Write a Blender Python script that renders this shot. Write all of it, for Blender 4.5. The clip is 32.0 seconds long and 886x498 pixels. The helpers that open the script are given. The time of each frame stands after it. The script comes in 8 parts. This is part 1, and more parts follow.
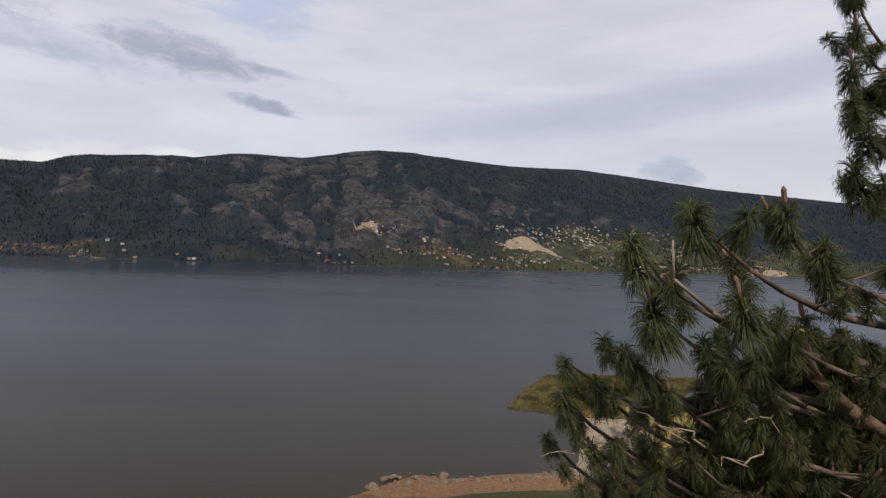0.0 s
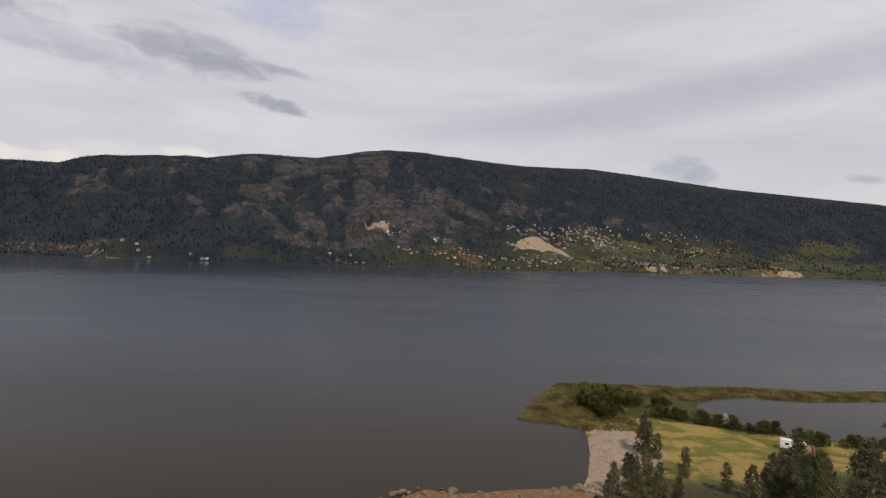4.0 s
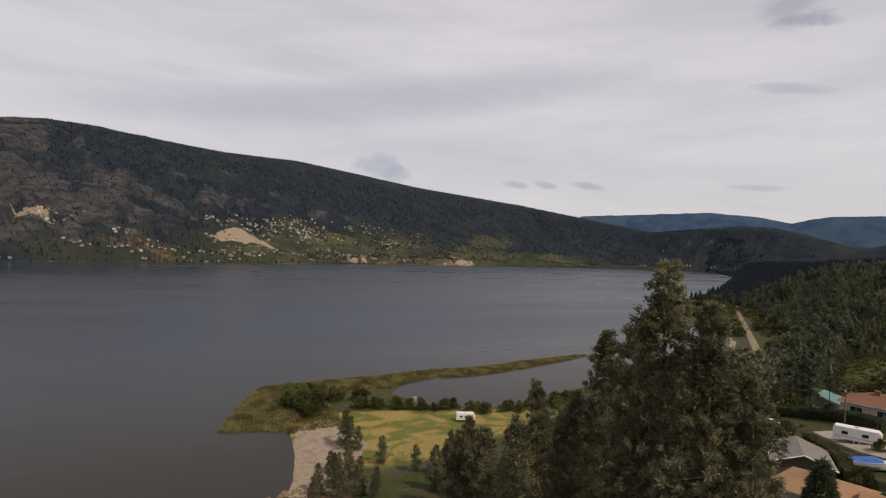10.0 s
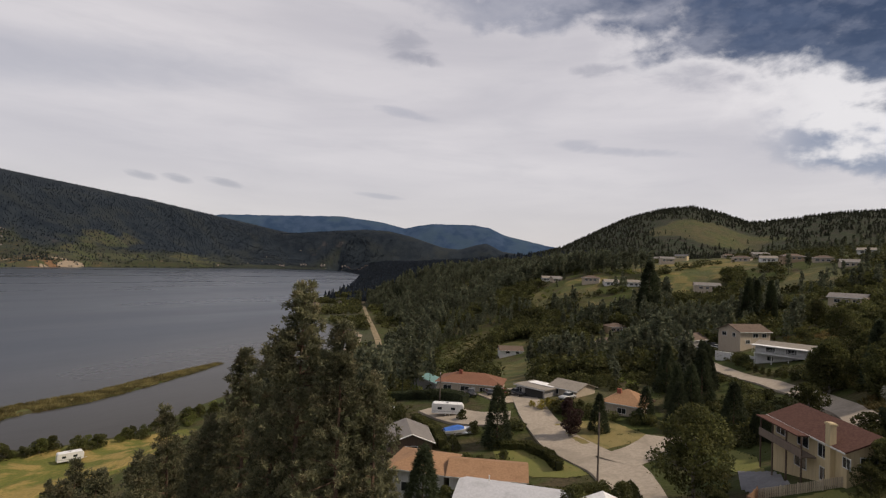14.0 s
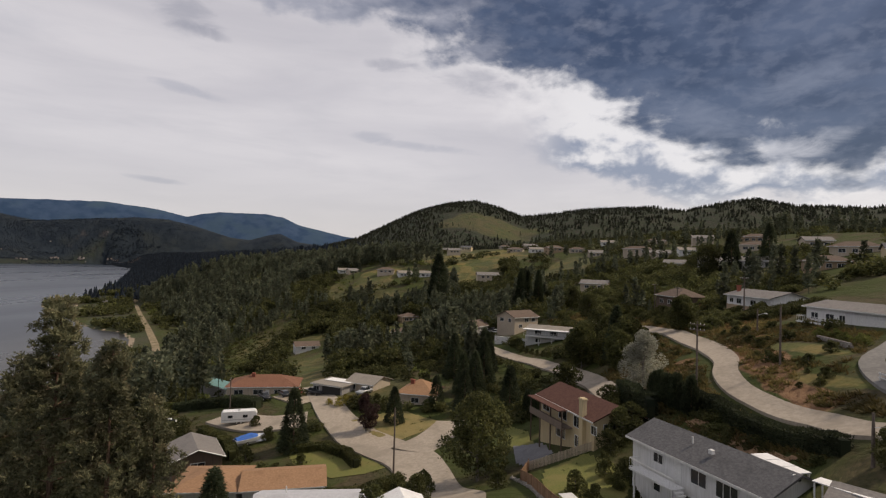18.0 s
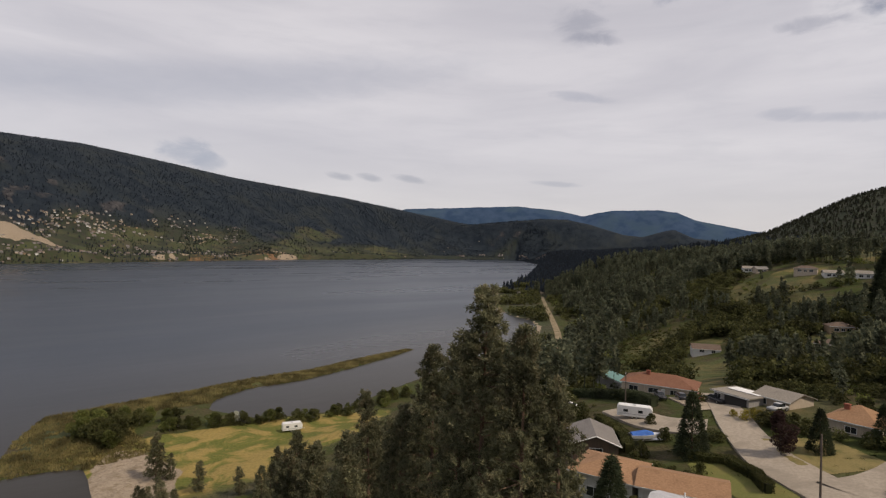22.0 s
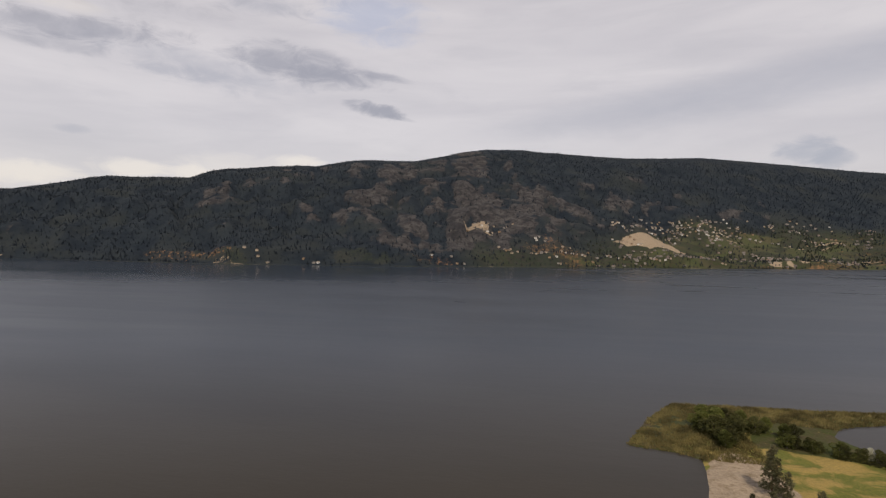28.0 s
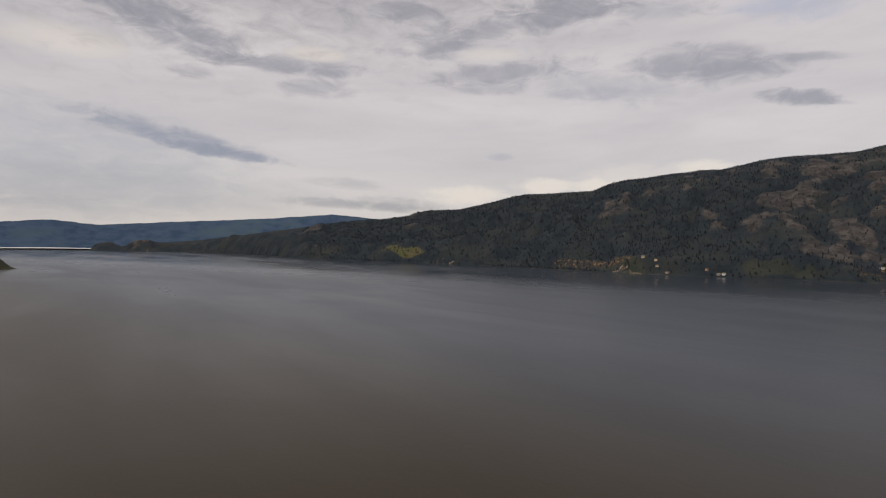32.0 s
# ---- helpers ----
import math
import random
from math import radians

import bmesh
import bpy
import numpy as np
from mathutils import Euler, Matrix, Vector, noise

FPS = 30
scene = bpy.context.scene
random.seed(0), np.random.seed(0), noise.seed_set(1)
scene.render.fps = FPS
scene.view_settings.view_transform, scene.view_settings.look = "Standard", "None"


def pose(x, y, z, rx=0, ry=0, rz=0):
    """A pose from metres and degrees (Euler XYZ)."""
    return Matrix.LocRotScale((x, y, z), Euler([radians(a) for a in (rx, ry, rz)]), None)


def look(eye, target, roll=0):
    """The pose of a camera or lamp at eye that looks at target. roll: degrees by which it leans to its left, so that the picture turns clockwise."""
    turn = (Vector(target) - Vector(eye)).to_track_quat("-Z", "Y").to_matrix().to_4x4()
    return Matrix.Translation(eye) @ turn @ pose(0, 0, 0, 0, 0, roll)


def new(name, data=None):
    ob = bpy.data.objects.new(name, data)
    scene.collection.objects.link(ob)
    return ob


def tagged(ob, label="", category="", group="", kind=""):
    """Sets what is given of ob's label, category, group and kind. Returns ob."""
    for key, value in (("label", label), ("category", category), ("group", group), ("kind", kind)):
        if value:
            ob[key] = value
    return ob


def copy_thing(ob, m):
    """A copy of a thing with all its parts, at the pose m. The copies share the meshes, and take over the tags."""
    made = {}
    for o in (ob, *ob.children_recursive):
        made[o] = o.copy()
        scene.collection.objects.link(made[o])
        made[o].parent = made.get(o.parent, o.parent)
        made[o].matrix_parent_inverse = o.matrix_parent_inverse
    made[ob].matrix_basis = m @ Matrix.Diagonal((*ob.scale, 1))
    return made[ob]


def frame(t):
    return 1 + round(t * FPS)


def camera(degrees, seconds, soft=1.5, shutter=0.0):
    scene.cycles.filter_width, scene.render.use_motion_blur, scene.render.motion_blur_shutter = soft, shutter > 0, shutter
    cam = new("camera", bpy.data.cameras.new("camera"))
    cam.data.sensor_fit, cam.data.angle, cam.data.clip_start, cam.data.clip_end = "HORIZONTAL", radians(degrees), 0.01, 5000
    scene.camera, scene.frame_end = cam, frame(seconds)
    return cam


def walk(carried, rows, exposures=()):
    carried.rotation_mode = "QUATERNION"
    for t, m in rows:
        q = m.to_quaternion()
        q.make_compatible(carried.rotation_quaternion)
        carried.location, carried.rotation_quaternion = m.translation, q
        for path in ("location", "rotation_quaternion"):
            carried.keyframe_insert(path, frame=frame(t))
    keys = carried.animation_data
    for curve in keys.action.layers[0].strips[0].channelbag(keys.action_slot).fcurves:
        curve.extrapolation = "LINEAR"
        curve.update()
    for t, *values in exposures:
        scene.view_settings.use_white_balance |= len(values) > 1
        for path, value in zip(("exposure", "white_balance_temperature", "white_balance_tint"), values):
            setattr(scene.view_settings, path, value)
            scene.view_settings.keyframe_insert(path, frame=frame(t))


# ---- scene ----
cam = camera(77.47, 32.0, soft=1.25)
PATH = [
    (0.0, (-0.03, -0.09, 51.98), (-0.80, 99.90, 52.19), 2.30),
    (0.5, (0.03, -0.10, 52.54), (-0.66, 99.90, 52.85), 2.27),
    (1.0, (0.09, -0.11, 53.11), (-0.31, 99.89, 53.66), 2.28),
    (1.5, (0.16, -0.11, 53.75), (-0.11, 99.89, 54.24), 2.27),
    (2.0, (0.23, -0.11, 54.39), (0.23, 99.89, 54.69), 2.18),
    (2.5, (0.23, -0.10, 55.05), (0.08, 99.90, 55.43), 2.18),
    (3.0, (0.24, -0.10, 55.72), (0.03, 99.90, 55.77), 2.29),
    (3.5, (0.23, -0.09, 55.71), (-0.08, 99.91, 55.70), 2.42),
    (4.0, (0.23, -0.09, 55.69), (-2.52, 99.87, 55.65), 2.42),
    (4.5, (0.22, -0.10, 56.06), (-9.98, 99.38, 55.49), 2.10),
    (6.5, (0.18, -0.13, 57.53), (-3.53, 99.80, 57.57), 2.24),
    (7.0, (0.18, -0.14, 57.90), (3.23, 99.81, 58.10), 2.29),
    (7.5, (0.17, -0.14, 58.20), (10.55, 99.31, 58.20), 2.45),
    (8.0, (0.16, -0.15, 58.49), (18.01, 98.25, 58.76), 2.38),
    (8.5, (0.15, -0.15, 58.79), (25.51, 96.58, 59.03), 2.29),
    (9.0, (0.14, -0.15, 59.09), (33.17, 94.23, 59.40), 2.33),
    (9.5, (0.14, -0.12, 59.31), (40.91, 91.19, 59.32), 2.26),
    (10.0, (0.13, -0.08, 59.54), (47.61, 87.93, 60.07), 2.36),
    (10.5, (0.12, -0.04, 59.77), (53.86, 84.28, 60.98), 2.37),
    (11.0, (0.12, -0.01, 60.00), (60.47, 79.72, 61.24), 2.24),
    (11.5, (0.07, -0.04, 60.28), (66.65, 74.57, 61.57), 2.17),
    (12.0, (0.03, -0.07, 60.55), (72.21, 69.12, 62.21), 1.99),
    (12.5, (-0.01, -0.10, 60.83), (77.71, 62.79, 62.90), 2.05),
    (13.0, (-0.05, -0.13, 61.11), (82.59, 56.14, 63.57), 2.11),
    (13.5, (-0.07, -0.15, 61.48), (86.58, 49.71, 63.93), 2.20),
    (14.0, (-0.09, -0.17, 61.86), (90.15, 42.81, 64.92), 2.23),
    (14.5, (-0.11, -0.20, 62.23), (93.54, 34.71, 65.43), 1.97),
    (15.0, (-0.13, -0.22, 62.61), (96.18, 26.46, 66.19), 1.93),
    (15.5, (-0.15, -0.25, 62.98), (98.07, 18.14, 66.83), 1.85),
    (17.5, (-0.24, 0.08, 63.83), (99.66, 3.57, 66.67), 1.52),
    (18.0, (-0.26, 0.11, 63.66), (99.40, 7.94, 66.11), 1.48),
    (18.5, (-0.28, 0.14, 63.50), (98.34, 16.56, 65.65), 1.54),
    (19.0, (-0.30, 0.17, 63.33), (96.58, 24.91, 65.11), 1.61),
    (19.5, (-0.32, 0.19, 63.17), (94.07, 33.19, 64.79), 1.53),
    (20.0, (-0.34, 0.22, 63.00), (90.86, 41.23, 64.61), 1.53),
    (20.5, (-0.30, 0.23, 63.11), (87.11, 48.78, 64.25), 1.43),
    (21.0, (-0.27, 0.24, 63.22), (82.69, 56.07, 64.18), 1.56),
    (21.5, (-0.24, 0.24, 63.33), (77.58, 63.04, 64.31), 1.53),
    (22.0, (-0.21, 0.25, 63.44), (72.15, 69.27, 63.57), 1.42),
    (22.5, (-0.18, 0.26, 63.55), (65.71, 75.48, 64.33), 1.59),
    (23.0, (-0.15, 0.26, 63.66), (59.13, 80.80, 63.89), 1.39),
    (23.5, (-0.15, 0.28, 63.66), (52.43, 85.33, 63.72), 1.39),
    (24.0, (-0.16, 0.29, 63.66), (44.91, 89.56, 63.92), 1.26),
    (24.5, (-0.16, 0.30, 63.66), (36.85, 93.20, 63.46), 1.07),
    (25.0, (-0.17, 0.32, 63.66), (28.67, 96.07, 63.89), 0.99),
    (25.5, (-0.17, 0.33, 63.66), (20.36, 98.20, 63.56), 0.75),
    (27.5, (-0.04, 0.21, 63.33), (-13.13, 99.35, 62.90), 0.87),
    (28.0, (-0.01, 0.18, 63.24), (-20.70, 98.01, 62.24), 1.04),
    (28.5, (-0.01, 0.17, 63.20), (-29.18, 95.82, 62.58), 1.27),
    (29.0, (-0.01, 0.17, 63.16), (-37.26, 92.96, 61.81), 1.22),
    (29.5, (-0.01, 0.17, 63.11), (-45.41, 89.27, 61.98), 1.30),
    (30.0, (-0.01, 0.17, 63.07), (-53.20, 84.85, 62.62), 0.92),
    (30.5, (-0.01, 0.17, 63.03), (-60.42, 79.86, 62.66), 0.79),
    (31.0, (-0.01, 0.17, 62.98), (-67.45, 74.01, 62.55), 0.88),
    (31.5, (-0.01, 0.16, 62.94), (-73.54, 67.93, 62.53), 1.11),
    (32.0, (-0.01, 0.16, 62.90), (-78.44, 62.20, 62.43), 0.96),
]
walk(cam, [(t, look(eye, target, roll)) for t, eye, target, roll in PATH], exposures=[(0, 0.12, 6150, 11), (1, 0.08, 6250, 11), (2, 0.02, 6400, 11), (5, 0.02, 6550, 12), (15, 0.0, 6600, 12), (25, 0.02, 6550, 12), (30, 0.0, 6800, 12), (32, -0.1, 6850, 12)])

# ---- light: a bright broken overcast with a soft sun behind it ----
SUN_AZ, SUN_EL = 196.0, 48.0        # degrees to the left of +y, and above the horizon


def direction(az, el):
    a, e = radians(az), radians(el)
    return Vector((-math.sin(a) * math.cos(e), math.cos(a) * math.cos(e), math.sin(e)))


class Nodes:
    """Short hand for node trees."""

    def __init__(self, tree):
        self.t = tree
        tree.nodes.clear()

    def n(self, kind, **values):
        node = self.t.nodes.new(kind)
        for k, v in values.items():
            if k in ("operation", "blend_type", "data_type", "noise_dimensions", "sky_type", "sun_disc", "sun_elevation", "sun_rotation", "clamp",
                     "attribute_name", "vector_type", "feature", "interpolation_type", "musgrave", "altitude", "air_density", "dust_density"):
                if k == "operation": node.operation = v
                elif k == "blend_type": node.blend_type = v
                elif k == "data_type": node.data_type = v
                elif k == "noise_dimensions": node.noise_dimensions = v
                elif k == "sky_type": node.sky_type = v
                elif k == "sun_disc": node.sun_disc = v
                elif k == "sun_elevation": node.sun_elevation = v
                elif k == "sun_rotation": node.sun_rotation = v
                elif k == "clamp": node.use_clamp = v
                elif k == "attribute_name": node.attribute_name = v
                elif k == "feature": node.feature = v
                elif k == "interpolation_type": node.interpolation_type = v
                elif k == "air_density": node.air_density = v
                elif k == "dust_density": node.dust_density = v
            else:
                self.put(node.inputs[k.replace("_", " ")], v)
        return node

    def put(self, socket, v):
        if hasattr(v, "is_linked") or hasattr(v, "links"):
            self.t.links.new(v, socket)
        elif isinstance(v, tuple) and socket.type == "RGBA" and len(v) == 3:
            socket.default_value = (*v, 1)
        else:
            socket.default_value = v

    def math(self, op, a, b=None, c=None, clamp=False):
        m = self.t.nodes.new("ShaderNodeMath")
        m.operation, m.use_clamp = op, clamp
        for i, v in enumerate((a, b, c)):
            if v is not None:
                self.put(m.inputs[i], v)
        return m.outputs[0]

    def mix(self, f, a, b, kind="MIX"):
        m = self.t.nodes.new("ShaderNodeMix")
        m.data_type, m.blend_type = "RGBA", kind
        self.put(m.inputs[0], f), self.put(m.inputs[6], a), self.put(m.inputs[7], b)
        return m.outputs[2]

    def ramp(self, f, lo, hi, a=0.0, b=1.0):
        m = self.t.nodes.new("ShaderNodeMapRange")
        m.interpolation_type = "SMOOTHSTEP"
        for i, v in enumerate((f, lo, hi, a, b)):
            self.put(m.inputs[i], v)
        return m.outputs[0]

    def noise(self, vec, scale, detail=4.0, rough=0.55, distort=0.0):
        m = self.t.nodes.new("ShaderNodeTexNoise")
        self.put(m.inputs["Vector"], vec)
        for k, v in (("Scale", scale), ("Detail", detail), ("Roughness", rough), ("Distortion", distort)):
            m.inputs[k].default_value = v
        return m.outputs[0]

    def mapped(self, vec, scale=(1, 1, 1), loc=(0, 0, 0), rot=(0, 0, 0)):
        m = self.t.nodes.new("ShaderNodeMapping")
        self.put(m.inputs[0], vec)
        m.inputs[1].default_value, m.inputs[2].default_value, m.inputs[3].default_value = loc, rot, scale
        return m.outputs[0]


world = bpy.data.worlds.new("sky")
scene.world = world
world.use_nodes = True
N = Nodes(world.node_tree)
coord = N.n("ShaderNodeTexCoord").outputs["Generated"]
sky = N.n("ShaderNodeTexSky", sky_type="NISHITA", sun_disc=False, sun_elevation=radians(SUN_EL), sun_rotation=radians(-SUN_AZ), dust_density=2.0)
sep = N.n("ShaderNodeSeparateXYZ", Vector=coord)
up = N.math("MAXIMUM", sep.outputs[2], 0.0)
storm_az = N.math("ARCTAN2", sep.outputs[0], sep.outputs[1])     # to the right of +y
el = N.math("ARCSINE", sep.outputs[2])
polar = N.n("ShaderNodeCombineXYZ", X=storm_az, Y=el)
veil = N.noise(N.mapped(polar.outputs[0], scale=(1.3, 7.5, 1), rot=(0, 0, -0.12)), 1.3, 5, 0.5, 0.5)
billow = N.noise(N.mapped(polar.outputs[0], scale=(1, 1.8, 1)), 30.0, 5, 0.55, 0.2)
puff = N.noise(N.mapped(polar.outputs[0], scale=(1.0, 1.7, 1), loc=(0.35, 0.1, 0)), 9.0, 7, 0.56, 0.15)
streak = N.noise(N.mapped(polar.outputs[0], scale=(1.0, 5.0, 1), rot=(0, 0, 0.10)), 5.0, 6, 0.6, 0.4)
wisp = N.noise(N.mapped(polar.outputs[0], scale=(1, 2.6, 1)), 16.0, 7, 0.64, 0.6)
tatter = N.math("SUBTRACT", wisp, 0.5)
base = N.mix(N.ramp(veil, 0.2, 0.8), (0.622, 0.600, 0.628), (0.800, 0.768, 0.776))
base = N.mix(N.ramp(streak, 0.42, 0.75, 0.0, 0.28), base, (0.52, 0.51, 0.545))
low = N.ramp(sep.outputs[2], 0.0, 0.2, 1.0, 0.0)
base = N.mix(N.math("MULTIPLY", low, 0.6), base, (0.725, 0.695, 0.685))


def cloud(colour, az, el_at, wide, tall, amount, ragged=0.3, soft=0.5, tilt=0.0):
    """One cloud of the deck: azimuth (to the left of +y) and height of its middle, half width and half height, in degrees."""
    global base
    m = N.t.nodes.new("ShaderNodeMapping")
    m.vector_type = "TEXTURE"
    N.put(m.inputs[0], polar.outputs[0])
    m.inputs[1].default_value = (-radians(az), radians(el_at), 0)
    m.inputs[2].default_value = (0, 0, radians(tilt))
    m.inputs[3].default_value = (radians(wide), radians(tall), 1)
    d = N.t.nodes.new("ShaderNodeVectorMath")
    d.operation = "DOT_PRODUCT"
    N.t.links.new(m.outputs[0], d.inputs[0]), N.t.links.new(m.outputs[0], d.inputs[1])
    rough = N.math("MULTIPLY_ADD", tatter, ragged * 17, d.outputs["Value"])
    base = N.mix(N.ramp(rough, 1 + soft * 3.0, 1 - soft * 2.6, 0.0, amount), base, colour)


grey, pale, blue, dusk = (0.355, 0.355, 0.405), (0.90, 0.84, 0.77), (0.45, 0.51, 0.68), (0.30, 0.33, 0.42)
mist = (0.46, 0.465, 0.52)
# over the far mountain: a broad grey band that climbs to the right, and a few low clouds
cloud(mist, -26, 15.4, 17, 1.7, 0.65, 0.1, 0.7, 8)
cloud(mist, -4.6, 13.0, 9, 1.3, 0.45, 0.1, 0.7, 8)
cloud(blue, 19.4, 21.8, 4.2, 1.9, 0.55, 0.3)
cloud(mist, 36, 15.8, 7, 1.2, 0.5, 0.4, 0.6, -8)
cloud(grey, 26, 16.9, 5.8, 1.3, 0.75, 0.3, 0.5, -6)
cloud(grey, 24.5, 16.4, 3.0, 0.8, 0.5, 0.3, 0.4, -4)
cloud(grey, 18.4, 16.5, 2.6, 0.3, 0.55, 0.3, 0.5, -6)
cloud(grey, 19.3, 13.3, 2.5, 0.62, 0.85, 0.3, 0.35, -9)
cloud(grey, 16.6, 12.6, 1.2, 0.18, 0.4, 0.3, 0.5, -10)
# tall bright heads behind the ridge
for az, e, w, h in ((36.5, 6.2, 1.8, 0.7), (26.7, 7.9, 1.9, 0.55), (41.4, 6.3, 3.0, 0.7), (49.2, 5.3, 3.8, 0.8), (31, 6.9, 6.0, 1.2)):
    cloud(pale, az, e, w, h, 0.85 if w < 5 else 0.4, 0.25, 0.4)
# over the north end of the lake
cloud((0.47, 0.485, 0.54), 87, 7.0, 11, 3.6, 0.75, 0.25, 0.8)
cloud(mist, 80, 4.5, 12, 1.6, 0.5, 0.2, 0.8)
cloud(dusk, 77.5, 9.7, 6.6, 0.75, 0.75, 0.3, 0.5, -10)
cloud(dusk, 73.2, 8.6, 4.6, 0.5, 0.7, 0.3, 0.4, -6)
cloud(grey, 60.7, 4.1, 6.4, 0.4, 0.6, 0.3, 0.5, -2)
cloud(grey, 61.3, 6.2, 3.4, 0.45, 0.35, 0.3, 0.5, -2)
cloud(grey, 57.3, 4.3, 4.0, 0.6, 0.5, 0.3, 0.5, -3)
cloud(mist, 89, 3.2, 5, 0.5, 0.5, 0.3, 0.5)
cloud(pale, 86.5, 16.6, 4.0, 1.0, 0.7, 0.3, 0.5)
cloud(grey, 78.5, 19.6, 5.2, 1.5, 0.8, 0.3, 0.5, -14)
cloud(grey, 83, 20.6, 4.2, 0.8, 0.5, 0.3, 0.5, -10)
cloud(grey, 67, 17.2, 6.2, 0.7, 0.7, 0.3, 0.45)
cloud(pale, 64.9, 18.5, 2.6, 0.6, 0.8, 0.25, 0.4)
cloud(grey, 64.8, 15.4, 2.8, 0.7, 0.5, 0.3)
cloud(grey, 76.3, 15.8, 1.5, 0.5, 0.4, 0.3)
cloud(grey, 52.2, 20.2, 2.2, 1.3, 0.65, 0.3)
cloud(grey, 56.9, 19.2, 1.6, 0.4, 0.5, 0.3)
cloud(grey, 39.8, 22.8, 6.0, 1.3, 0.85, 0.3, 0.5, 8)
cloud(grey, 47.6, 21.4, 3.6, 1.0, 0.6, 0.3, 0.5, 20)
cloud(grey, 45.4, 17.4, 6.5, 0.8, 0.6, 0.35, 0.5, 4)
cloud(grey, 46.9, 16.0, 3.6, 0.5, 0.45, 0.3)
cloud(pale, 47.2, 19.1, 2.8, 0.5, 0.55, 0.3)
cloud(mist, 37, 15.2, 4.0, 0.5, 0.5, 0.3)
cloud(mist, 30.5, 22.0, 3.6, 0.8, 0.6, 0.3)
cloud(grey, 55.6, 22.8, 3.4, 0.8, 0.6, 0.3)
cloud(mist, 46, 9.2, 1.0, 0.3, 0.5, 0.3)
# unseen cloud above the view, added to darken what the lake reflects
cloud((0.27, 0.27, 0.30), 82, 40, 42, 14, 0.9, 0.3, 0.9)
# low scraps at the south end
cloud((0.44, 0.455, 0.52), -21.2, 8.6, 2.0, 1.0, 0.75, 0.3, 0.4)
cloud((0.44, 0.455, 0.52), -23.1, 7.7, 1.2, 0.7, 0.7, 0.3, 0.4)
for az, w in ((-35.5, 1.1), (-38.6, 1.0), (-42.6, 1.4)):
    cloud((0.43, 0.43, 0.475), az, 7.2, w, 0.3, 0.75, 0.25, 0.5, -8)
cloud(mist, -57.8, 6.9, 2.0, 0.22, 0.6, 0.2, 0.5, -4)
cloud(mist, -60.2, 15.3, 2.6, 0.35, 0.6, 0.3, 0.5, -8)
cloud(mist, -77.8, 12.6, 1.7, 0.4, 0.55, 0.3, 0.5)
cloud(mist, -83, 11.8, 4.5, 0.35, 0.6, 0.3, 0.5, -4)
cloud(grey, -59.8, 21.8, 2.3, 1.2, 0.6, 0.3, 0.5, -14)
cloud(grey, -61.3, 20.6, 2.0, 0.35, 0.5, 0.3, 0.5, -10)
cloud(grey, -79.5, 19.6, 2.0, 0.5, 0.55, 0.35)
cloud(grey, -87, 19.2, 4.6, 1.3, 0.6, 0.4, 0.6, -14)
cloud(grey, -94.4, 17.0, 3.4, 0.7, 0.55, 0.35, 0.5, -25)
# the storm cloud over the hills in the south-west, with a bright ragged hem that sinks to the right
lump = N.noise(N.mapped(polar.outputs[0], scale=(1.0, 2.1, 1), loc=(0.8, 0.35, 0), rot=(0, 0, 0.25)), 5.5, 8, 0.56, 0.15)
hem_ramp = N.t.nodes.new("ShaderNodeValToRGB")
N.put(hem_ramp.inputs[0], N.math("MULTIPLY", N.math("SUBTRACT", storm_az, radians(50)), 1 / radians(90)))
HEM = ((50, 27), (60.7, 25.2), (66, 24.0), (72, 23.5), (82.5, 22.4), (87.2, 21.3), (91.4, 20.0), (96.1, 17.8), (100.2, 16.6), (103.5, 14.8), (107.3, 12.9), (110.9, 11.2), (114.4, 9.7), (117.6, 9.0), (121, 8.4), (126.7, 7.8), (140, 7.4))
stops = hem_ramp.color_ramp.elements
for i, (a, e) in enumerate(HEM):
    stop = stops[i] if i < 2 else stops.new((a - 50) / 90)
    stop.position = (a - 50) / 90
    stop.color = (e / 40, e / 40, e / 40, 1)
hem = N.math("MULTIPLY", hem_ramp.outputs[0], radians(40))
ragged_hem = N.math("ADD", N.math("MULTIPLY", N.math("SUBTRACT", puff, 0.5), 0.22), N.math("MULTIPLY", N.math("SUBTRACT", billow, 0.5), 0.03))
edge = N.math("ADD", N.math("SUBTRACT", el, hem), ragged_hem)
rim = N.math("MULTIPLY", N.ramp(edge, -0.11, -0.005), N.ramp(storm_az, 1.2, 1.7))
base = N.mix(N.math("MULTIPLY", rim, N.ramp(puff, 0.34, 0.6, 0.2, 0.95)), base, (0.90, 0.87, 0.865))
# a heap of white cloud with a flat blue-grey underside below the hem
heap = N.noise(N.mapped(polar.outputs[0], scale=(1, 1.5, 1), loc=(0.2, 0.6, 0)), 15.0, 6, 0.55, 0.1)
foot = N.math("MAXIMUM", N.math("SUBTRACT", radians(10.2), N.math("MULTIPLY", N.math("SUBTRACT", storm_az, radians(95)), 0.30)), radians(6.2))
over = N.math("SUBTRACT", el, foot)
knob = N.math("SUBTRACT", heap, 0.5)
tone = N.ramp(N.math("ADD", N.math("MULTIPLY", over, 9.0), N.math("MULTIPLY", knob, 3.4)), 0.02, 0.85)
heap_tone = N.mix(tone, (0.25, 0.29, 0.39), (0.90, 0.88, 0.875))
there = N.math("MULTIPLY", N.ramp(N.math("ADD", over, N.math("MULTIPLY", knob, 0.10)), -0.004, 0.022), N.ramp(storm_az, radians(92), radians(100), 0.0, 0.92))
base = N.mix(there, base, heap_tone)
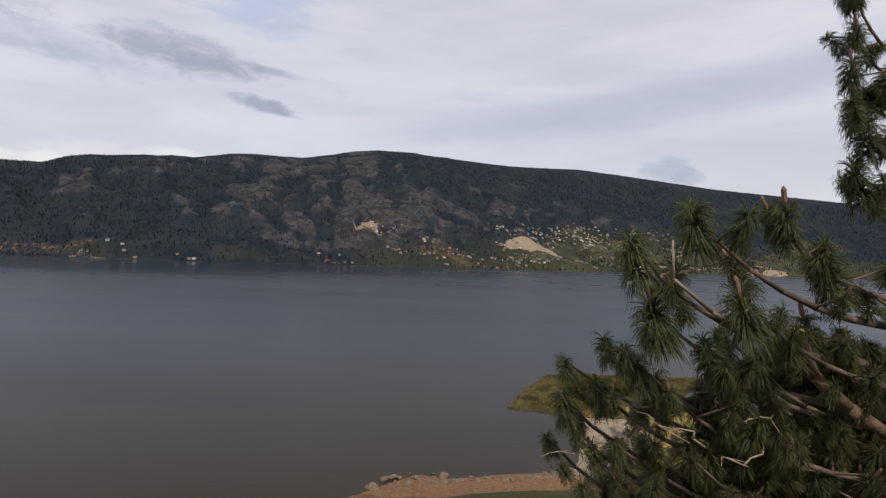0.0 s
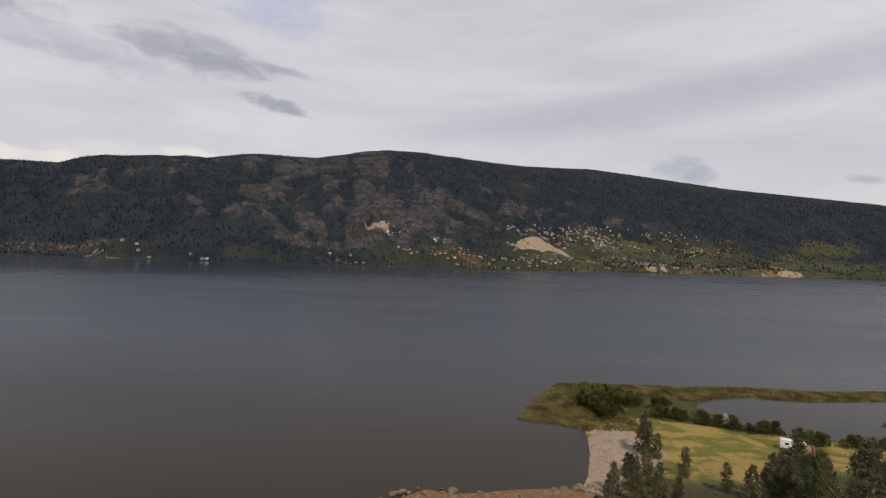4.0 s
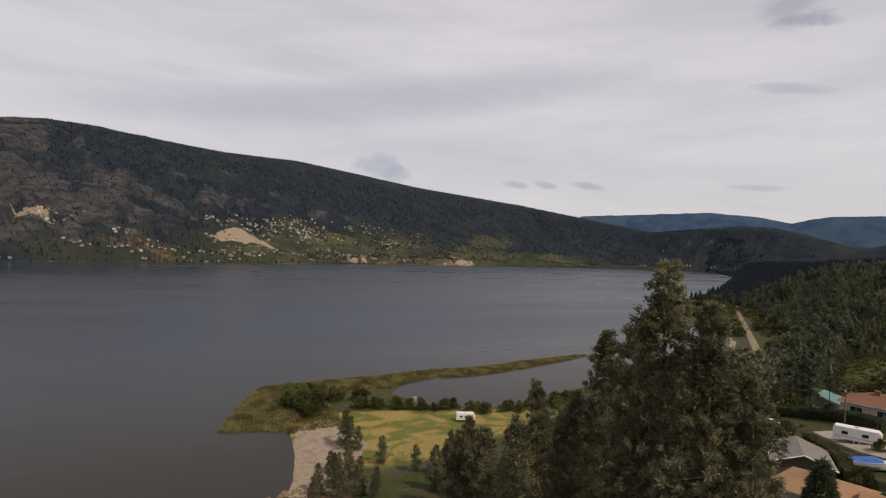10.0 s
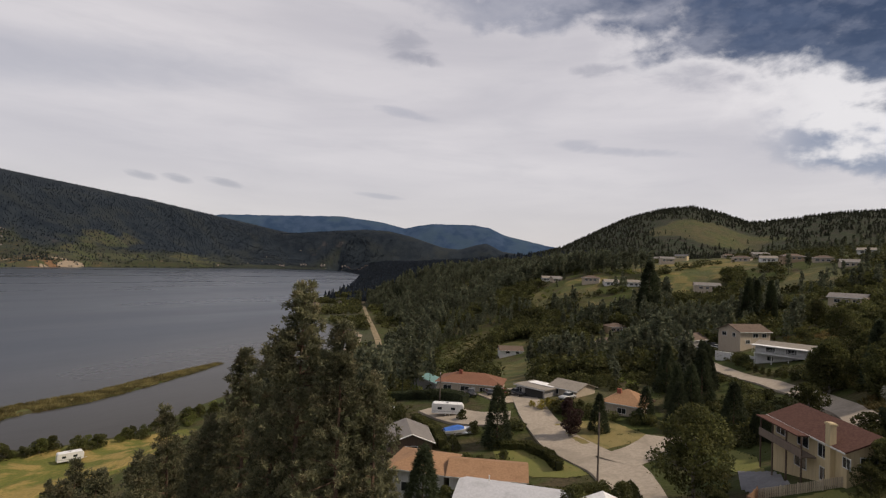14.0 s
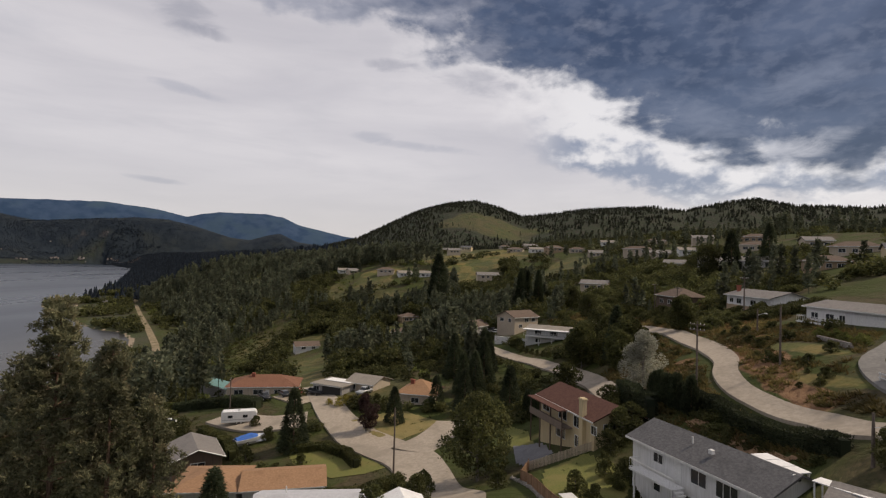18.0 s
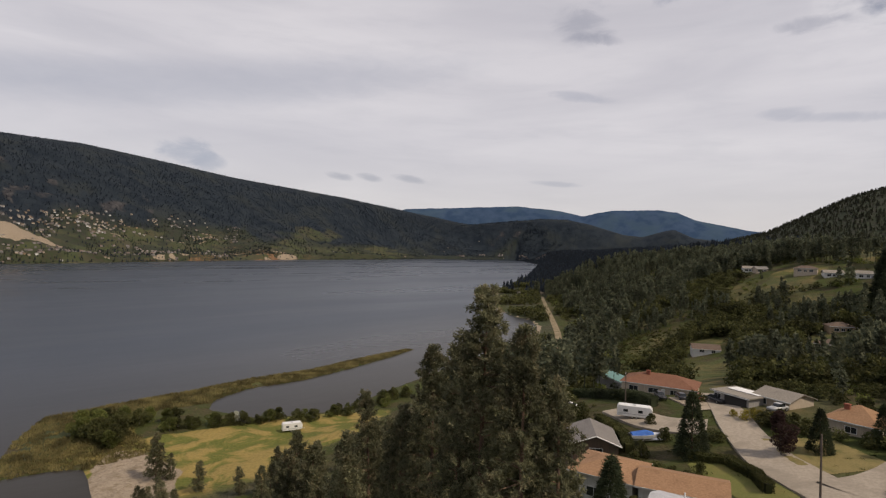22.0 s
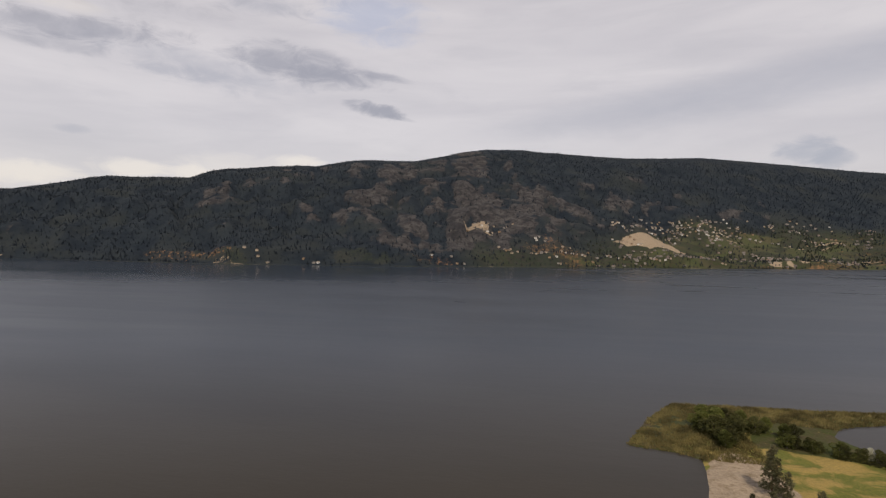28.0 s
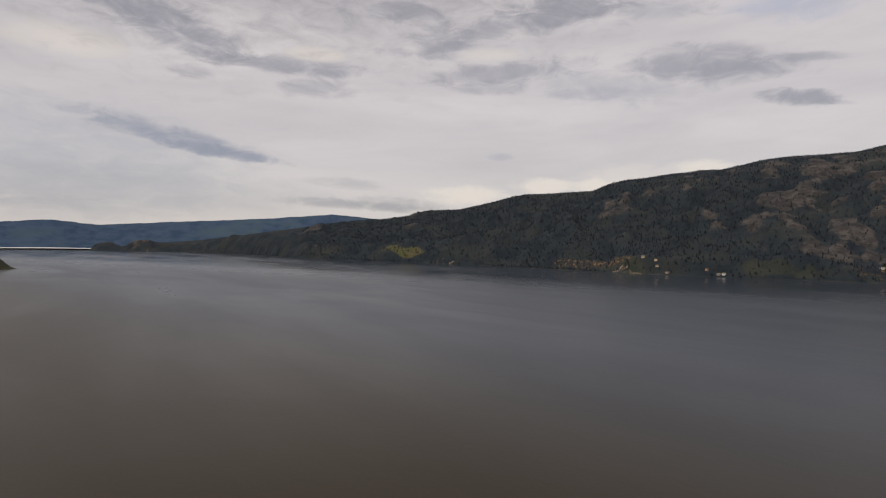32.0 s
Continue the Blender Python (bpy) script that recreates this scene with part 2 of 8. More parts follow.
drift = N.math("ADD", storm_az, N.math("MULTIPLY", N.math("SUBTRACT", lump, 0.5), 1.3))
inside = N.math("MULTIPLY", N.ramp(edge, -0.016, 0.034), N.ramp(drift, 0.75, 1.35, 0.0, 1.0))
dark = N.mix(N.ramp(lump, 0.38, 0.62), (0.018, 0.034, 0.082), (0.062, 0.086, 0.152))
dark = N.mix(N.ramp(billow, 0.42, 0.66, 0.0, 0.5), dark, (0.135, 0.155, 0.22))
dark = N.mix(N.ramp(edge, 0.0, 0.06, 0.35, 0.0), dark, (0.18, 0.205, 0.28))
dark = N.mix(N.ramp(drift, 1.25, 1.64, 0.92, 0.0), dark, (0.43, 0.435, 0.495))
base = N.mix(inside, base, dark)
cloud((0.21, 0.235, 0.31), -110.4, 13.9, 3.0, 1.2, 0.6, 0.35, 0.6, -20)
cloud((0.21, 0.235, 0.31), -118.6, 16.4, 3.6, 1.0, 0.55, 0.35, 0.6, 14)
cloud((0.62, 0.62, 0.66), -117.6, 10.7, 2.0, 0.9, 0.7, 0.35, 0.5)
cloud((0.42, 0.43, 0.48), -120.6, 11.6, 1.6, 0.6, 0.6, 0.35, 0.5)
veiled = N.mix(0.02, base, sky.outputs[0])
bg = N.n("ShaderNodeBackground", Color=veiled, Strength=0.835)
N.t.links.new(bg.outputs[0], N.n("ShaderNodeOutputWorld").inputs[0])

sun_data = bpy.data.lights.new("sun", "SUN")
sun_data.energy, sun_data.angle, sun_data.color = 3.0, radians(4), (1.0, 0.85, 0.66)
sun = new("sun", sun_data)
sun.matrix_world = look(direction(SUN_AZ, SUN_EL) * 200, (0, 0, 0))

# ---- materials ----
MATS = {}


def surface(name, colours, scale=4.0, rough=0.8, bump=0.25, metal=0.0, big=None, spec=0.4, space="Object", random_tint=0.0, detail=6):
    """A procedural material: two colours mixed by grain at the given scale (1/m), with larger stains and relief."""
    if name in MATS:
        return MATS[name]
    m = bpy.data.materials.new(name)
    m.use_nodes = True
    k = Nodes(m.node_tree)
    vec = k.n("ShaderNodeTexCoord").outputs["Object"] if space == "Object" else k.n("ShaderNodeNewGeometry").outputs["Position"]
    grain = k.noise(vec, scale, detail, 0.6)
    stain = k.noise(vec, scale * (big or 0.13), 4, 0.55, 0.4)
    c = k.mix(k.ramp(grain, 0.33, 0.67), colours[0], colours[1])
    if len(colours) > 2:
        c = k.mix(k.math("MULTIPLY", k.ramp(stain, 0.45, 0.68), 0.75), c, colours[2])
    if random_tint:
        r = k.n("ShaderNodeObjectInfo").outputs["Random"]
        f = k.math("ADD", k.math("MULTIPLY", r, 2 * random_tint), 1 - random_tint)
        h = k.t.nodes.new("ShaderNodeHueSaturation")
        k.put(h.inputs["Value"], f), k.put(h.inputs["Color"], c)
        c = h.outputs[0]
    b = k.n("ShaderNodeBsdfPrincipled", Base_Color=c, Metallic=metal)
    b.inputs["Specular IOR Level"].default_value = spec
    k.put(b.inputs["Roughness"], k.math("ADD", k.math("MULTIPLY", grain, 0.25), rough - 0.12, clamp=True))
    if bump:
        bp = k.n("ShaderNodeBump", Strength=bump, Height=grain)
        bp.inputs["Distance"].default_value = min(0.3, 0.35 / scale)
        k.t.links.new(bp.outputs[0], b.inputs["Normal"])
    k.t.links.new(b.outputs[0], k.n("ShaderNodeOutputMaterial").inputs[0])
    MATS[name] = m
    return m


def ground_material():
    m = bpy.data.materials.new("ground")
    m.use_nodes = True
    k = Nodes(m.node_tree)
    pos = k.n("ShaderNodeNewGeometry").outputs["Position"]
    rock_a = k.n("ShaderNodeAttribute", attribute_name="rock").outputs["Fac"]
    grass_a = k.n("ShaderNodeAttribute", attribute_name="grass").outputs["Fac"]
    sand_a = k.n("ShaderNodeAttribute", attribute_name="sand").outputs["Fac"]
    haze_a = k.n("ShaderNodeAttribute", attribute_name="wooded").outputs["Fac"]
    fine = k.noise(pos, 1.3, 6, 0.65)
    mid = k.noise(pos, 0.09, 6, 0.6, 0.5)
    far = k.noise(pos, 0.018, 7, 0.62)
    scrub = k.mix(k.ramp(fine, 0.3, 0.7), (0.044, 0.038, 0.020), (0.092, 0.073, 0.042))
    scrub = k.mix(k.ramp(mid, 0.34, 0.60), scrub, (0.046, 0.058, 0.016))
    # far forest floor, its colour blued to imitate distance haze
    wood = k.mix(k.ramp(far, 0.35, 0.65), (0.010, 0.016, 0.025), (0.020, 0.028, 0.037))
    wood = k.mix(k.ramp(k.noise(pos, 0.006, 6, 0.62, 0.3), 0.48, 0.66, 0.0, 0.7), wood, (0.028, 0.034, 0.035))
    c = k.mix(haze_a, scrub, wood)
    slabs = k.noise(k.mapped(pos, scale=(1, 1, 1.7)), 0.0085, 9, 0.64, 0.25)       # outcrops, one by one
    ledge = k.noise(k.mapped(pos, scale=(0.9, 0.9, 1.3)), 0.03, 7, 0.66, 0.5)
    rock = k.mix(k.ramp(ledge, 0.34, 0.66), (0.024, 0.025, 0.030), (0.071, 0.069, 0.072))
    rock = k.mix(k.ramp(mid, 0.50, 0.62, 0.0, 0.8), rock, (0.020, 0.022, 0.024))
    sparse = k.math("ADD", k.math("MULTIPLY", k.math("SUBTRACT", slabs, 0.5), 2.6), k.math("MULTIPLY", k.math("SUBTRACT", mid, 0.5), 0.9))
    rf = k.ramp(k.math("ADD", rock_a, sparse), 0.53, 0.80)
    c = k.mix(rf, c, rock)
    dry_a = k.n("ShaderNodeAttribute", attribute_name="dry").outputs["Fac"]
    green = k.mix(k.ramp(fine, 0.3, 0.7), (0.040, 0.052, 0.024), (0.065, 0.075, 0.037))
    green = k.mix(k.ramp(far, 0.40, 0.60, 0.0, 0.62), green, (0.066, 0.056, 0.040))
    dry = k.mix(k.ramp(fine, 0.3, 0.7), (0.31, 0.225, 0.075), (0.22, 0.175, 0.06))
    lush = k.mix(k.ramp(fine, 0.3, 0.7), (0.088, 0.105, 0.024), (0.145, 0.145, 0.036))
    meadow = k.mix(k.ramp(mid, 0.44, 0.56), lush, dry)
    green = k.mix(dry_a, green, meadow)
    c = k.mix(k.ramp(k.math("ADD", grass_a, k.math("MULTIPLY", k.math("SUBTRACT", fine, 0.5), 0.5)), 0.4, 0.6), c, green)
    sand = k.mix(k.ramp(fine, 0.3, 0.7), (0.235, 0.188, 0.138), (0.33, 0.275, 0.21))
    sand = k.mix(k.math("MULTIPLY", k.ramp(k.noise(pos, 0.35, 5, 0.65), 0.48, 0.66), 0.6), sand, (0.15, 0.115, 0.07))
    c = k.mix(k.ramp(k.math("ADD", sand_a, k.math("MULTIPLY", k.math("SUBTRACT", mid, 0.5), 0.8)), 0.42, 0.58), c, sand)
    earth_a = k.n("ShaderNodeAttribute", attribute_name="earth").outputs["Fac"]
    earth = k.mix(k.ramp(fine, 0.3, 0.7), (0.140, 0.078, 0.043), (0.225, 0.138, 0.080))
    c = k.mix(k.ramp(k.math("ADD", earth_a, k.math("MULTIPLY", k.math("SUBTRACT", mid, 0.5), 1.3)), 0.35, 0.65), c, earth)
    b = k.n("ShaderNodeBsdfPrincipled", Base_Color=c, Roughness=0.95)
    b.inputs["Specular IOR Level"].default_value = 0.15
    bp = k.n("ShaderNodeBump", Strength=0.5, Height=fine)
    bp.inputs["Distance"].default_value = 0.15
    bp2 = k.n("ShaderNodeBump", Strength=0.7, Height=mid, Normal=bp.outputs[0])
    bp2.inputs["Distance"].default_value = 3.0
    k.t.links.new(bp2.outputs[0], b.inputs["Normal"])
    k.t.links.new(b.outputs[0], k.n("ShaderNodeOutputMaterial").inputs[0])
    return m


def water_material():
    m = bpy.data.materials.new("lake_water")
    m.use_nodes = True
    k = Nodes(m.node_tree)
    pos = k.n("ShaderNodeNewGeometry").outputs["Position"]
    sx = k.n("ShaderNodeSeparateXYZ", Vector=pos)
    wind = k.noise(k.mapped(pos, scale=(0.30, 1.0, 1), rot=(0, 0, -0.30)), 0.0065, 4, 0.55, 0.3)
    # silt stirred up in the shallows by the near shore
    silt = k.ramp(k.math("ADD", k.math("ADD", sx.outputs[1], k.math("MULTIPLY", sx.outputs[0], -0.2)), k.math("MULTIPLY", wind, 120.0)), 430.0, 150.0)
    c = k.mix(silt, (0.021, 0.031, 0.049), (0.024, 0.0175, 0.0070))
    b = k.n("ShaderNodeBsdfPrincipled", Base_Color=c, IOR=1.33)
    k.put(b.inputs["Specular IOR Level"], k.math("SUBTRACT", 0.47, k.math("MULTIPLY", silt, 0.16)))
    # smooth water in the lee of the far crags, and cat's-paws farther out
    off = k.math("SUBTRACT", sx.outputs[1], k.math("MULTIPLY", sx.outputs[0], 0.47))
    reach = k.ramp(k.math("ADD", off, k.math("MULTIPLY", k.math("SUBTRACT", wind, 0.5), 1100.0)), 820.0, 1250.0)
    lee = k.math("MULTIPLY", reach, k.ramp(k.math("ADD", sx.outputs[0], k.math("MULTIPLY", wind, 900.0)), 1000.0, 200.0))
    paws = k.ramp(k.noise(k.mapped(pos, scale=(0.20, 1.0, 1), rot=(0, 0, 0.42)), 0.008, 4, 0.55, 0.4), 0.50, 0.62)
    calm = k.math("MAXIMUM", lee, k.math("MULTIPLY", paws, k.ramp(sx.outputs[1], 600.0, 1150.0, 0.0, 0.55)))
    k.put(b.inputs["Roughness"], k.math("SUBTRACT", k.ramp(wind, 0.3, 0.7, 0.27, 0.37), k.math("MULTIPLY", calm, 0.16)))
    r1 = k.noise(k.mapped(pos, scale=(0.5, 1, 1)), 0.9, 3, 0.6)
    r2 = k.noise(k.mapped(pos, scale=(0.4, 1, 1), rot=(0, 0, 0.5)), 0.11, 3, 0.6)
    hgt = k.math("ADD", k.math("MULTIPLY", r1, 0.25), r2)
    bp = k.n("ShaderNodeBump", Strength=0.06, Height=hgt)
    bp.inputs["Distance"].default_value = 1.2
    k.t.links.new(bp.outputs[0], b.inputs["Normal"])
    k.t.links.new(b.outputs[0], k.n("ShaderNodeOutputMaterial").inputs[0])
    return m

# ---- the land ----
def hash2(ix, iy, seed):
    h = (ix.astype(np.int64) * 374761393 + iy.astype(np.int64) * 668265263 + seed * 1442695041) & 0x7FFFFFFF
    h = ((h ^ (h >> 13)) * 1274126177) & 0x7FFFFFFF
    return ((h ^ (h >> 16)) & 0xFFFF) / 65535.0


def vnoise(x, y, seed=0):
    ix, iy = np.floor(x), np.floor(y)
    fx, fy = x - ix, y - iy
    fx, fy = fx * fx * (3 - 2 * fx), fy * fy * (3 - 2 * fy)
    a, b = hash2(ix, iy, seed), hash2(ix + 1, iy, seed)
    c, d = hash2(ix, iy + 1, seed), hash2(ix + 1, iy + 1, seed)
    return (a + (b - a) * fx) * (1 - fy) + (c + (d - c) * fx) * fy - 0.5


def fbm(x, y, size, octaves=5, seed=0, ridged=False):
    out, amp, total = 0 * x, 1.0, 0.0
    for o in range(octaves):
        v = vnoise(x / size * 2**o + 17.3 * o, y / size * 2**o - 9.1 * o, seed + o)
        out = out + amp * (0.5 - 2 * np.abs(v) if ridged else v)
        total += amp
        amp *= 0.5
    return out / total * 2


def smooth(lo, hi, v):
    s = np.clip((v - lo) / (hi - lo), 0, 1)
    return s * s * (3 - 2 * s)


# shorelines, anticlockwise in plan: the near (west) shore with its spit, and the far shore
WEST = [(-4950, -900), (-1800, -60), (-1470, 22), (-1400, -40), (-500, -260), (-110, -90), (-86, 0), (-72, 50), (-42, 94), (-16, 117), (-5, 127.5), (3, 126), (14, 129.4), (24, 131.5), (32, 132.5), (35.5, 140.5), (39.5, 156), (41.8, 168), (42.6, 177), (35.5, 181.5), (21.6, 184), (33, 215),
        (45, 238), (71, 240.5), (97, 242.5), (128, 246.5), (159, 245), (203, 253.5), (237, 257), (240, 253), (216, 244.5), (166, 231), (143, 227.5), (117, 229),
        (99, 221), (92, 210), (101, 187), (129, 176), (164, 188), (230, 205), (301, 226), (338, 233), (361, 244), (395, 265), (426, 293), (434, 311), (441, 328), (478, 373), (546, 447), (610, 520), (650, 553), (680, 556), (720, 552), (800, 592), (900, 655), (1256, 868), (2300, 1545)]
SOUTH = [(3235, 2342), (4950, 2700), (4950, -4950), (-4950, -4950)]
EAST = [(3235, 2342), (2550, 2500), (1410, 2250), (960, 2080), (410, 1810), (-37, 1612), (-380, 1430), (-830, 1270), (-1523, 1247), (-2257, 1010), (-3668, 942),
        (-4111, 541), (-4300, -300), (-4950, -800), (-4950, 4950), (4950, 4950), (4950, 2700)]


def signed(poly, x, y):
    """Distance to the outline, positive inside."""
    inside, best = np.zeros(x.shape, bool), np.full(x.shape, 1e9)
    for (ax, ay), (bx, by) in zip(poly, poly[1:] + poly[:1]):
        dx, dy = bx - ax, by - ay
        u = np.clip(((x - ax) * dx + (y - ay) * dy) / (dx * dx + dy * dy), 0, 1)
        best = np.minimum(best, (x - ax - u * dx) ** 2 + (y - ay - u * dy) ** 2)
        if dy:
            inside ^= ((ay > y) != (by > y)) & (x < (y - ay) * dx / dy + ax)
    return np.where(inside, 1, -1) * np.sqrt(best)


# heights of the near hillside (x, y, z), from which a thin plate is bent
SPOTS = [(0, 0, 43), (-60, 0, 22), (0, -80, 52), (20, 62, 25), (0, 118, 2), (60, 150, 1), (110, 160, 1.6), (50, 55, 25), (72, 92, 10), (50, -12, 41), (57, -21, 40.2), (53, -28, 44.8), (66, -3, 38),
         (78, 2, 33), (88, 12, 31), (104, 32, 28), (134, 62, 27), (128, 34, 30), (80, -30, 46.5), (50, -33, 49), (122, -36, 48), (118, -18, 39), (165, -16, 39), (210, 5, 35),
         (276, 88, 16), (136, -58, 53), (85, -62, 55), (415, 90, 53), (350, 0, 49), (415, -60, 72), (220, -90, 63), (340, 200, 4), (230, 60, 19), (700, 300, 48), (620, -60, 88)]


def plate(spots):
    p = np.array(spots, float)
    d = np.hypot(p[:, None, 0] - p[None, :, 0], p[:, None, 1] - p[None, :, 1]) / 100
    k = np.where(d > 0, d * d * np.log(d + 1e-9), 0) + np.eye(len(p)) * 0.004
    q = np.c_[np.ones(len(p)), p[:, :2] / 100]
    a = np.block([[k, q], [q.T, np.zeros((3, 3))]])
    w = np.linalg.solve(a, np.r_[p[:, 2], 0, 0, 0])

    def height(x, y):
        out = w[-3] + w[-2] * x / 100 + w[-1] * y / 100
        for (px, py, _), c in zip(spots, w):
            r = np.hypot(x - px, y - py) / 100
            out = out + c * r * r * np.log(r + 1e-9)
        return out
    return height


near_height = plate(SPOTS)

# skylines: azimuth to the left of +y and the height above the level, both in degrees
BACKDROP = [
    ("far north", 4780, 4250, [(112, 1.2), (104, 1.6), (96, 1.3), (90.4, 1.43), (87, 1.76), (83.8, 1.4), (78, 1.86), (70.5, 2.38), (63, 3.06), (57, 2.6), (50, 1)], 20),
    ("far south", 4780, 4250, [(-36, 2.5), (-42.5, 4.15), (-46, 4.3), (-49, 4.45), (-54, 4.65), (-56.5, 4.4), (-58.4, 4.2), (-60.5, 3.7), (-62, 4.1), (-63.5, 4.32), (-67.5, 4.36), (-69.2, 4.1), (-70.8, 3.4), (-75, 2.48), (-82, 1.6)], 15),
]
RIDGES = [
    ("mid south", 4200, 3850, [(-40, 0.5), (-44, 1.9), (-47.5, 2.5), (-51, 2.85), (-56.3, 3.4), (-59, 3.35), (-61, 2.96), (-64.5, 1.9), (-66.2, 1.75), (-68, 2.3), (-69, 2.5), (-70.7, 1.7),
                               (-74, 1.3), (-80, 0.8)], 18),
    ("south west", 1450, 620, [(-70, 0.2), (-74, 1.5), (-76.7, 2.2), (-79.5, 3.6), (-83, 5.25), (-86, 6.0), (-88.8, 6.25), (-91, 5.7), (-93.5, 4.8), (-97, 5.2), (-100.4, 5.6), (-106.4, 5.8),
                               (-109, 5.4), (-112, 6.0), (-114.9, 6.3), (-118, 5.6), (-123.5, 5.3), (-126.7, 5.8), (-150, 6.5), (-180, 6), (-240, 4), (-250, 1)], 12),
]
EAST_SKY = [(84, -0.6), (76, 0.2), (72, 0.75), (66, 1.7), (61, 2.5), (57.8, 2.72), (55, 3.2), (53.1, 3.75), (50, 3.9), (47.9, 4.4), (45, 5.1), (43.3, 5.5), (40.5, 5.6), (36.5, 5.85), (35, 6.5), (33.3, 6.8), (29.3, 7.35),
            (26.8, 7.5), (25, 7.5), (22, 8.2), (20, 8.4), (15, 8.4), (11, 9.2), (7.8, 9.7), (4, 9.6), (0.5, 9.25), (-6.5, 8.65), (-13, 8.45), (-17, 7.9), (-20.5, 7.35), (-25.5, 6.5),
            (-31.5, 5.72), (-36, 5.1), (-41.8, 4.05), (-48, 2.9), (-56, 1.6), (-66, 0.4)]
EAST_FAR = [(72, 3300), (60, 3000), (45, 2600), (30, 2450), (15, 2550), (0, 2900), (-15, 3250), (-30, 3700), (-42, 4250), (-66, 4500)]


def table(rows, az):
    r = sorted(rows)
    return np.interp(az, [a for a, _ in r], [b for _, b in r])


def shore_far(az):
    return table([(math.degrees(math.atan2(-x, y)), math.hypot(x, y)) for x, y in EAST[:12]], az)


EYE = 61.0


def mountain(x, y):
    """Domes of rock with creases between them on the far mountain, how high up its side, and how bare it is."""
    r, az = np.hypot(x, y), np.degrees(np.arctan2(-x, y))
    foot = shore_far(az)
    u = (r - foot) / np.maximum(table(EAST_FAR, az) - foot, 250)
    p, q = np.radians(az) * 2100, r / 1.7
    dome = -fbm(p + 30 * vnoise(p / 80, q / 80, 9), q, 95, 5, 41, True)
    bare = dome * 0.75 + 0.55 * fbm(p, q, 300, 3, 61) + 0.5 * fbm(p, q, 34, 3, 69) + 0.22
    # the cut in bare rock past az 14 imitates a cloud's shadow
    bare = bare + 0.42 * smooth(2, 8, az) - 0.85 * smooth(14, 34, az) - 0.75 * smooth(0.42, 0.75, u) * smooth(14, -2, az) - 0.7 * smooth(0.84, 0.97, u) - 0.45 * smooth(-10, -24, az)
    bare = bare - 0.5 * smooth(0.10, 0.02, u) * smooth(0, 12, az)
    return dome, u, smooth(-0.2, 0.55, bare) * smooth(0.02, 0.08, u)


def height(x, y):
    x, y = np.asarray(x, float), np.asarray(y, float)
    r, az = np.hypot(x, y), np.degrees(np.arctan2(-x, y))
    az = np.where(az > 115, az - 360, az)
    west, east = signed(WEST + SOUTH, x, y), signed(EAST, x, y)
    # the near side
    out = near_height(np.clip(x, -150, 760), np.clip(y, -160, 420))
    far_mix = smooth(420, 900, r)
    out = out * (1 - far_mix) + far_mix * np.clip(20 + 0.16 * west, 3, 76)
    out = out + fbm(x, y, 70, 4, 3) * np.clip(west / 60, 0, 1) * 2.2 + fbm(x, y, 14, 3, 8) * np.clip(west / 30, 0, 1) * 0.25
    bank = 0.25 + 0.02 * west + 0.35 * fbm(x, y, 9, 3, 5)
    shelf = 1.6 + np.maximum(0, west - 46 - 50 * smooth(420, 600, x)) * 0.55          # the flat strip between the lake and the wooded bank
    k = smooth(205, 265, x)
    out = np.minimum(out, shelf) * k + out * (1 - k)
    rise = smooth(4, 32, west)
    out = np.where(west > 0, bank * (1 - rise) + np.maximum(out, 0.8) * rise, 1.0)
    for name, far, foot, rows, rough in RIDGES:
        top = EYE + np.tan(np.radians(table(rows, az))) * far
        u = (r - foot) / (far - foot)
        rise = np.where(u < 1, smooth(0, 1, u) ** 0.9, 1 - 0.5 * smooth(1, 2.5, u))
        body = top * rise + fbm(x, y, far * 0.11, 5, 21) * rough * np.clip(u, 0, 1) * np.clip(1.0 - np.abs(u - 1) * 0 - u, 0, 1) * 2
        lo, hi = min(a for a, _ in rows), max(a for a, _ in rows)
        body = np.where((az >= lo) & (az <= hi) & (u > 0), body, 0)
        out = np.maximum(out, body)
    # the far side: low benches over the water, then the mountain
    foot, far = shore_far(az), table(EAST_FAR, az)
    far = np.maximum(far, foot + 250)
    top = EYE + np.tan(np.radians(table(EAST_SKY, az))) * far
    u = (r - foot) / (far - foot)
    bench = 34 * smooth(0.0, 0.045, u) * (0.75 + 0.9 * fbm(x, y, 260, 3, 31)) + 40 * smooth(0.06, 0.26, u)
    slope_mix = smooth(5, -20, az)                     # broad terraces in the south, crags straight up in the north
    s = np.clip(u, 0, 1)
    prof = (1 - slope_mix) * (0.18 * s + 0.82 * smooth(-0.05, 1.06, s)) + slope_mix * (0.05 * s + 0.95 * smooth(0.14, 1.1, s))
    prof = np.where(u < 1, prof / np.maximum(0.05, (1 - slope_mix) * (0.18 + 0.82 * smooth(-0.05, 1.06, 1)) + slope_mix * (0.05 + 0.95 * smooth(0.14, 1.1, 1))), 1 - 0.6 * smooth(1, 2.0, u))
    crag = mountain(x, y)[0] + 0.2
    body = bench * (1 - s) + (top - 0.5) * prof + crag * 60 * s ** 0.7 * (1 - s) * (1.25 - 0.75 * slope_mix) * 1.6
    ok = (az > -66) & (az < 84) & (u > 0)
    out = np.where((east > 0) & ok, np.maximum(out, body), out)
    edge = np.maximum(west, east)
    lake = -np.clip(-edge * 0.14, 0, 12)
    return np.where(edge > 0, np.maximum(out, 0.12) * np.clip(edge / 3, 0, 1), lake)


def hz(x, y):
    return float(height(np.array([x]), np.array([y]))[0])


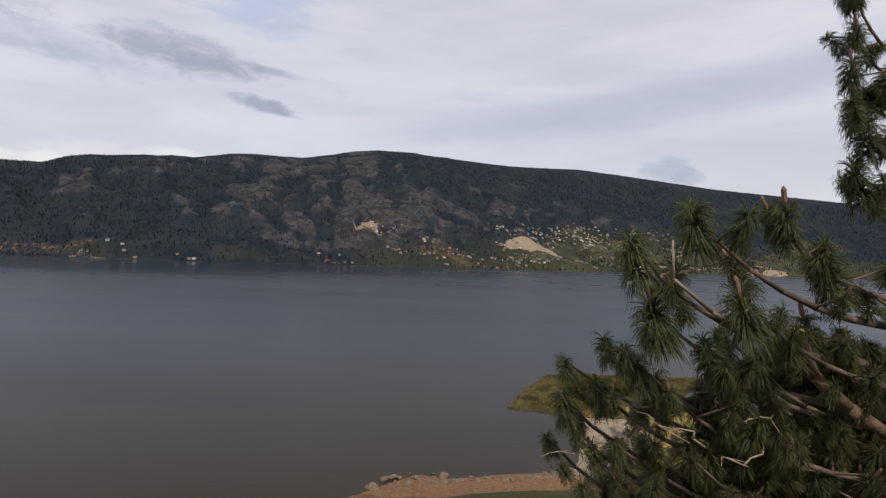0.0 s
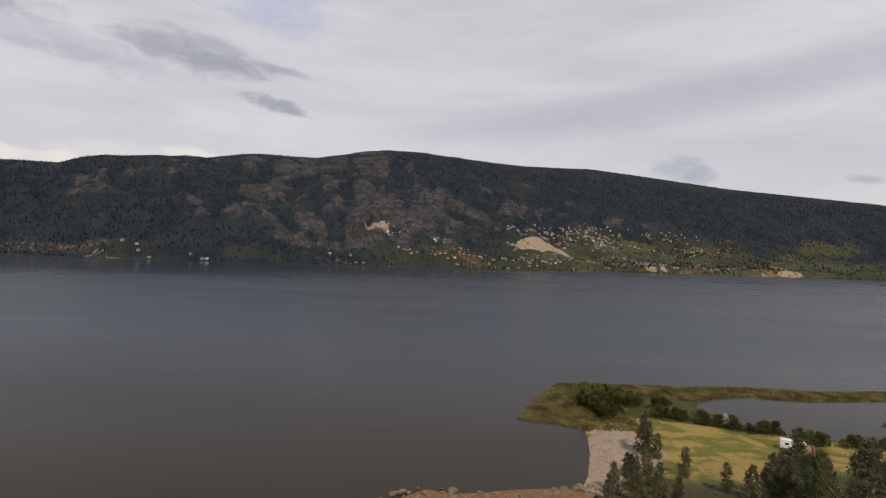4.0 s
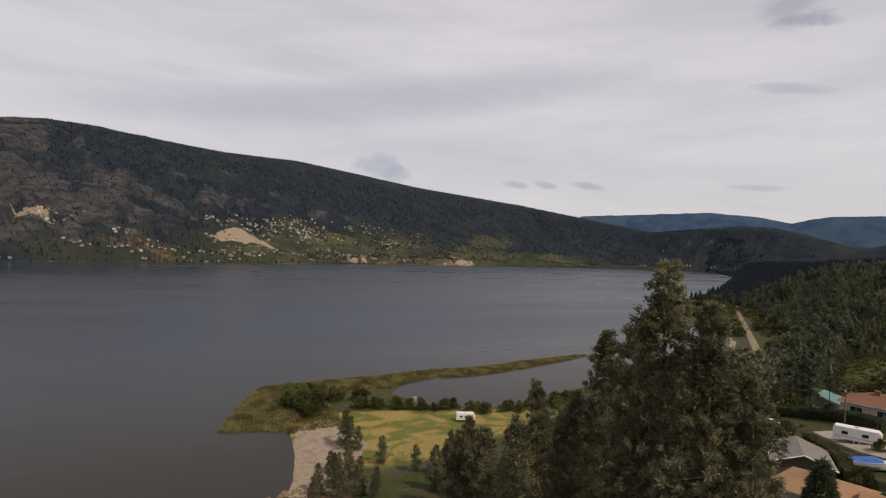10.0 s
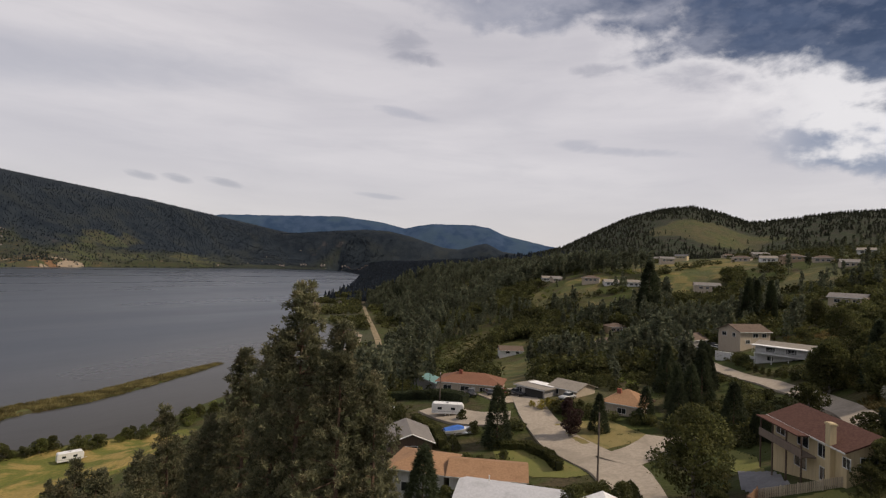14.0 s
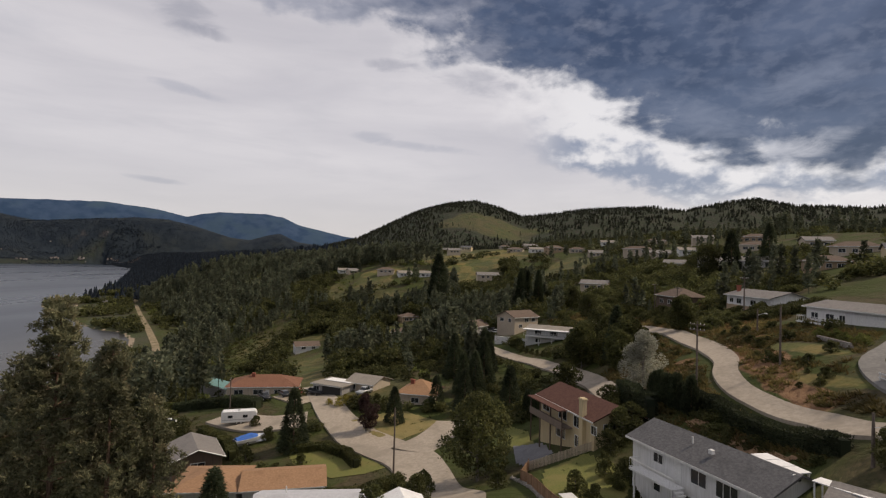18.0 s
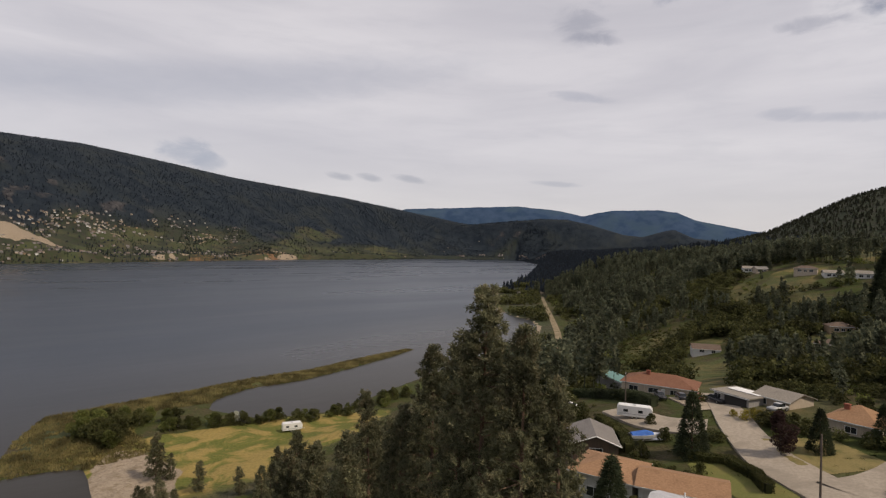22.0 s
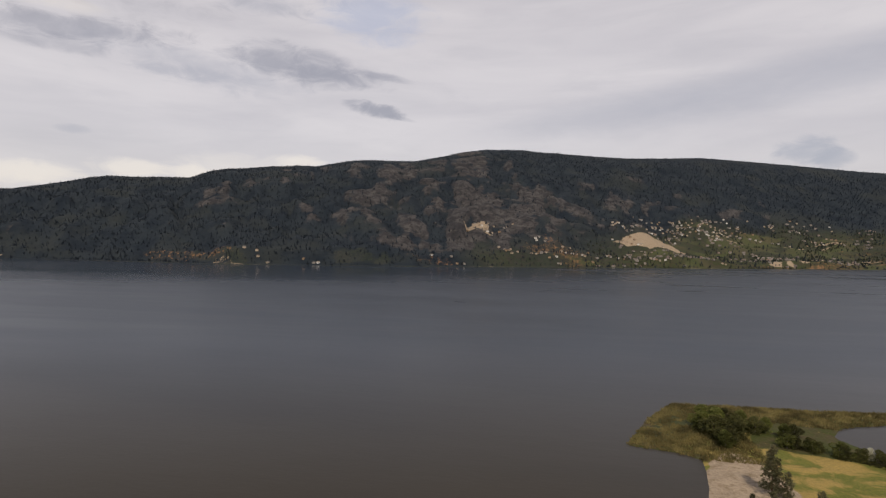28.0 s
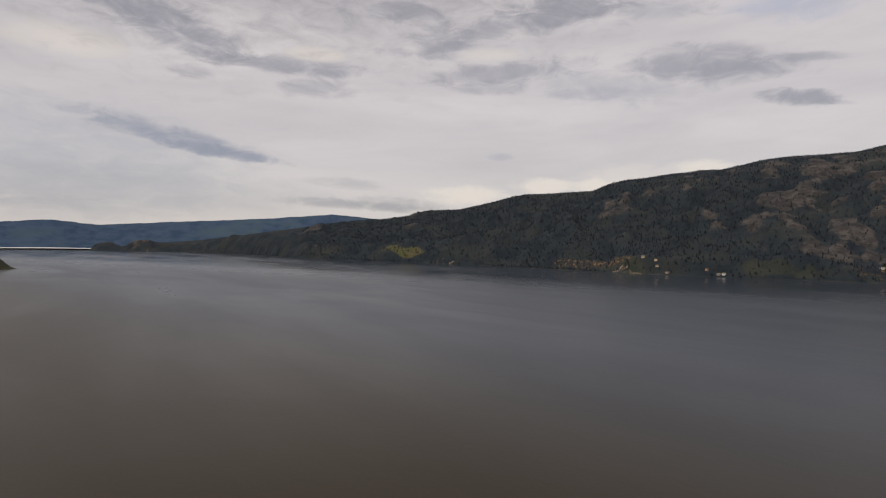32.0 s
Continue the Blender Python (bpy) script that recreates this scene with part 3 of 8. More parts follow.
def open_belt(x, y, u, a):
    """How far up the mountain the gardens and benches reach: highest behind the settlement."""
    hi = 0.31 + 0.17 * smooth(-8, -13, a) * smooth(-28.5, -26.5, a) + 0.07 * smooth(-28, -30, a) + 0.09 * fbm(x, y, 200, 3, 33)
    return smooth(hi, hi - 0.12, u) * smooth(0, -9, a) * smooth(-47, -38, a)


def steps(parts):
    out = [parts[0][0]]
    for lo, hi, k in parts:
        while out[-1] < hi:
            out.append(out[-1] * k)
    return np.array(out)


def mesh_from(name, verts, faces, mat=None, smooth_faces=True):
    """A mesh from arrays: verts (n, 3) and quads or triangles (m, 4 or 3)."""
    me = bpy.data.meshes.new(name)
    nv, nf, k = len(verts), len(faces), faces.shape[1]
    me.vertices.add(nv), me.loops.add(nf * k), me.polygons.add(nf)
    me.vertices.foreach_set("co", np.asarray(verts, np.float32).ravel())
    me.loops.foreach_set("vertex_index", np.asarray(faces, np.int32).ravel())
    me.polygons.foreach_set("loop_start", np.arange(0, nf * k, k, dtype=np.int32))
    me.polygons.foreach_set("use_smooth", np.full(nf, smooth_faces))
    me.update(calc_edges=True)
    if mat:
        me.materials.append(mat)
    return me


def patch(x, y, cx, cy, rx, ry, turn=0.0, soft=0.35, seed=5, wob=0.35):
    """1 inside a rough oval patch of land cover."""
    c, s = math.cos(radians(turn)), math.sin(radians(turn))
    u, v = ((x - cx) * c + (y - cy) * s) / rx, (-(x - cx) * s + (y - cy) * c) / ry
    d = np.hypot(u, v) + wob * fbm(x, y, (rx + ry) / 3, 3, seed)
    return smooth(1 + soft / 2, 1 - soft / 2, d)


def green_strip(x, y):
    """The mown terraces below the row of houses on the bench."""
    return np.maximum.reduce([patch(x, y, 424, -8, 60, 22, -48, 0.5, 9, 0.4), patch(x, y, 366, -54, 45, 17, -20, 0.5, 9, 0.4), patch(x, y, 437, 142, 14, 9, 0, 0.5, 9, 0.4), patch(x, y, 394, 88, 18, 9, 0, 0.5, 9, 0.4), patch(x, y, 470, 40, 30, 12, 0, 0.5, 9, 0.4),
                              patch(x, y, 555, 138, 26, 14, 0, 0.5, 9, 0.4), patch(x, y, 760, 236, 40, 22, 0, 0.5, 9, 0.4)])


def build_ground():
    az = np.radians(np.r_[np.arange(-132, 98, 0.34), np.arange(98, 228, 2.6)])
    rad = steps([(0.02, 3, 2.6), (3, 60, 1.05), (60, 480, 1.0125), (480, 1250, 1.03), (1250, 3700, 1.0072), (3700, 4930, 1.012)])
    A, R = np.meshgrid(az, rad)
    x, y = -np.sin(A) * R, np.cos(A) * R
    z = height(x, y)
    na, nr = len(az), len(rad)
    i, j = np.meshgrid(np.arange(na), np.arange(nr - 1))
    i2 = (i + 1) % na
    faces = np.stack([j * na + i, j * na + i2, (j + 1) * na + i2, (j + 1) * na + i], -1).reshape(-1, 4)[:, ::-1]
    verts = np.stack([x, y, z], -1).reshape(-1, 3)
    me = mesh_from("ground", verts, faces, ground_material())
    X, Y, Z = verts.T
    r, a = np.hypot(X, Y), np.degrees(np.arctan2(-X, Y))
    we, ea = signed(WEST + SOUTH, X, Y), signed(EAST, X, Y)
    dome, u, bare = mountain(X, Y)
    rock = np.where(ea > 0, bare, 0)
    low = open_belt(X, Y, u, a) * (ea > 0)
    bench = smooth(0.1, 0.5, np.sin(75 * u + 7 * fbm(X, Y, 230, 3, 35)))          # terraces, strip by strip
    grass = np.where(ea > 0, (0.26 + 0.9 * fbm(X, Y, 150, 4, 71) + 0.30 * bench) * low, 0)
    for cx, cy, rx, ry, t in ((587, 2177, 70, 40, 25), (723, 2252, 120, 45, 25), (966, 2338, 130, 30, 25), (1099, 2422, 90, 26, 25), (1720, 2657, 280, 80, 15), (1680, 2474, 160, 50, 10), (300, 1890, 90, 30, 25),
                              (78, 1703, 60, 16, 22), (500, 1985, 120, 22, 25), (860, 2230, 140, 18, 25), (-556, 1409, 80, 26, 15), (-475, 1428, 60, 18, 12), (-890, 1300, 110, 26, -5), (2300, 2560, 240, 40, 0)):
        grass = np.maximum(grass, (0.55 if cx > 0 else 0.46) * patch(X, Y, cx, cy, rx, ry, t, 0.9, 9, 0.7))
    sand = np.where(ea > 0, smooth(14, 4, ea) * smooth(0.0, 0.3, fbm(X, Y, 120, 3, 81)) * 0.5, 0)
    rock = rock * (1 - 0.8 * low)
    sand = np.maximum(sand, 0.9 * patch(X, Y, 305, 1992, 120, 50, 16, 0.5, 5, 0.45))                      # gravel pit
    sand = np.maximum(sand, 0.62 * patch(X, Y, -252, 1752, 50, 30, 0, 0.9, 6, 1.0))
    sand = np.maximum(sand, 0.95 * patch(X, Y, 1322, 2240, 55, 20, 20, 0.6, 5, 0.6))           # pale bluffs over the water
    sand = np.maximum(sand, 0.75 * patch(X, Y, 980, 2163, 75, 16, 25, 0.8, 6, 0.8))
    sand = np.maximum(sand, 0.75 * patch(X, Y, 695, 2003, 28, 12, 22, 0.8, 6, 0.8))
    sand = np.maximum(sand, 0.5 * patch(X, Y, -860, 1285, 60, 8, -8, 0.8, 6, 0.8))
    for cx, cy in ((700, 2006), (745, 2022), (800, 2060), (905, 2120), (945, 2150), (1205, 2190), (1290, 2225), (1375, 2262)):
        sand = np.maximum(sand, 0.8 * patch(X, Y, cx, cy, 26, 12, 22, 0.9, 6, 0.9))
    sand = np.maximum(sand, 0.7 * patch(X, Y, 900, 2330, 130, 5, 25, 0.6, 6, 0.5))
    sand = np.maximum(sand, 0.85 * patch(X, Y, 1030, 2425, 120, 7, 25, 0.6, 6, 0.5))
    sand = np.maximum(sand, 0.7 * patch(X, Y, 640, 2240, 60, 6, 22, 0.6, 6, 0.5))
    for cx, cy, rx, ry, t, v in ((-1576, 1250, 100, 9, 8, 0.42), (891, 2176, 40, 9, 20, 0.8), (1079, 2237, 60, 11, 18, 0.8), (1314, 2298, 50, 12, 15, 0.8)):
        sand = np.maximum(sand, v * patch(X, Y, cx, cy, rx, ry, t, 0.8, 6, 0.8))
    grass = np.maximum(grass, 0.8 * patch(X, Y, -1830, 1235, 130, 28, 8, 0.6, 9, 0.4))
    # the near side: the meadow by the bay, lawns, dry banks
    grass = np.maximum(grass, patch(X, Y, 84, 162, 46, 24, -8, 0.4) * 1.0)
    grass = np.maximum(grass, patch(X, Y, 64, 150, 16, 26, 10, 0.4))
    spit = smooth(0.5, 3, we) * smooth(225, 236, Y) * smooth(30, 60, X) * smooth(262, 230, X)
    grass = np.maximum(grass, spit * 0.62)
    grass = np.maximum(grass, smooth(1, 4, we) * patch(X, Y, 44, 208, 24, 32, 0, 0.3) * 0.55)
    sand = np.maximum(sand, patch(X, Y, 48.5, 160, 11, 21, -8, 0.4))
    sand = np.maximum(sand, 0.42 * patch(X, Y, 8, 127, 34, 4, 8, 0.8, 6, 0.8))
    sand = np.maximum(sand, 0.75 * patch(X, Y, 38, 138, 7, 13, 0, 0.7, 6, 0.5))
    for cx, cy, rx, ry in ((410, 80, 40, 16), (330, 30, 40, 9), (430, 20, 100, 14), (560, 60, 80, 30), (455, -10, 60, 14)):
        grass = np.maximum(grass, 0.8 * patch(X, Y, cx, cy, rx, ry, 0, 0.5, 9))
    open_hill = patch(X, Y, 1120, 0, 70, 100, 0, 0.8, 4, 0.7)
    grass = np.maximum(grass, 0.9 * open_hill)
    grass = np.maximum(grass, np.where((r > 1000) & (r < 1600) & (a < -92) & (a > -132), 0.14 + 0.7 * fbm(X, Y, 120, 3, 44), 0))
    grass = np.maximum(grass, 0.8 * patch(X, Y, 215, 62, 62, 34, 18, 0.7, 9, 0.5))        # the open gully
    grass = np.maximum(grass, 0.75 * patch(X, Y, 470, 330, 190, 26, 39, 0.6, 9, 0.4))     # gardens by the shore
    sand = np.maximum(sand, np.where((X > 300) & (X < 700) & (Y > 150), 0.7 * smooth(7, 2, we) * (we > 0), 0))
    dry = np.maximum(patch(X, Y, 84, 160, 60, 40, -8, 0.4), 0.04 * (ea > 0) * smooth(-0.1, 0.3, fbm(X, Y, 170, 3, 77)))
    dry = np.maximum(np.maximum(dry, spit * 0.5), 0.12 * open_hill)
    low_green = patch(X, Y, 305, 92, 175, 52, 25, 0.6, 9, 0.5)                             # the hollow below the bench
    grass = np.maximum(grass, low_green * (0.55 + 0.5 * fbm(X, Y, 30, 3, 46)))
    dry = np.maximum(dry, 0.28 * low_green)
    for cx, cy, rx, ry in ((410, 80, 44, 18), (430, 20, 110, 18), (455, -12, 70, 16), (560, 60, 85, 32), (554, 180, 60, 22), (436, 150, 40, 16)):
        p = patch(X, Y, cx, cy, rx, ry, 0, 0.5, 9)
        grass, dry = np.maximum(grass, 0.85 * p), np.maximum(dry, p * (0.22 + 0.35 * smooth(-0.1, 0.3, fbm(X, Y, 25, 3, 47))))
    p = green_strip(X, Y)
    bank_earth = 0.75 * patch(X, Y, 8, 121, 40, 9, 10, 0.8, 6, 0.5)
    grass, dry = np.maximum(grass, 0.95 * p), np.maximum(dry, 0.5 * p * (0.35 + 0.5 * smooth(-0.2, 0.3, fbm(X, Y, 16, 3, 47))))
    earth = bank_earth
    for cx, cy, rx, ry, t in ((93.5, -30, 8, 3.0, -45), (88, -41.5, 13, 3.4, -8), (71, -38.6, 9, 2.2, -8), (98, -45, 7, 3.0, -8), (170, -45, 30, 3, 0)):
        earth = np.maximum(earth, patch(X, Y, cx, cy, rx, ry, t, 0.8, 12, 0.5))
    for cx, cy, rx, ry, t in ((112, 20, 9, 5, 40), (300, 88, 18, 9, 0), (110, 13, 9, 5, 20)):
        p = patch(X, Y, cx, cy, rx, ry, t, 0.9, 13, 0.5)
        grass, dry = np.maximum(grass, 0.62 * p), np.maximum(dry, 0.42 * p)
    brown = smooth(-0.25, 0.4, fbm(X, Y, 190, 4, 87)) * smooth(14, 2, a) * np.maximum(smooth(0.26, 0.12, u), 0.8 * low * (1 - bench)) + 0.35 * patch(X, Y, 290, 1990, 60, 40, 14, 0.8, 6, 0.9) + smooth(70, 30, ea) * smooth(-12, -18, a) * smooth(-0.45, 0.1, fbm(X, Y, 60, 3, 88)) + 0.8 * patch(X, Y, -342, 1486, 80, 24, 15, 0.6) + 0.9 * patch(X, Y, -985, 1312, 160, 20, -3, 0.6) + 0.7 * patch(X, Y, -2210, 1110, 120, 30, 25, 0.8)
    earth = np.maximum(earth, np.where(ea > 0, 0.42 * brown * smooth(-40, -30, a), 0) * (1 - 0.7 * smooth(0.5, 0.9, grass)) * (1 - smooth(0.3, 0.6, sand)))
    p = np.maximum(patch(X, Y, 86, -46.8, 9, 2.2, 12, 0.7, 9, 0.5), patch(X, Y, 69, -42, 9, 1.6, 12, 0.7, 9, 0.5))     # mown grass above the road
    grass, dry, earth = np.maximum(grass, 0.9 * p), np.maximum(dry, 0.5 * p), earth * (1 - 0.8 * p)
    # forest cover and distance choose how much haze-blue floor colour the ground takes
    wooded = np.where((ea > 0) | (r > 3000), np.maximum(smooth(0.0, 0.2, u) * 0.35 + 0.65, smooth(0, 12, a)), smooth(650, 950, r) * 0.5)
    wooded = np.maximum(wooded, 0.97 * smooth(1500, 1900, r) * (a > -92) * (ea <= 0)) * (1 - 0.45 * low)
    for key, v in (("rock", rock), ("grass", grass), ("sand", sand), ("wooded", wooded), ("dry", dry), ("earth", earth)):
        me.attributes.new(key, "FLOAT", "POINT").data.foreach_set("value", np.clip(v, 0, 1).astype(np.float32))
    ob = new("ground", me)
    tagged(ob, "wooded hills, rocky mountain and grassy lake shore", "ground", kind="structure")


build_ground()

def build_backdrop():
    """The farthest hills beyond both ends of the lake, with blue distance haze painted into their colour."""
    # base colours carry the blue of the air in between
    m = surface("haze_tinted_hills", [(0.032, 0.058, 0.108), (0.050, 0.080, 0.138), (0.056, 0.09, 0.125)], 0.012, 1.0, 0, spec=0.0, space="World", big=0.3)
    for name, far, foot, rows, rough in BACKDROP:
        lo, hi = min(a for a, _ in rows), max(a for a, _ in rows)
        az, u = np.meshgrid(np.arange(lo, hi, 0.2), np.linspace(0, 1.25, 26))
        r = foot + (far - foot) * u
        x, y = -np.sin(np.radians(az)) * r, np.cos(np.radians(az)) * r
        top = EYE + np.tan(np.radians(table(rows, az))) * far
        z = top * np.where(u < 1, smooth(-0.2, 1, u), 1 - 0.9 * smooth(1, 1.25, u)) + fbm(x, y, 240, 5, 21) * 30 * u * np.clip(1 - u, 0, 1) + fbm(x, y, 60, 3, 5) * 5 * np.clip(u, 0, 1)
        ny, nx = az.shape
        j, i = np.meshgrid(np.arange(ny - 1), np.arange(nx - 1), indexing="ij")
        faces = np.stack([j * nx + i, (j + 1) * nx + i, (j + 1) * nx + i + 1, j * nx + i + 1], -1).reshape(-1, 4)
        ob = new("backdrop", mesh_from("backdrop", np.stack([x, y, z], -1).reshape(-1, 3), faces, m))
        tagged(ob, "distant forested hills, blue haze painted into their colour", "hills", kind="structure")


build_backdrop()

bm = bmesh.new()
bmesh.ops.create_circle(bm, cap_ends=True, cap_tris=True, segments=96, radius=4930)
me = bpy.data.meshes.new("water")
bm.to_mesh(me), bm.free()
me.materials.append(water_material())
tagged(new("water", me), "wide slate-grey lake with a faint ripple, brownish in the shallows", "lake", kind="structure")

# ---- tools for things and parts ----
def thing(name, x, y, z=None, turn=0.0, label="", category="", group="", kind="", tilt=(0, 0)):
    ob = new(name)
    ob.empty_display_size = 0.2
    ob.matrix_world = pose(x, y, hz(x, y) if z is None else z, tilt[0], tilt[1], turn)
    return tagged(ob, label, category, group, kind)


def hang(name, me, parent, label="", place=None):
    """Links a mesh as one part under a thing or a part."""
    ob = new(name, me)
    ob.parent = parent
    if place is not None:
        ob.matrix_basis = place
    if label:
        ob["label"] = label
    return ob


def part(name, bm, material, parent, label="", flat=True):
    me = bpy.data.meshes.new(name)
    bm.to_mesh(me)
    bm.free()
    if not flat:
        me.polygons.foreach_set("use_smooth", [True] * len(me.polygons))
    me.materials.append(material)
    return hang(name, me, parent, label)


def box(bm, x0, y0, z0, x1, y1, z1, bevel=0.0):
    m = Matrix.LocRotScale(((x0 + x1) / 2, (y0 + y1) / 2, (z0 + z1) / 2), None, (abs(x1 - x0), abs(y1 - y0), abs(z1 - z0)))
    r = bmesh.ops.create_cube(bm, size=1, matrix=m)
    if bevel:
        bmesh.ops.bevel(bm, geom=list({e for v in r["verts"] for e in v.link_edges}), offset=bevel, segments=1, affect="EDGES")
    return bm


def a_box(*dims, bevel=0.0):
    return box(bmesh.new(), *dims, bevel=bevel)


def tube(bm, a, b, ra, rb, sides=8):
    a, b = Vector(a), Vector(b)
    d = b - a
    m = Matrix.Translation((a + b) / 2) @ d.to_track_quat("Z", "Y").to_matrix().to_4x4()
    bmesh.ops.create_cone(bm, cap_ends=True, segments=sides, radius1=ra, radius2=rb, depth=d.length, matrix=m)
    return bm


def prism(bm, pts, z0, z1):
    """A solid of the outline pts between two heights."""
    lo = [bm.verts.new((x, y, z0)) for x, y in pts]
    hi = [bm.verts.new((x, y, z1)) for x, y in pts]
    n = len(pts)
    bm.faces.new(lo[::-1]), bm.faces.new(hi)
    for i in range(n):
        bm.faces.new((lo[i], lo[(i + 1) % n], hi[(i + 1) % n], hi[i]))
    return bm


def foliage(name, dark, light, warm=None, rough=0.75):
    """Leaves or needles: tint by clump, by tree and by grain."""
    if name in MATS:
        return MATS[name]
    m = bpy.data.materials.new(name)
    m.use_nodes = True
    k = Nodes(m.node_tree)
    geo = k.n("ShaderNodeNewGeometry")
    info = k.n("ShaderNodeObjectInfo").outputs["Random"]
    grain = k.noise(geo.outputs["Position"], 0.55, 4, 0.6)
    c = k.mix(geo.outputs["Random Per Island"], dark, light)
    c = k.mix(k.math("MULTIPLY", k.ramp(grain, 0.5, 0.72), 0.6), c, warm or light)
    tree = k.noise(geo.outputs["Position"], 0.13, 2, 0.5)          # from tree to tree
    h = k.t.nodes.new("ShaderNodeHueSaturation")
    k.put(h.inputs["Value"], k.math("ADD", k.math("MULTIPLY", info, 0.4), k.ramp(tree, 0.3, 0.7, 0.42, 1.22))), k.put(h.inputs["Color"], c)
    b = k.n("ShaderNodeBsdfPrincipled", Base_Color=h.outputs[0], Roughness=rough)
    b.inputs["Specular IOR Level"].default_value = 0.25
    glow = k.t.nodes.new("ShaderNodeBsdfTranslucent")      # light that comes through leaves and needles
    k.put(glow.inputs[0], h.outputs[0])
    both = k.t.nodes.new("ShaderNodeMixShader")
    both.inputs[0].default_value = 0.4
    k.t.links.new(b.outputs[0], both.inputs[1]), k.t.links.new(glow.outputs[0], both.inputs[2])
    k.t.links.new(both.outputs[0], k.n("ShaderNodeOutputMaterial").inputs[0])
    MATS[name] = m
    return m


PINE = foliage("pine_needles", (0.086, 0.092, 0.054), (0.195, 0.190, 0.104), (0.255, 0.200, 0.120))
# far needles: dark green with blue distance haze mixed into the colour
HAZY_PINE = foliage("hazy_pine_needles", (0.015, 0.024, 0.038), (0.033, 0.047, 0.067), (0.038, 0.048, 0.059))
FIR = foliage("fir_needles", (0.026, 0.036, 0.020), (0.060, 0.072, 0.035), (0.07, 0.076, 0.036))
LEAF = foliage("green_leaves", (0.042, 0.050, 0.020), (0.108, 0.110, 0.036), (0.14, 0.128, 0.045))
BRIGHT_LEAF = foliage("fresh_leaves", (0.075, 0.095, 0.024), (0.15, 0.162, 0.045), (0.18, 0.175, 0.055))
SILVER_LEAF = foliage("silver_leaves", (0.30, 0.31, 0.24), (0.56, 0.55, 0.45), (0.48, 0.46, 0.36))
PURPLE_LEAF = foliage("purple_leaves", (0.026, 0.016, 0.015), (0.055, 0.032, 0.028), (0.055, 0.034, 0.03))
REED = foliage("reeds", (0.16, 0.14, 0.058), (0.27, 0.225, 0.095), (0.16, 0.155, 0.055))
YELLOW_LEAF = foliage("yellow_leaves", (0.19, 0.16, 0.025), (0.30, 0.26, 0.05), (0.26, 0.25, 0.05))
BARK = surface("pine_bark", [(0.10, 0.065, 0.045), (0.19, 0.12, 0.08), (0.06, 0.045, 0.04)], 6, 0.95, 0.8)
GREY_BARK = surface("grey_bark", [(0.13, 0.115, 0.10), (0.21, 0.19, 0.165)], 8, 0.95, 0.6)
rng = np.random.default_rng(7)


def soup(center, dirs, size, width, rg):
    """Triangles that spring from center along dirs: needles, sprays or leaves."""
    n = len(dirs)
    side = np.cross(dirs, rg.normal(size=(n, 3)))
    side /= np.linalg.norm(side, axis=1, keepdims=True) + 1e-9
    root = center + dirs * (size * rg.uniform(0.0, 0.25, (n, 1)))
    tip = center + dirs * (size * rg.uniform(0.75, 1.15, (n, 1)))
    return np.stack([root - side * width, root + side * width, tip], 1)


def tris_mesh(name, tri, mat):
    tri = np.asarray(tri, np.float32).reshape(-1, 3, 3)
    return mesh_from(name, tri.reshape(-1, 3), np.arange(len(tri) * 3).reshape(-1, 3), mat, False)


def unit(v):
    return v / (np.linalg.norm(v, axis=-1, keepdims=True) + 1e-9)


def pine_meshes(h, seed, bare=0.22, spread=0.17, whorls=26, per=6, sprays=26, size=0.62, mat=None, pointed=0.75):
    """A pine of height h: its trunk, its limbs and its crown of needle sprays."""
    rg = np.random.default_rng(seed)
    trunk, limbs, tri = bmesh.new(), bmesh.new(), []
    lean = rg.normal(0, 0.012, 2) * h
    at = lambda z: np.array([lean[0] * (z / h) ** 2, lean[1] * (z / h) ** 2, z])
    r0 = 0.012 * h + 0.06
    for k in range(6):
        a, b = h * k / 6, h * (k + 1) / 6
        tube(trunk, at(a) - (np.array([0, 0, 0.5]) if k == 0 else 0), at(b), r0 * (1 - k / 6.3), r0 * (1 - (k + 1) / 6.3), 8)
    for w in range(whorls):
        u = (w + rg.uniform(-0.3, 0.3)) / whorls
        z = h * (bare + (1 - bare) * np.clip(u, 0, 0.985))
        reach = h * spread * ((1 - u) ** pointed * 0.92 + 0.10) * (0.55 + 0.45 * min(1, u * 4 + 0.25))
        for b in range(per):
            a = rg.uniform(0, 2 * math.pi)
            ln = reach * rg.uniform(0.5, 1.15)
            rise = rg.uniform(-0.1, 0.45)
            d = unit(np.array([math.cos(a), math.sin(a), rise]))
            p0 = at(z)
            end = p0 + d * ln
            if w % 2 == 0 and b < 4:
                tube(limbs, p0, p0 + d * ln * 0.85, 0.018 * ln + 0.02, 0.012, 4)
            for f in ((0.55, 0.95) if ln > 1.2 else (0.8,)):
                c = p0 + d * ln * f + rg.normal(0, 0.12 * ln, 3) * np.array([1, 1, 0.6])
                n = int(sprays * rg.uniform(0.7, 1.3))
                dirs = unit(rg.normal(size=(n, 3)) + np.array([0, 0, 0.45]) + d * 0.5)
                tri.append(soup(c + rg.normal(0, size * 0.35, (n, 3)), dirs, size * rg.uniform(0.7, 1.2), size * 0.17, rg))
    tm, lm = bpy.data.meshes.new("trunk"), bpy.data.meshes.new("limb")
    trunk.to_mesh(tm), limbs.to_mesh(lm), trunk.free(), limbs.free()
    tm.materials.append(BARK), lm.materials.append(BARK)
    return tm, lm, tris_mesh("crown", np.concatenate(tri), mat or PINE)


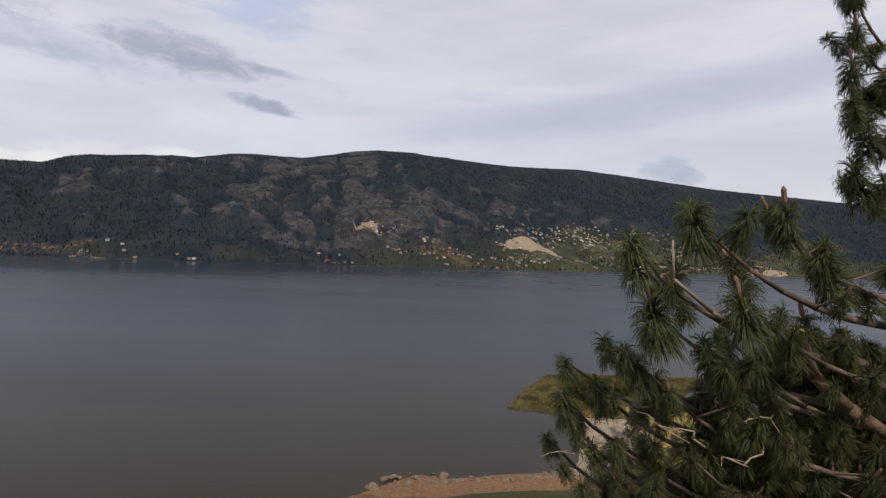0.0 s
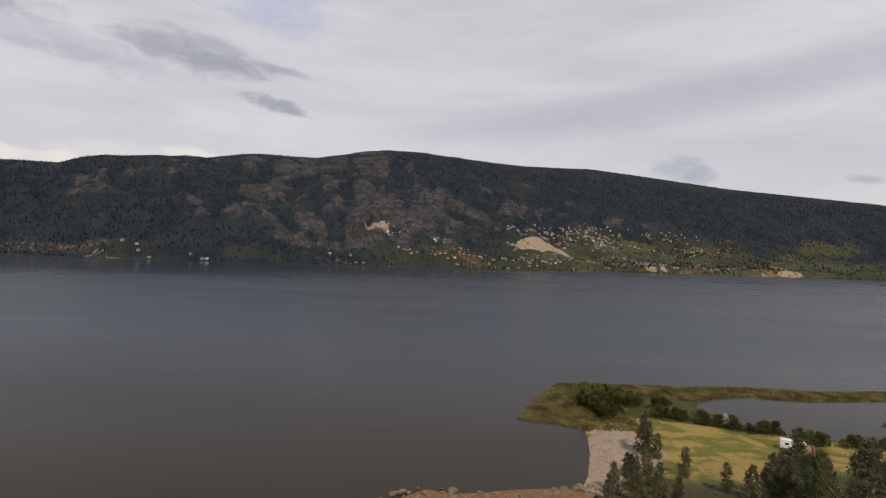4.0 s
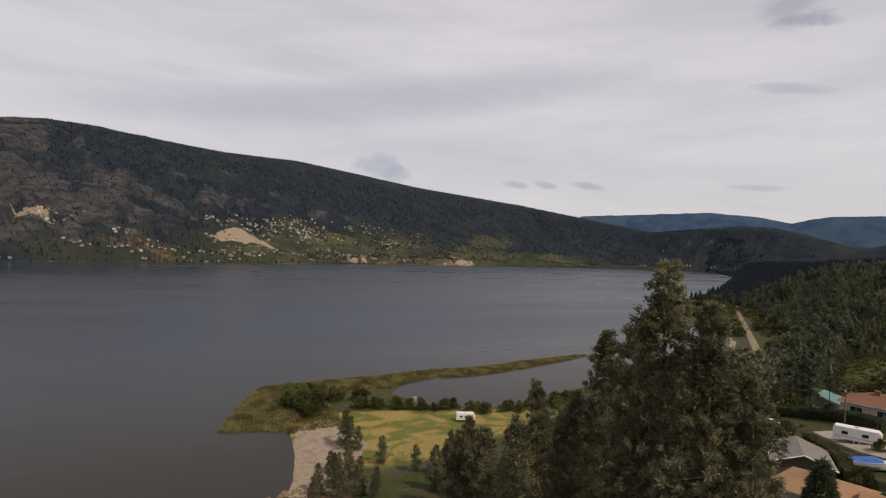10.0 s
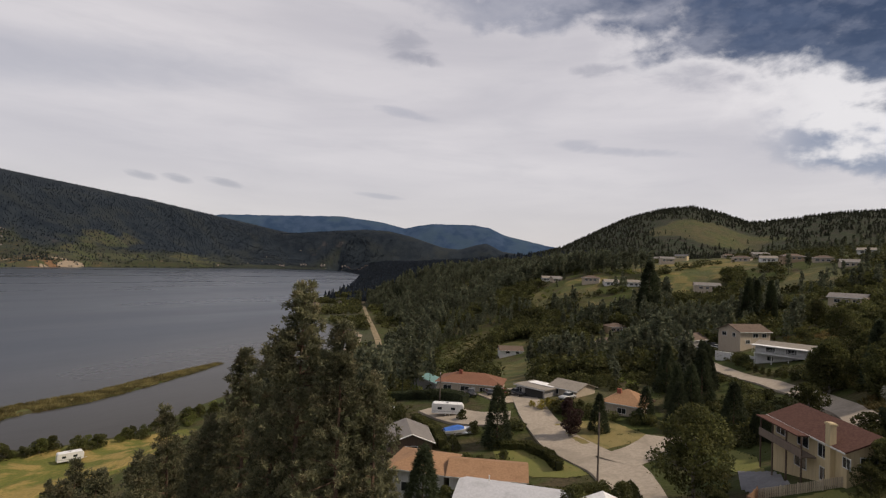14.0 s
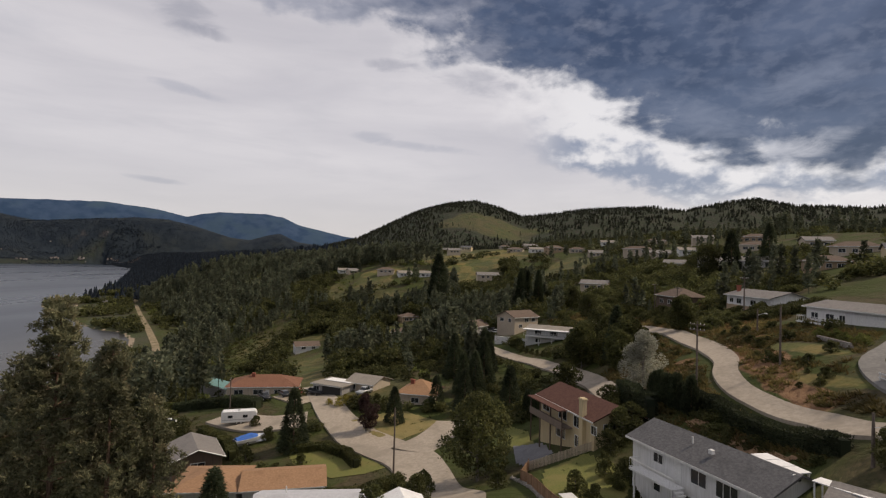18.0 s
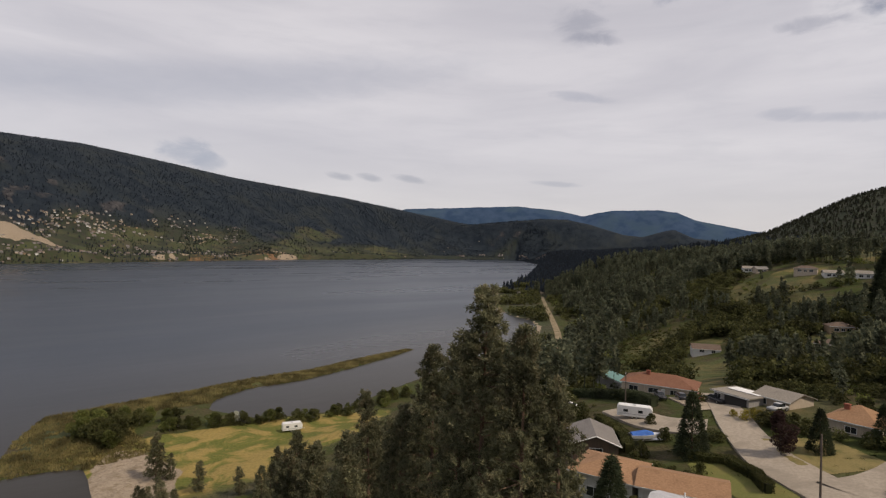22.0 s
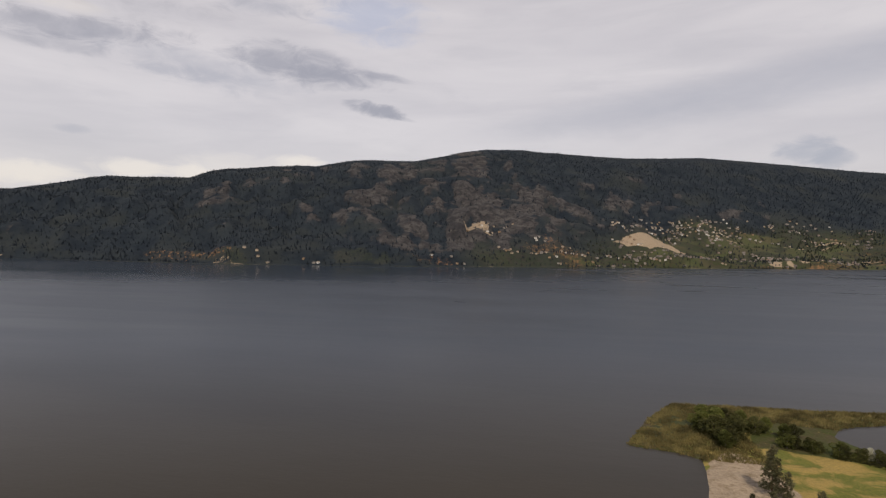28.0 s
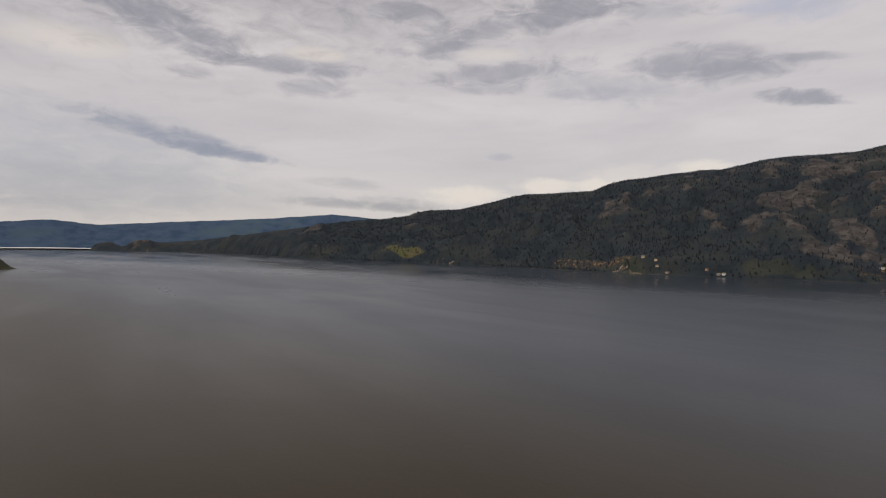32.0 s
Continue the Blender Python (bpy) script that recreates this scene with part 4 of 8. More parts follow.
def fir_meshes(h, seed, spread=0.24, mat=None, column=False):
    """A dense conifer that reaches down to the ground."""
    rg = np.random.default_rng(seed)
    trunk, tri = bmesh.new(), []
    tube(trunk, (0, 0, -0.5), (0, 0, h * 0.9), 0.016 * h + 0.04, 0.03, 7)
    for _ in range(int(360 + 40 * h)):
        u = rg.uniform(0.02, 1) ** 1.15
        reach = h * spread * ((1 - u) ** 0.8 if not column else (1 - u**3) * (0.6 + 0.4 * min(1, u * 5))) * rg.uniform(0.72, 1.06) + 0.04
        a = rg.uniform(0, 2 * math.pi)
        c = np.array([math.cos(a) * reach, math.sin(a) * reach, u * h])
        d = np.array([math.cos(a), math.sin(a), -0.25 if not column else 1.6])
        n = 9
        tri.append(soup(c + rg.normal(0, 0.12, (n, 3)), unit(rg.normal(size=(n, 3)) * 0.55 + d), 0.055 * h + 0.12, 0.03 + 0.004 * h, rg))
    tm = bpy.data.meshes.new("trunk")
    trunk.to_mesh(tm), trunk.free()
    tm.materials.append(BARK)
    return tm, None, tris_mesh("crown", np.concatenate(tri), mat or FIR)


def leafy_meshes(h, seed, wide=0.42, low=0.18, lobes=18, leaves=420, size=0.46, mat=None):
    """A broadleaved tree or bush: trunk, limbs and lobes of leaves with gaps between."""
    rg = np.random.default_rng(seed)
    trunk, limbs, tri = bmesh.new(), bmesh.new(), []
    tube(trunk, (0, 0, -0.4), (0.02 * h, 0, h * 0.45), 0.018 * h + 0.03, 0.012 * h + 0.02, 8)
    for i in range(lobes):
        a, u = rg.uniform(0, 2 * math.pi), (i + 0.5) / lobes
        z = h * (low + (0.9 - low) * u)
        ring = h * wide * math.sin(math.pi * min(0.97, 0.2 + 0.75 * u)) * rg.uniform(0.25, 0.72)
        c = np.array([math.cos(a) * ring, math.sin(a) * ring, z])
        rad = h * wide * rg.uniform(0.34, 0.55) * (1.1 - 0.45 * u)
        tube(limbs, (0.01 * h, 0, h * min(0.42, 0.2 + 0.3 * u)), c, 0.008 * h + 0.01, 0.01, 5)
        d = unit(rg.normal(size=(leaves, 3)))
        shell = c + d * rad * np.array([1, 1, 0.8]) * rg.uniform(0.72, 1.1, (leaves, 1)) ** 0.8
        tri.append(soup(shell, unit(d + rg.normal(size=(leaves, 3)) * 0.9), size * rg.uniform(0.6, 1.1), size * 0.4, rg))
    tm, lm = bpy.data.meshes.new("trunk"), bpy.data.meshes.new("limb")
    trunk.to_mesh(tm), limbs.to_mesh(lm), trunk.free(), limbs.free()
    tm.materials.append(GREY_BARK), lm.materials.append(GREY_BARK)
    return tm, lm, tris_mesh("crown", np.concatenate(tri), mat or LEAF)


def plant(name, meshes, x, y, label, category, group="", scale=1.0, turn=None, z=None, squash=1.0):
    ob = thing(name, x, y, (hz(x, y) if z is None else z), 0, label, category, group)
    t = rng.uniform(0, 360) if turn is None else turn
    ob.matrix_world = pose(x, y, (hz(x, y) if z is None else z), 0, 0, t) @ Matrix.Diagonal((scale * squash, scale * squash, scale, 1))
    for key, me in zip(("trunk", "limb", "crown"), meshes):
        if me:
            p = hang(key, me, ob)
            if key == "limb":
                p["kind"] = "stuff"
    return ob

# roads and house plots stay clear of trees
LANES = {
    "street": [(150, 48), (139.5, 42), (123, 33.5), (110, 25), (97, 13.5), (88, 9.5), (78, 6.5), (68, 3), (58, 4)],
    "side_street": [(99, 13), (105, 9), (111, 7.0), (115, 6.2)],
    "upper_road": [(196, -35), (168, -40.5), (140.7, -42.6), (118, -40.8), (103, -40.1), (91, -38.1), (84, -35.2), (76.8, -34.0), (69, -34.4), (61, -35.4), (53.4, -35.8), (44, -38.5), (28, -46), (5, -58)],
    "lower_road": [(250, 21), (237, 10.5), (205, 4), (186, -1), (168, -7.2), (143, -16.2), (117, -21.3), (103, -21.8), (91, -22)],
    "lane": [(92, -64), (82, -59), (76.5, -53), (72, -47.5), (63.4, -43.8), (55, -42), (44, -41)],
    "rail_trail": [(240, 147), (284, 175), (315, 194), (364, 225), (417, 262), (488, 313), (614, 403), (705, 466), (855, 575)],
}
PLOTS = [(530, 242, 9), (552, 241, 10), (575, 241, 10), (598, 244, 10), (620, 247, 9), (56, -21.5, 9), (84, -14, 11), (150, 58, 14), (142, 33, 13), (131, 15, 7), (83, 36, 12), (66, 21, 9), (106, 57, 9), (280, 92, 13), (262, 85, 15), (245, 79, 14), (228, 74, 12), (212, 68, 11), (196, 62, 9), (300, 95, 12), (292, 42, 12), (262, 36, 10), (410, 70, 26), (440, 105, 20), (380, 10, 22), (360, 55, 20), (178, -21, 10), (205, -13, 11), (133, -64, 12), (94, -63, 13),
         (175, -59, 9), (268, -52, 10), (122, 55, 10), (62, -8, 10), (100, 168, 30), (64, 150, 20), (118, 45, 8), (218, -4, 9), (90, -48, 14), (180, 57, 9), (165, 52, 8), (120, -58, 12), (110, -53, 10), (160, -55, 10), (146, -52, 9), (250, 88, 12), (192, -12, 7), (165, -17, 7)]


# houses on the bench: place, kind and length
BENCH = [(268, -52, 0, 15), (455, 119, 2, 11), (440, 108, 0, 9), (411, 75, 1, 15), (404, 60, 2, 12), (396, 41, 2, 16), (370, -1, 0, 17), (303, 42, 3, 12), (276, 42, 1, 11), (492, 29, 0, 13), (475, -25, 1, 16), (452, -40, 2, 13),
         (433, -52, 3, 16), (422, -68, 1, 14), (388, -76, 0, 14), (348, -93, 1, 20), (326, -99, 0, 15), (308, -108, 2, 12), (269, -89, 0, 11), (241, -97, 5, 17), (208, -99, 5, 16), (176, -103, 3, 15), (231, -131, 0, 12),
         (191, -121, 1, 17), (164, -119, 4, 16), (262, -122, 1, 14), (560, 120, 1, 15), (600, 90, 2, 16), (640, 45, 0, 14), (700, 20, 3, 15), (560, 20, 4, 13), (620, -20, 1, 14), (520, -40, 0, 15), (700, 180, 0, 14), (760, 240, 1, 13),
         (300, -140, 3, 15), (345, -130, 0, 14), (395, -118, 1, 14), (440, -95, 2, 14)]
for bx, by, _, length in BENCH:
    far = math.hypot(bx, by)
    PLOTS.append((bx, by, length * 0.62))
    PLOTS.append((bx * (1 - 14 / far), by * (1 - 14 / far), length * 0.5))


def clear(x, y, room=4.5):
    ok = np.ones(x.shape, bool)
    for pts in LANES.values():
        for (ax, ay), (bx, by) in zip(pts, pts[1:]):
            dx, dy = bx - ax, by - ay
            u = np.clip(((x - ax) * dx + (y - ay) * dy) / (dx * dx + dy * dy), 0, 1)
            ok &= np.hypot(x - ax - u * dx, y - ay - u * dy) > room
    for cx, cy, r in PLOTS:
        ok &= np.hypot(x - cx, y - cy) > r
    return ok


def tended(x, y):
    """The streets and gardens between the houses, where every tree stands singly."""
    return ((x < 172) & (y > 6) & (y < 100)) | ((x < 205) & (y > -42) & (y < 2)) | (x < 140)


# ---- single trees round the camera, from the shore to the upper road ----
PINES = [(pine_meshes(30, 11, 0.16, 0.205, 36, 8, 52, 0.52), 30), (pine_meshes(26, 12, 0.12, 0.20, 32, 8, 48, 0.52), 26), (pine_meshes(22, 13, 0.08, 0.215, 26, 7, 46, 0.54), 22),
         (pine_meshes(13, 14, 0.04, 0.27, 21, 7, 28, 0.56), 13), (pine_meshes(9, 15, 0.03, 0.28, 16, 6, 26, 0.5), 9)]
FIRS = [(fir_meshes(12, 21), 12), (fir_meshes(9, 22, 0.27), 9), (fir_meshes(14, 23, 0.10, FIR, True), 14), (fir_meshes(4, 24, 0.16, FIR, True), 4)]
LEAFY = [(leafy_meshes(12, 31), 12), (leafy_meshes(9, 32, 0.46), 9), (leafy_meshes(6, 33, 0.52, 0.1, 12, 300, 0.36), 6), (leafy_meshes(2.4, 34, 0.6, 0.02, 9, 220, 0.22), 2.4)]
FRESH = [(leafy_meshes(8, 35, 0.46, 0.12, 14, 330, 0.42, BRIGHT_LEAF), 8), (leafy_meshes(2.6, 36, 0.62, 0.02, 8, 160, 0.22, BRIGHT_LEAF), 2.6)]


def grow(kind, x, y, h, label, category, group="", squash=1.0, name="pine_tree"):
    meshes, size = kind
    return plant(name, meshes, x, y, label, category, group, h / size, squash=squash)


PINE_LABEL = "tall ponderosa pine with dark green crown on the slope"
for x, y, h, k in ((47.7, 39.4, 30.6, 0), (57, 56, 27.1, 1), (47.2, 33.5, 25.1, 1), (50.2, 45, 26.2, 2), (49.6, 30.5, 19, 2), (57.2, 63, 19.8, 2), (56.6, 76, 16.8, 3),
                   (57.8, 87.5, 15.7, 3), (56.6, 94, 15.2, 3), (69.3, 85.3, 24.2, 2), (68.6, 110.5, 15.5, 3), (72.5, 108, 12.5, 3), (64, 66, 20, 2), (63, 47, 21, 1), (66, 74, 18, 2),
                   (76, 92, 17, 3), (82, 84, 16, 2), (80, 70, 18, 1), (72, 60, 19, 2), (78, 101, 13, 3), (88, 96, 13, 3), (62, 100, 12, 3), (86, 112, 10, 4), (70, 50, 15, 3)):
    grow(PINES[k], x, y, h, PINE_LABEL, "pine tree", "pines on the slope")
for x, y, h in ((54.4, 155.8, 12.4), (57, 153, 7), (58.4, 138.2, 7.5), (62.6, 125.3, 6.8), (38.6, 129.4, 7.5), (43, 131, 8.5), (48, 134, 7.5), (46, 137, 6.5), (72, 123, 7.5), (79, 118, 9), (92, 106, 11), (48, 116, 7),
                (66, 117, 8), (42, 124, 9), (46, 121, 9), (36, 124, 7), (45, 141, 6), (50, 141, 6.5), (70, 121, 10), (76, 113, 11), (82, 108, 11), (60, 110, 10)):
    grow(PINES[3 if h > 8 else 4], x, y, h, "young ponderosa pine by the lake meadow", "pine tree", "young pines by the meadow")

FIR_LABEL = "dense dark green garden conifer"
for x, y, h, k in ((53.6, 26.7, 10.6, 0), (106.6, 37, 11.9, 0), (116.3, 18.7, 7.6, 1), (124.2, 10.5, 7.5, 1), (134.6, 5, 10, 0), (128, 2, 11, 0), (138, 0, 12, 0), (149.8, -1, 11, 0), (114.6, -5.4, 9, 1), (120, 4, 9, 1),
                   (249, -15.8, 20, 2), (248.7, -23.4, 17, 2), (254, -19, 18, 2), (328, 28, 30, 0), (121.5, -28.2, 11.5, 0), (64.1, -48.5, 9, 0), (211, -90, 16, 0), (206, -101, 15, 0), (57.5, -51, 9, 0), (150, 8, 12, 0), (158, 0, 11, 1)):
    grow(FIRS[k], x, y, h, FIR_LABEL, "conifer", "garden conifers", name="conifer_tree")
for x, y, h, k in ((80, 0.6, 13, 0), (127.9, -22, 10, 1), (108.4, -16, 7.3, 2), (214.4, -82.5, 14, 0), (126, -27.5, 7, 2), (112, -27, 8, 1), (118, -30, 9, 1), (135, -30, 9, 1), (142, -25, 9, 0),
                   (46.5, -32.4, 3.2, 2), (150, -30, 10, 0), (160, -34, 9, 1), (172, -38, 9, 1), (128, -44, 8, 1), (140, -48, 7, 2), (182, -44, 8, 1), (196, -36, 10, 0), (222, -34, 10, 0), (60, 12, 5, 2), (66, 8, 4.5, 2)):
    grow(LEAFY[k], x, y, h, "leafy green broadleaved tree in a garden", "tree", "garden trees", name="broadleaf_tree")
plant("silver_tree", leafy_meshes(9.8, 41, 0.40, 0.06, 22, 460, 0.30, SILVER_LEAF), 93.6, -26.2, "pale silvery-leaved olive tree beside the road", "tree")
plant("silver_bush", leafy_meshes(4.5, 42, 0.62, 0.05, 10, 160, 0.3, SILVER_LEAF), 91.5, 186, "pale silvery bush by the bay", "bush")
plant("plum_tree", leafy_meshes(8, 43, 0.34, 0.15, 14, 360, 0.36, PURPLE_LEAF), 112.3, 23.8, "dark purple-leaved plum tree on the street corner", "tree")
plant("golden_tree", leafy_meshes(10, 44, 0.46, 0.15, 12, 200, 0.4, YELLOW_LEAF), 560, 70, "bright yellow-green tree on the bench", "tree")

BUSH = "rounded green bush in a garden"
for x, y, h in ((131, 28, 2.2), (129, 25, 2.4), (127, 23, 2.0), (126, 27, 1.8), (119, 50, 2.6), (112, 44, 2.8), (103, 45, 3.2), (98, 44, 3), (101, 52, 2.8), (95, 36, 2.4), (93, 33, 2.5), (90, 31, 2.2), (99, 33, 2.2), (72, 10, 3),
                (78, 8, 3.2), (70, -2, 2.6), (67, -14.5, 2.2), (70, -15, 2.0), (64, -17, 2.4), (66, -19, 2.4), (60, -20, 2.2), (85, -20, 3), (90, -20, 2.8), (70, 30, 3), (73, 33, 3), (76, 12, 2.4), (60, -16, 1.6)):
    grow(LEAFY[3], x, y, h, BUSH, "bush", "garden bushes", name="bush")
for x, y, h in ((50, 209, 6.2), (53, 203, 6.8), (57, 209, 5.6), (51, 197, 6.4), (62, 208, 5.4), (57, 198, 5.8), (54, 192, 5.2), (66, 205, 4.8), (55, 214, 4.8), (70, 207, 4.4), (49, 203, 5.6), (60, 203, 5.6), (52, 188, 4.6), (74, 203, 4), (63, 214, 3.6), (78, 205, 3.6)):
    grow(FRESH[0] if int(x) % 3 else LEAFY[2], x, y, h * 1.2, "bushy green willow on the point", "bush", "willows on the point", 1.25, "willow_bush")
k = 0
for i in range(46):
    f = i / 45
    x, y = 70 + 92 * f, (201 - 44 * f if f < 0.55 else 176.8 + (f - 0.55) * 8) + rng.normal(0, 2.4)
    grow(LEAFY[3] if i % 3 else FRESH[1], x + rng.normal(0, 1), y - 5, rng.uniform(2.2, 5.0), "green shoreline bush between meadow and bay", "bush", "shoreline bushes", 1.2, "bush")


SHRUB = (leafy_meshes(2.2, 46, 0.62, 0.02, 8, 150, 0.2, YELLOW_LEAF), 2.2)
for x, y, h in ((128.6, 36.4, 1.6), (127.6, 33.4, 2.0), (128.4, 31, 2.1), (129.6, 28.8, 1.8), (126.4, 30.2, 1.4), (130.6, 33, 1.8)):
    grow(SHRUB, x, y, h, "yellow-flowering shrub at the street corner", "bush", "flowering shrubs", 1.2, "flowering_shrub")
for x, y, h in ((75.8, -18.6, 4.6), (73.5, -16.6, 3.2), (78, -20.5, 4), (66, -16.5, 2.4), (63.5, -15, 2), (90, -20, 4.2)):
    grow(LEAFY[2], x, y, h, "dense green shrub beside the house", "bush", "shrubs by the house", 1.15, "shrub")


def hedge(name, pts, h, w, label, mat=FIR):
    """A clipped hedge along a line: a dark body with a skin of leaves."""
    x, y = pts[0]
    ob = thing(name, x, y, 0, 0, label, "hedge")
    ob.matrix_world = Matrix.Identity(4)
    tri, rg = [], np.random.default_rng(len(pts) * 31 + int(abs(x)))
    body = bmesh.new()
    for (ax, ay), (bx, by) in zip(pts, pts[1:]):
        ln = math.hypot(bx - ax, by - ay)
        n = max(2, int(ln / 1.1))
        nx, ny = -(by - ay) / ln * w / 2, (bx - ax) / ln * w / 2
        for i in range(n):
            f0, f1 = i / n, (i + 1.02) / n
            p, q = (ax + (bx - ax) * f0, ay + (by - ay) * f0), (ax + (bx - ax) * f1, ay + (by - ay) * f1)
            zg = hz(*p)
            top = h * rg.uniform(0.88, 1.08)
            prism(body, [(p[0] - nx * 0.6, p[1] - ny * 0.6), (q[0] - nx * 0.6, q[1] - ny * 0.6), (q[0] + nx * 0.6, q[1] + ny * 0.6), (p[0] + nx * 0.6, p[1] + ny * 0.6)], zg - 0.4, zg + top * 0.82)
            m = int(120 * (h + w) * ln / n / 1.6)
            u, v = rg.uniform(-1, 1, m), rg.uniform(0, 1, m)
            face = rg.integers(0, 3, m)
            s = np.where(face == 0, -1, np.where(face == 1, 1, u))
            zz = np.where(face == 2, top, v * top)
            f = rg.uniform(f0, f1, m)
            c = np.stack([ax + (bx - ax) * f + nx * s, ay + (by - ay) * f + ny * s, zg + zz], -1)
            dirs = unit(np.stack([nx * s / w * 2, ny * s / w * 2, np.where(face == 2, 1, 0.3)], -1) + rg.normal(size=(m, 3)) * 0.6)
            tri.append(soup(c - dirs * 0.12, dirs, 0.36, 0.085, rg))
    part("body", body, mat, ob)
    hang("leaves", tris_mesh("leaves", np.concatenate(tri), mat), ob)
    return ob


hedge("cedar_hedge", [(80, -28.2), (72, -29.6), (65.6, -30.4), (57.5, -31.6), (52, -32.2)], 2.0, 1.5, "clipped dark cedar hedge below the upper road")
hedge("cedar_hedge", [(93, -22.5), (86, -22.8), (79, -23.2)], 3.2, 1.8, "dark cedar hedge behind the brown-roofed house")
hedge("clipped_hedge", [(105.2, 30.4), (99.8, 24.6), (94, 21.4)], 1.7, 1.5, "clipped green hedge round a corner lawn", LEAF)
hedge("clipped_hedge", [(104.6, 35.4), (105.4, 31)], 1.6, 1.5, "clipped green hedge round a corner lawn", LEAF)
hedge("cedar_hedge", [(150, 86), (139, 67), (130, 54)], 2.6, 2.4, "long dark hedge in front of the brown-roofed bungalow")
hedge("cedar_hedge", [(84, 12), (78, 17), (77, 22)], 1.6, 1.6, "low dark hedge beside the street", LEAF)
hedge("cedar_hedge", [(118, 62), (110, 52), (104, 48)], 2.2, 2.0, "dense shrubbery beside the driveway", LEAF)
hedge("cedar_hedge", [(96, 50), (93, 40), (92, 34)], 2.0, 1.8, "clipped hedge behind the tan-roofed house", LEAF)
hedge("cedar_hedge", [(172, -27), (160, -27.5), (150, -24)], 2.4, 2.2, "dark hedge below the house with a deck")
for i in range(11):
    grow(FIRS[3], 108 - i * 1.15, -8.5 - i * 0.45, rng.uniform(4.2, 5.6), "slim dark columnar cedar in a row", "cedar", "row of columnar cedars", name="columnar_cedar")
for i in range(10):
    grow(FIRS[3], 86 - i * 1.2, -25.4 - 0.2 * i, rng.uniform(3.4, 5), "slim dark columnar cedar in a row", "cedar", "row of columnar cedars", name="columnar_cedar")


for i in range(34):
    u = i / 33
    x, y = (153.0 + -42.2 * u + rng.uniform(-3, 3), -50.2 + -6.2 * u + rng.uniform(-2, 2))
    if clear(np.array([x]), np.array([y]), 2.0)[0]:
        grow(LEAFY[3], x, y, rng.uniform(1.4, 2.8), "dense dark green bush above the upper road", "bush", "bushes on the slope", 1.4, "bush")
for i in range(230):
    x, y = rng.uniform(54, 190), rng.uniform(-60, -34)
    near_lane = min(math.hypot(x - ax - u * (bx - ax), y - ay - u * (by - ay)) for pts in (LANES["upper_road"], LANES["lane"]) for (ax, ay), (bx, by) in zip(pts, pts[1:]) for u in (0.0, 0.25, 0.5, 0.75, 1.0))
    by_house = min(math.hypot((x - hx) / 11, (y - hy) / 7) for hx, hy in ((133, -64.5), (94.5, -63), (176, -60)))
    if near_lane > 4.2 and by_house > 1:
        grow(LEAFY[3], x, y, rng.uniform(0.6, 1.7) if x < 120 else rng.uniform(1, 3), "dark scrubby bush on the dry slope", "bush", "bushes on the slope", 1.3, "bush")


# ---- woods, too many to count ----
BANK_PINE = foliage("bank_pine_needles", (0.072, 0.090, 0.062), (0.188, 0.200, 0.120), (0.205, 0.190, 0.115))
HILL_PINE = foliage("hill_pine_needles", (0.024, 0.030, 0.021), (0.058, 0.064, 0.036), (0.062, 0.062, 0.036))

def tier_tree(rg, tiers, per):
    """The unit shape of one far conifer: tiers of drooping sprays round a stem."""
    tri = []
    for t in range(tiers):
        u = t / tiers
        z, r = 0.12 + 0.86 * u, 0.20 * (1 - u) ** 0.85 + 0.02
        for i in range(per):
            a = 2 * math.pi * (i + rg.uniform(-0.3, 0.3)) / per + t
            d, q = np.array([math.cos(a), math.sin(a), 0]), 2 * math.pi / per * 0.62
            rr = r * rg.uniform(0.7, 1.2)
            e0, e1 = np.array([math.cos(a - q), math.sin(a - q), 0]) * rr, np.array([math.cos(a + q), math.sin(a + q), 0]) * rr
            low = z - 0.03 * rg.uniform(0.5, 1.5)
            tri.append([e0 + [0, 0, low], e1 + [0, 0, low], d * rr * 0.15 + [0, 0, z + 1.9 / tiers * 0.55]])
    return np.array(tri)


def leaf_ball(rg, n, size=0.24, width=0.10):
    """The unit shape of a far leafy tree: leaves over a few uneven lobes."""
    d = unit(rg.normal(size=(n, 3)))
    lobe = unit(rg.normal(size=(5, 3))) * 0.17 * np.array([1, 1, 0.8])
    c = lobe[rg.integers(0, 5, n)] + [0, 0, 0.5]
    return soup(c + d * 0.27 * rg.uniform(0.7, 1.05, (n, 1)), unit(d + rg.normal(size=(n, 3)) * 0.8), size, width, rg)


def wood(name, x, y, h, shapes, mat, label, category="woods", wide=1.0):
    rg = np.random.default_rng(len(x))
    z = height(x, y) - 0.3
    out = []
    pick = rg.integers(0, len(shapes), len(x))
    for s, shape in enumerate(shapes):
        i = np.nonzero(pick == s)[0]
        a, w = rg.uniform(0, 2 * math.pi, len(i)), h[i] * rg.uniform(0.8, 1.25, len(i)) * wide
        c, sn = np.cos(a) * w, np.sin(a) * w
        v = shape.reshape(-1, 3)
        px = v[None, :, 0] * c[:, None] - v[None, :, 1] * sn[:, None] + x[i][:, None]
        py = v[None, :, 0] * sn[:, None] + v[None, :, 1] * c[:, None] + y[i][:, None]
        pz = v[None, :, 2] * h[i][:, None] + z[i][:, None]
        out.append(np.stack([px, py, pz], -1).reshape(-1, 3, 3))
    ob = new(name, tris_mesh(name, np.concatenate(out), mat))
    return tagged(ob, label, category, kind="stuff")


rg = np.random.default_rng(77)
NEAR_SHAPES = [tier_tree(rg, 8, 6) for _ in range(5)]
FAR_SHAPES = [tier_tree(rg, 4, 4) for _ in range(4)]


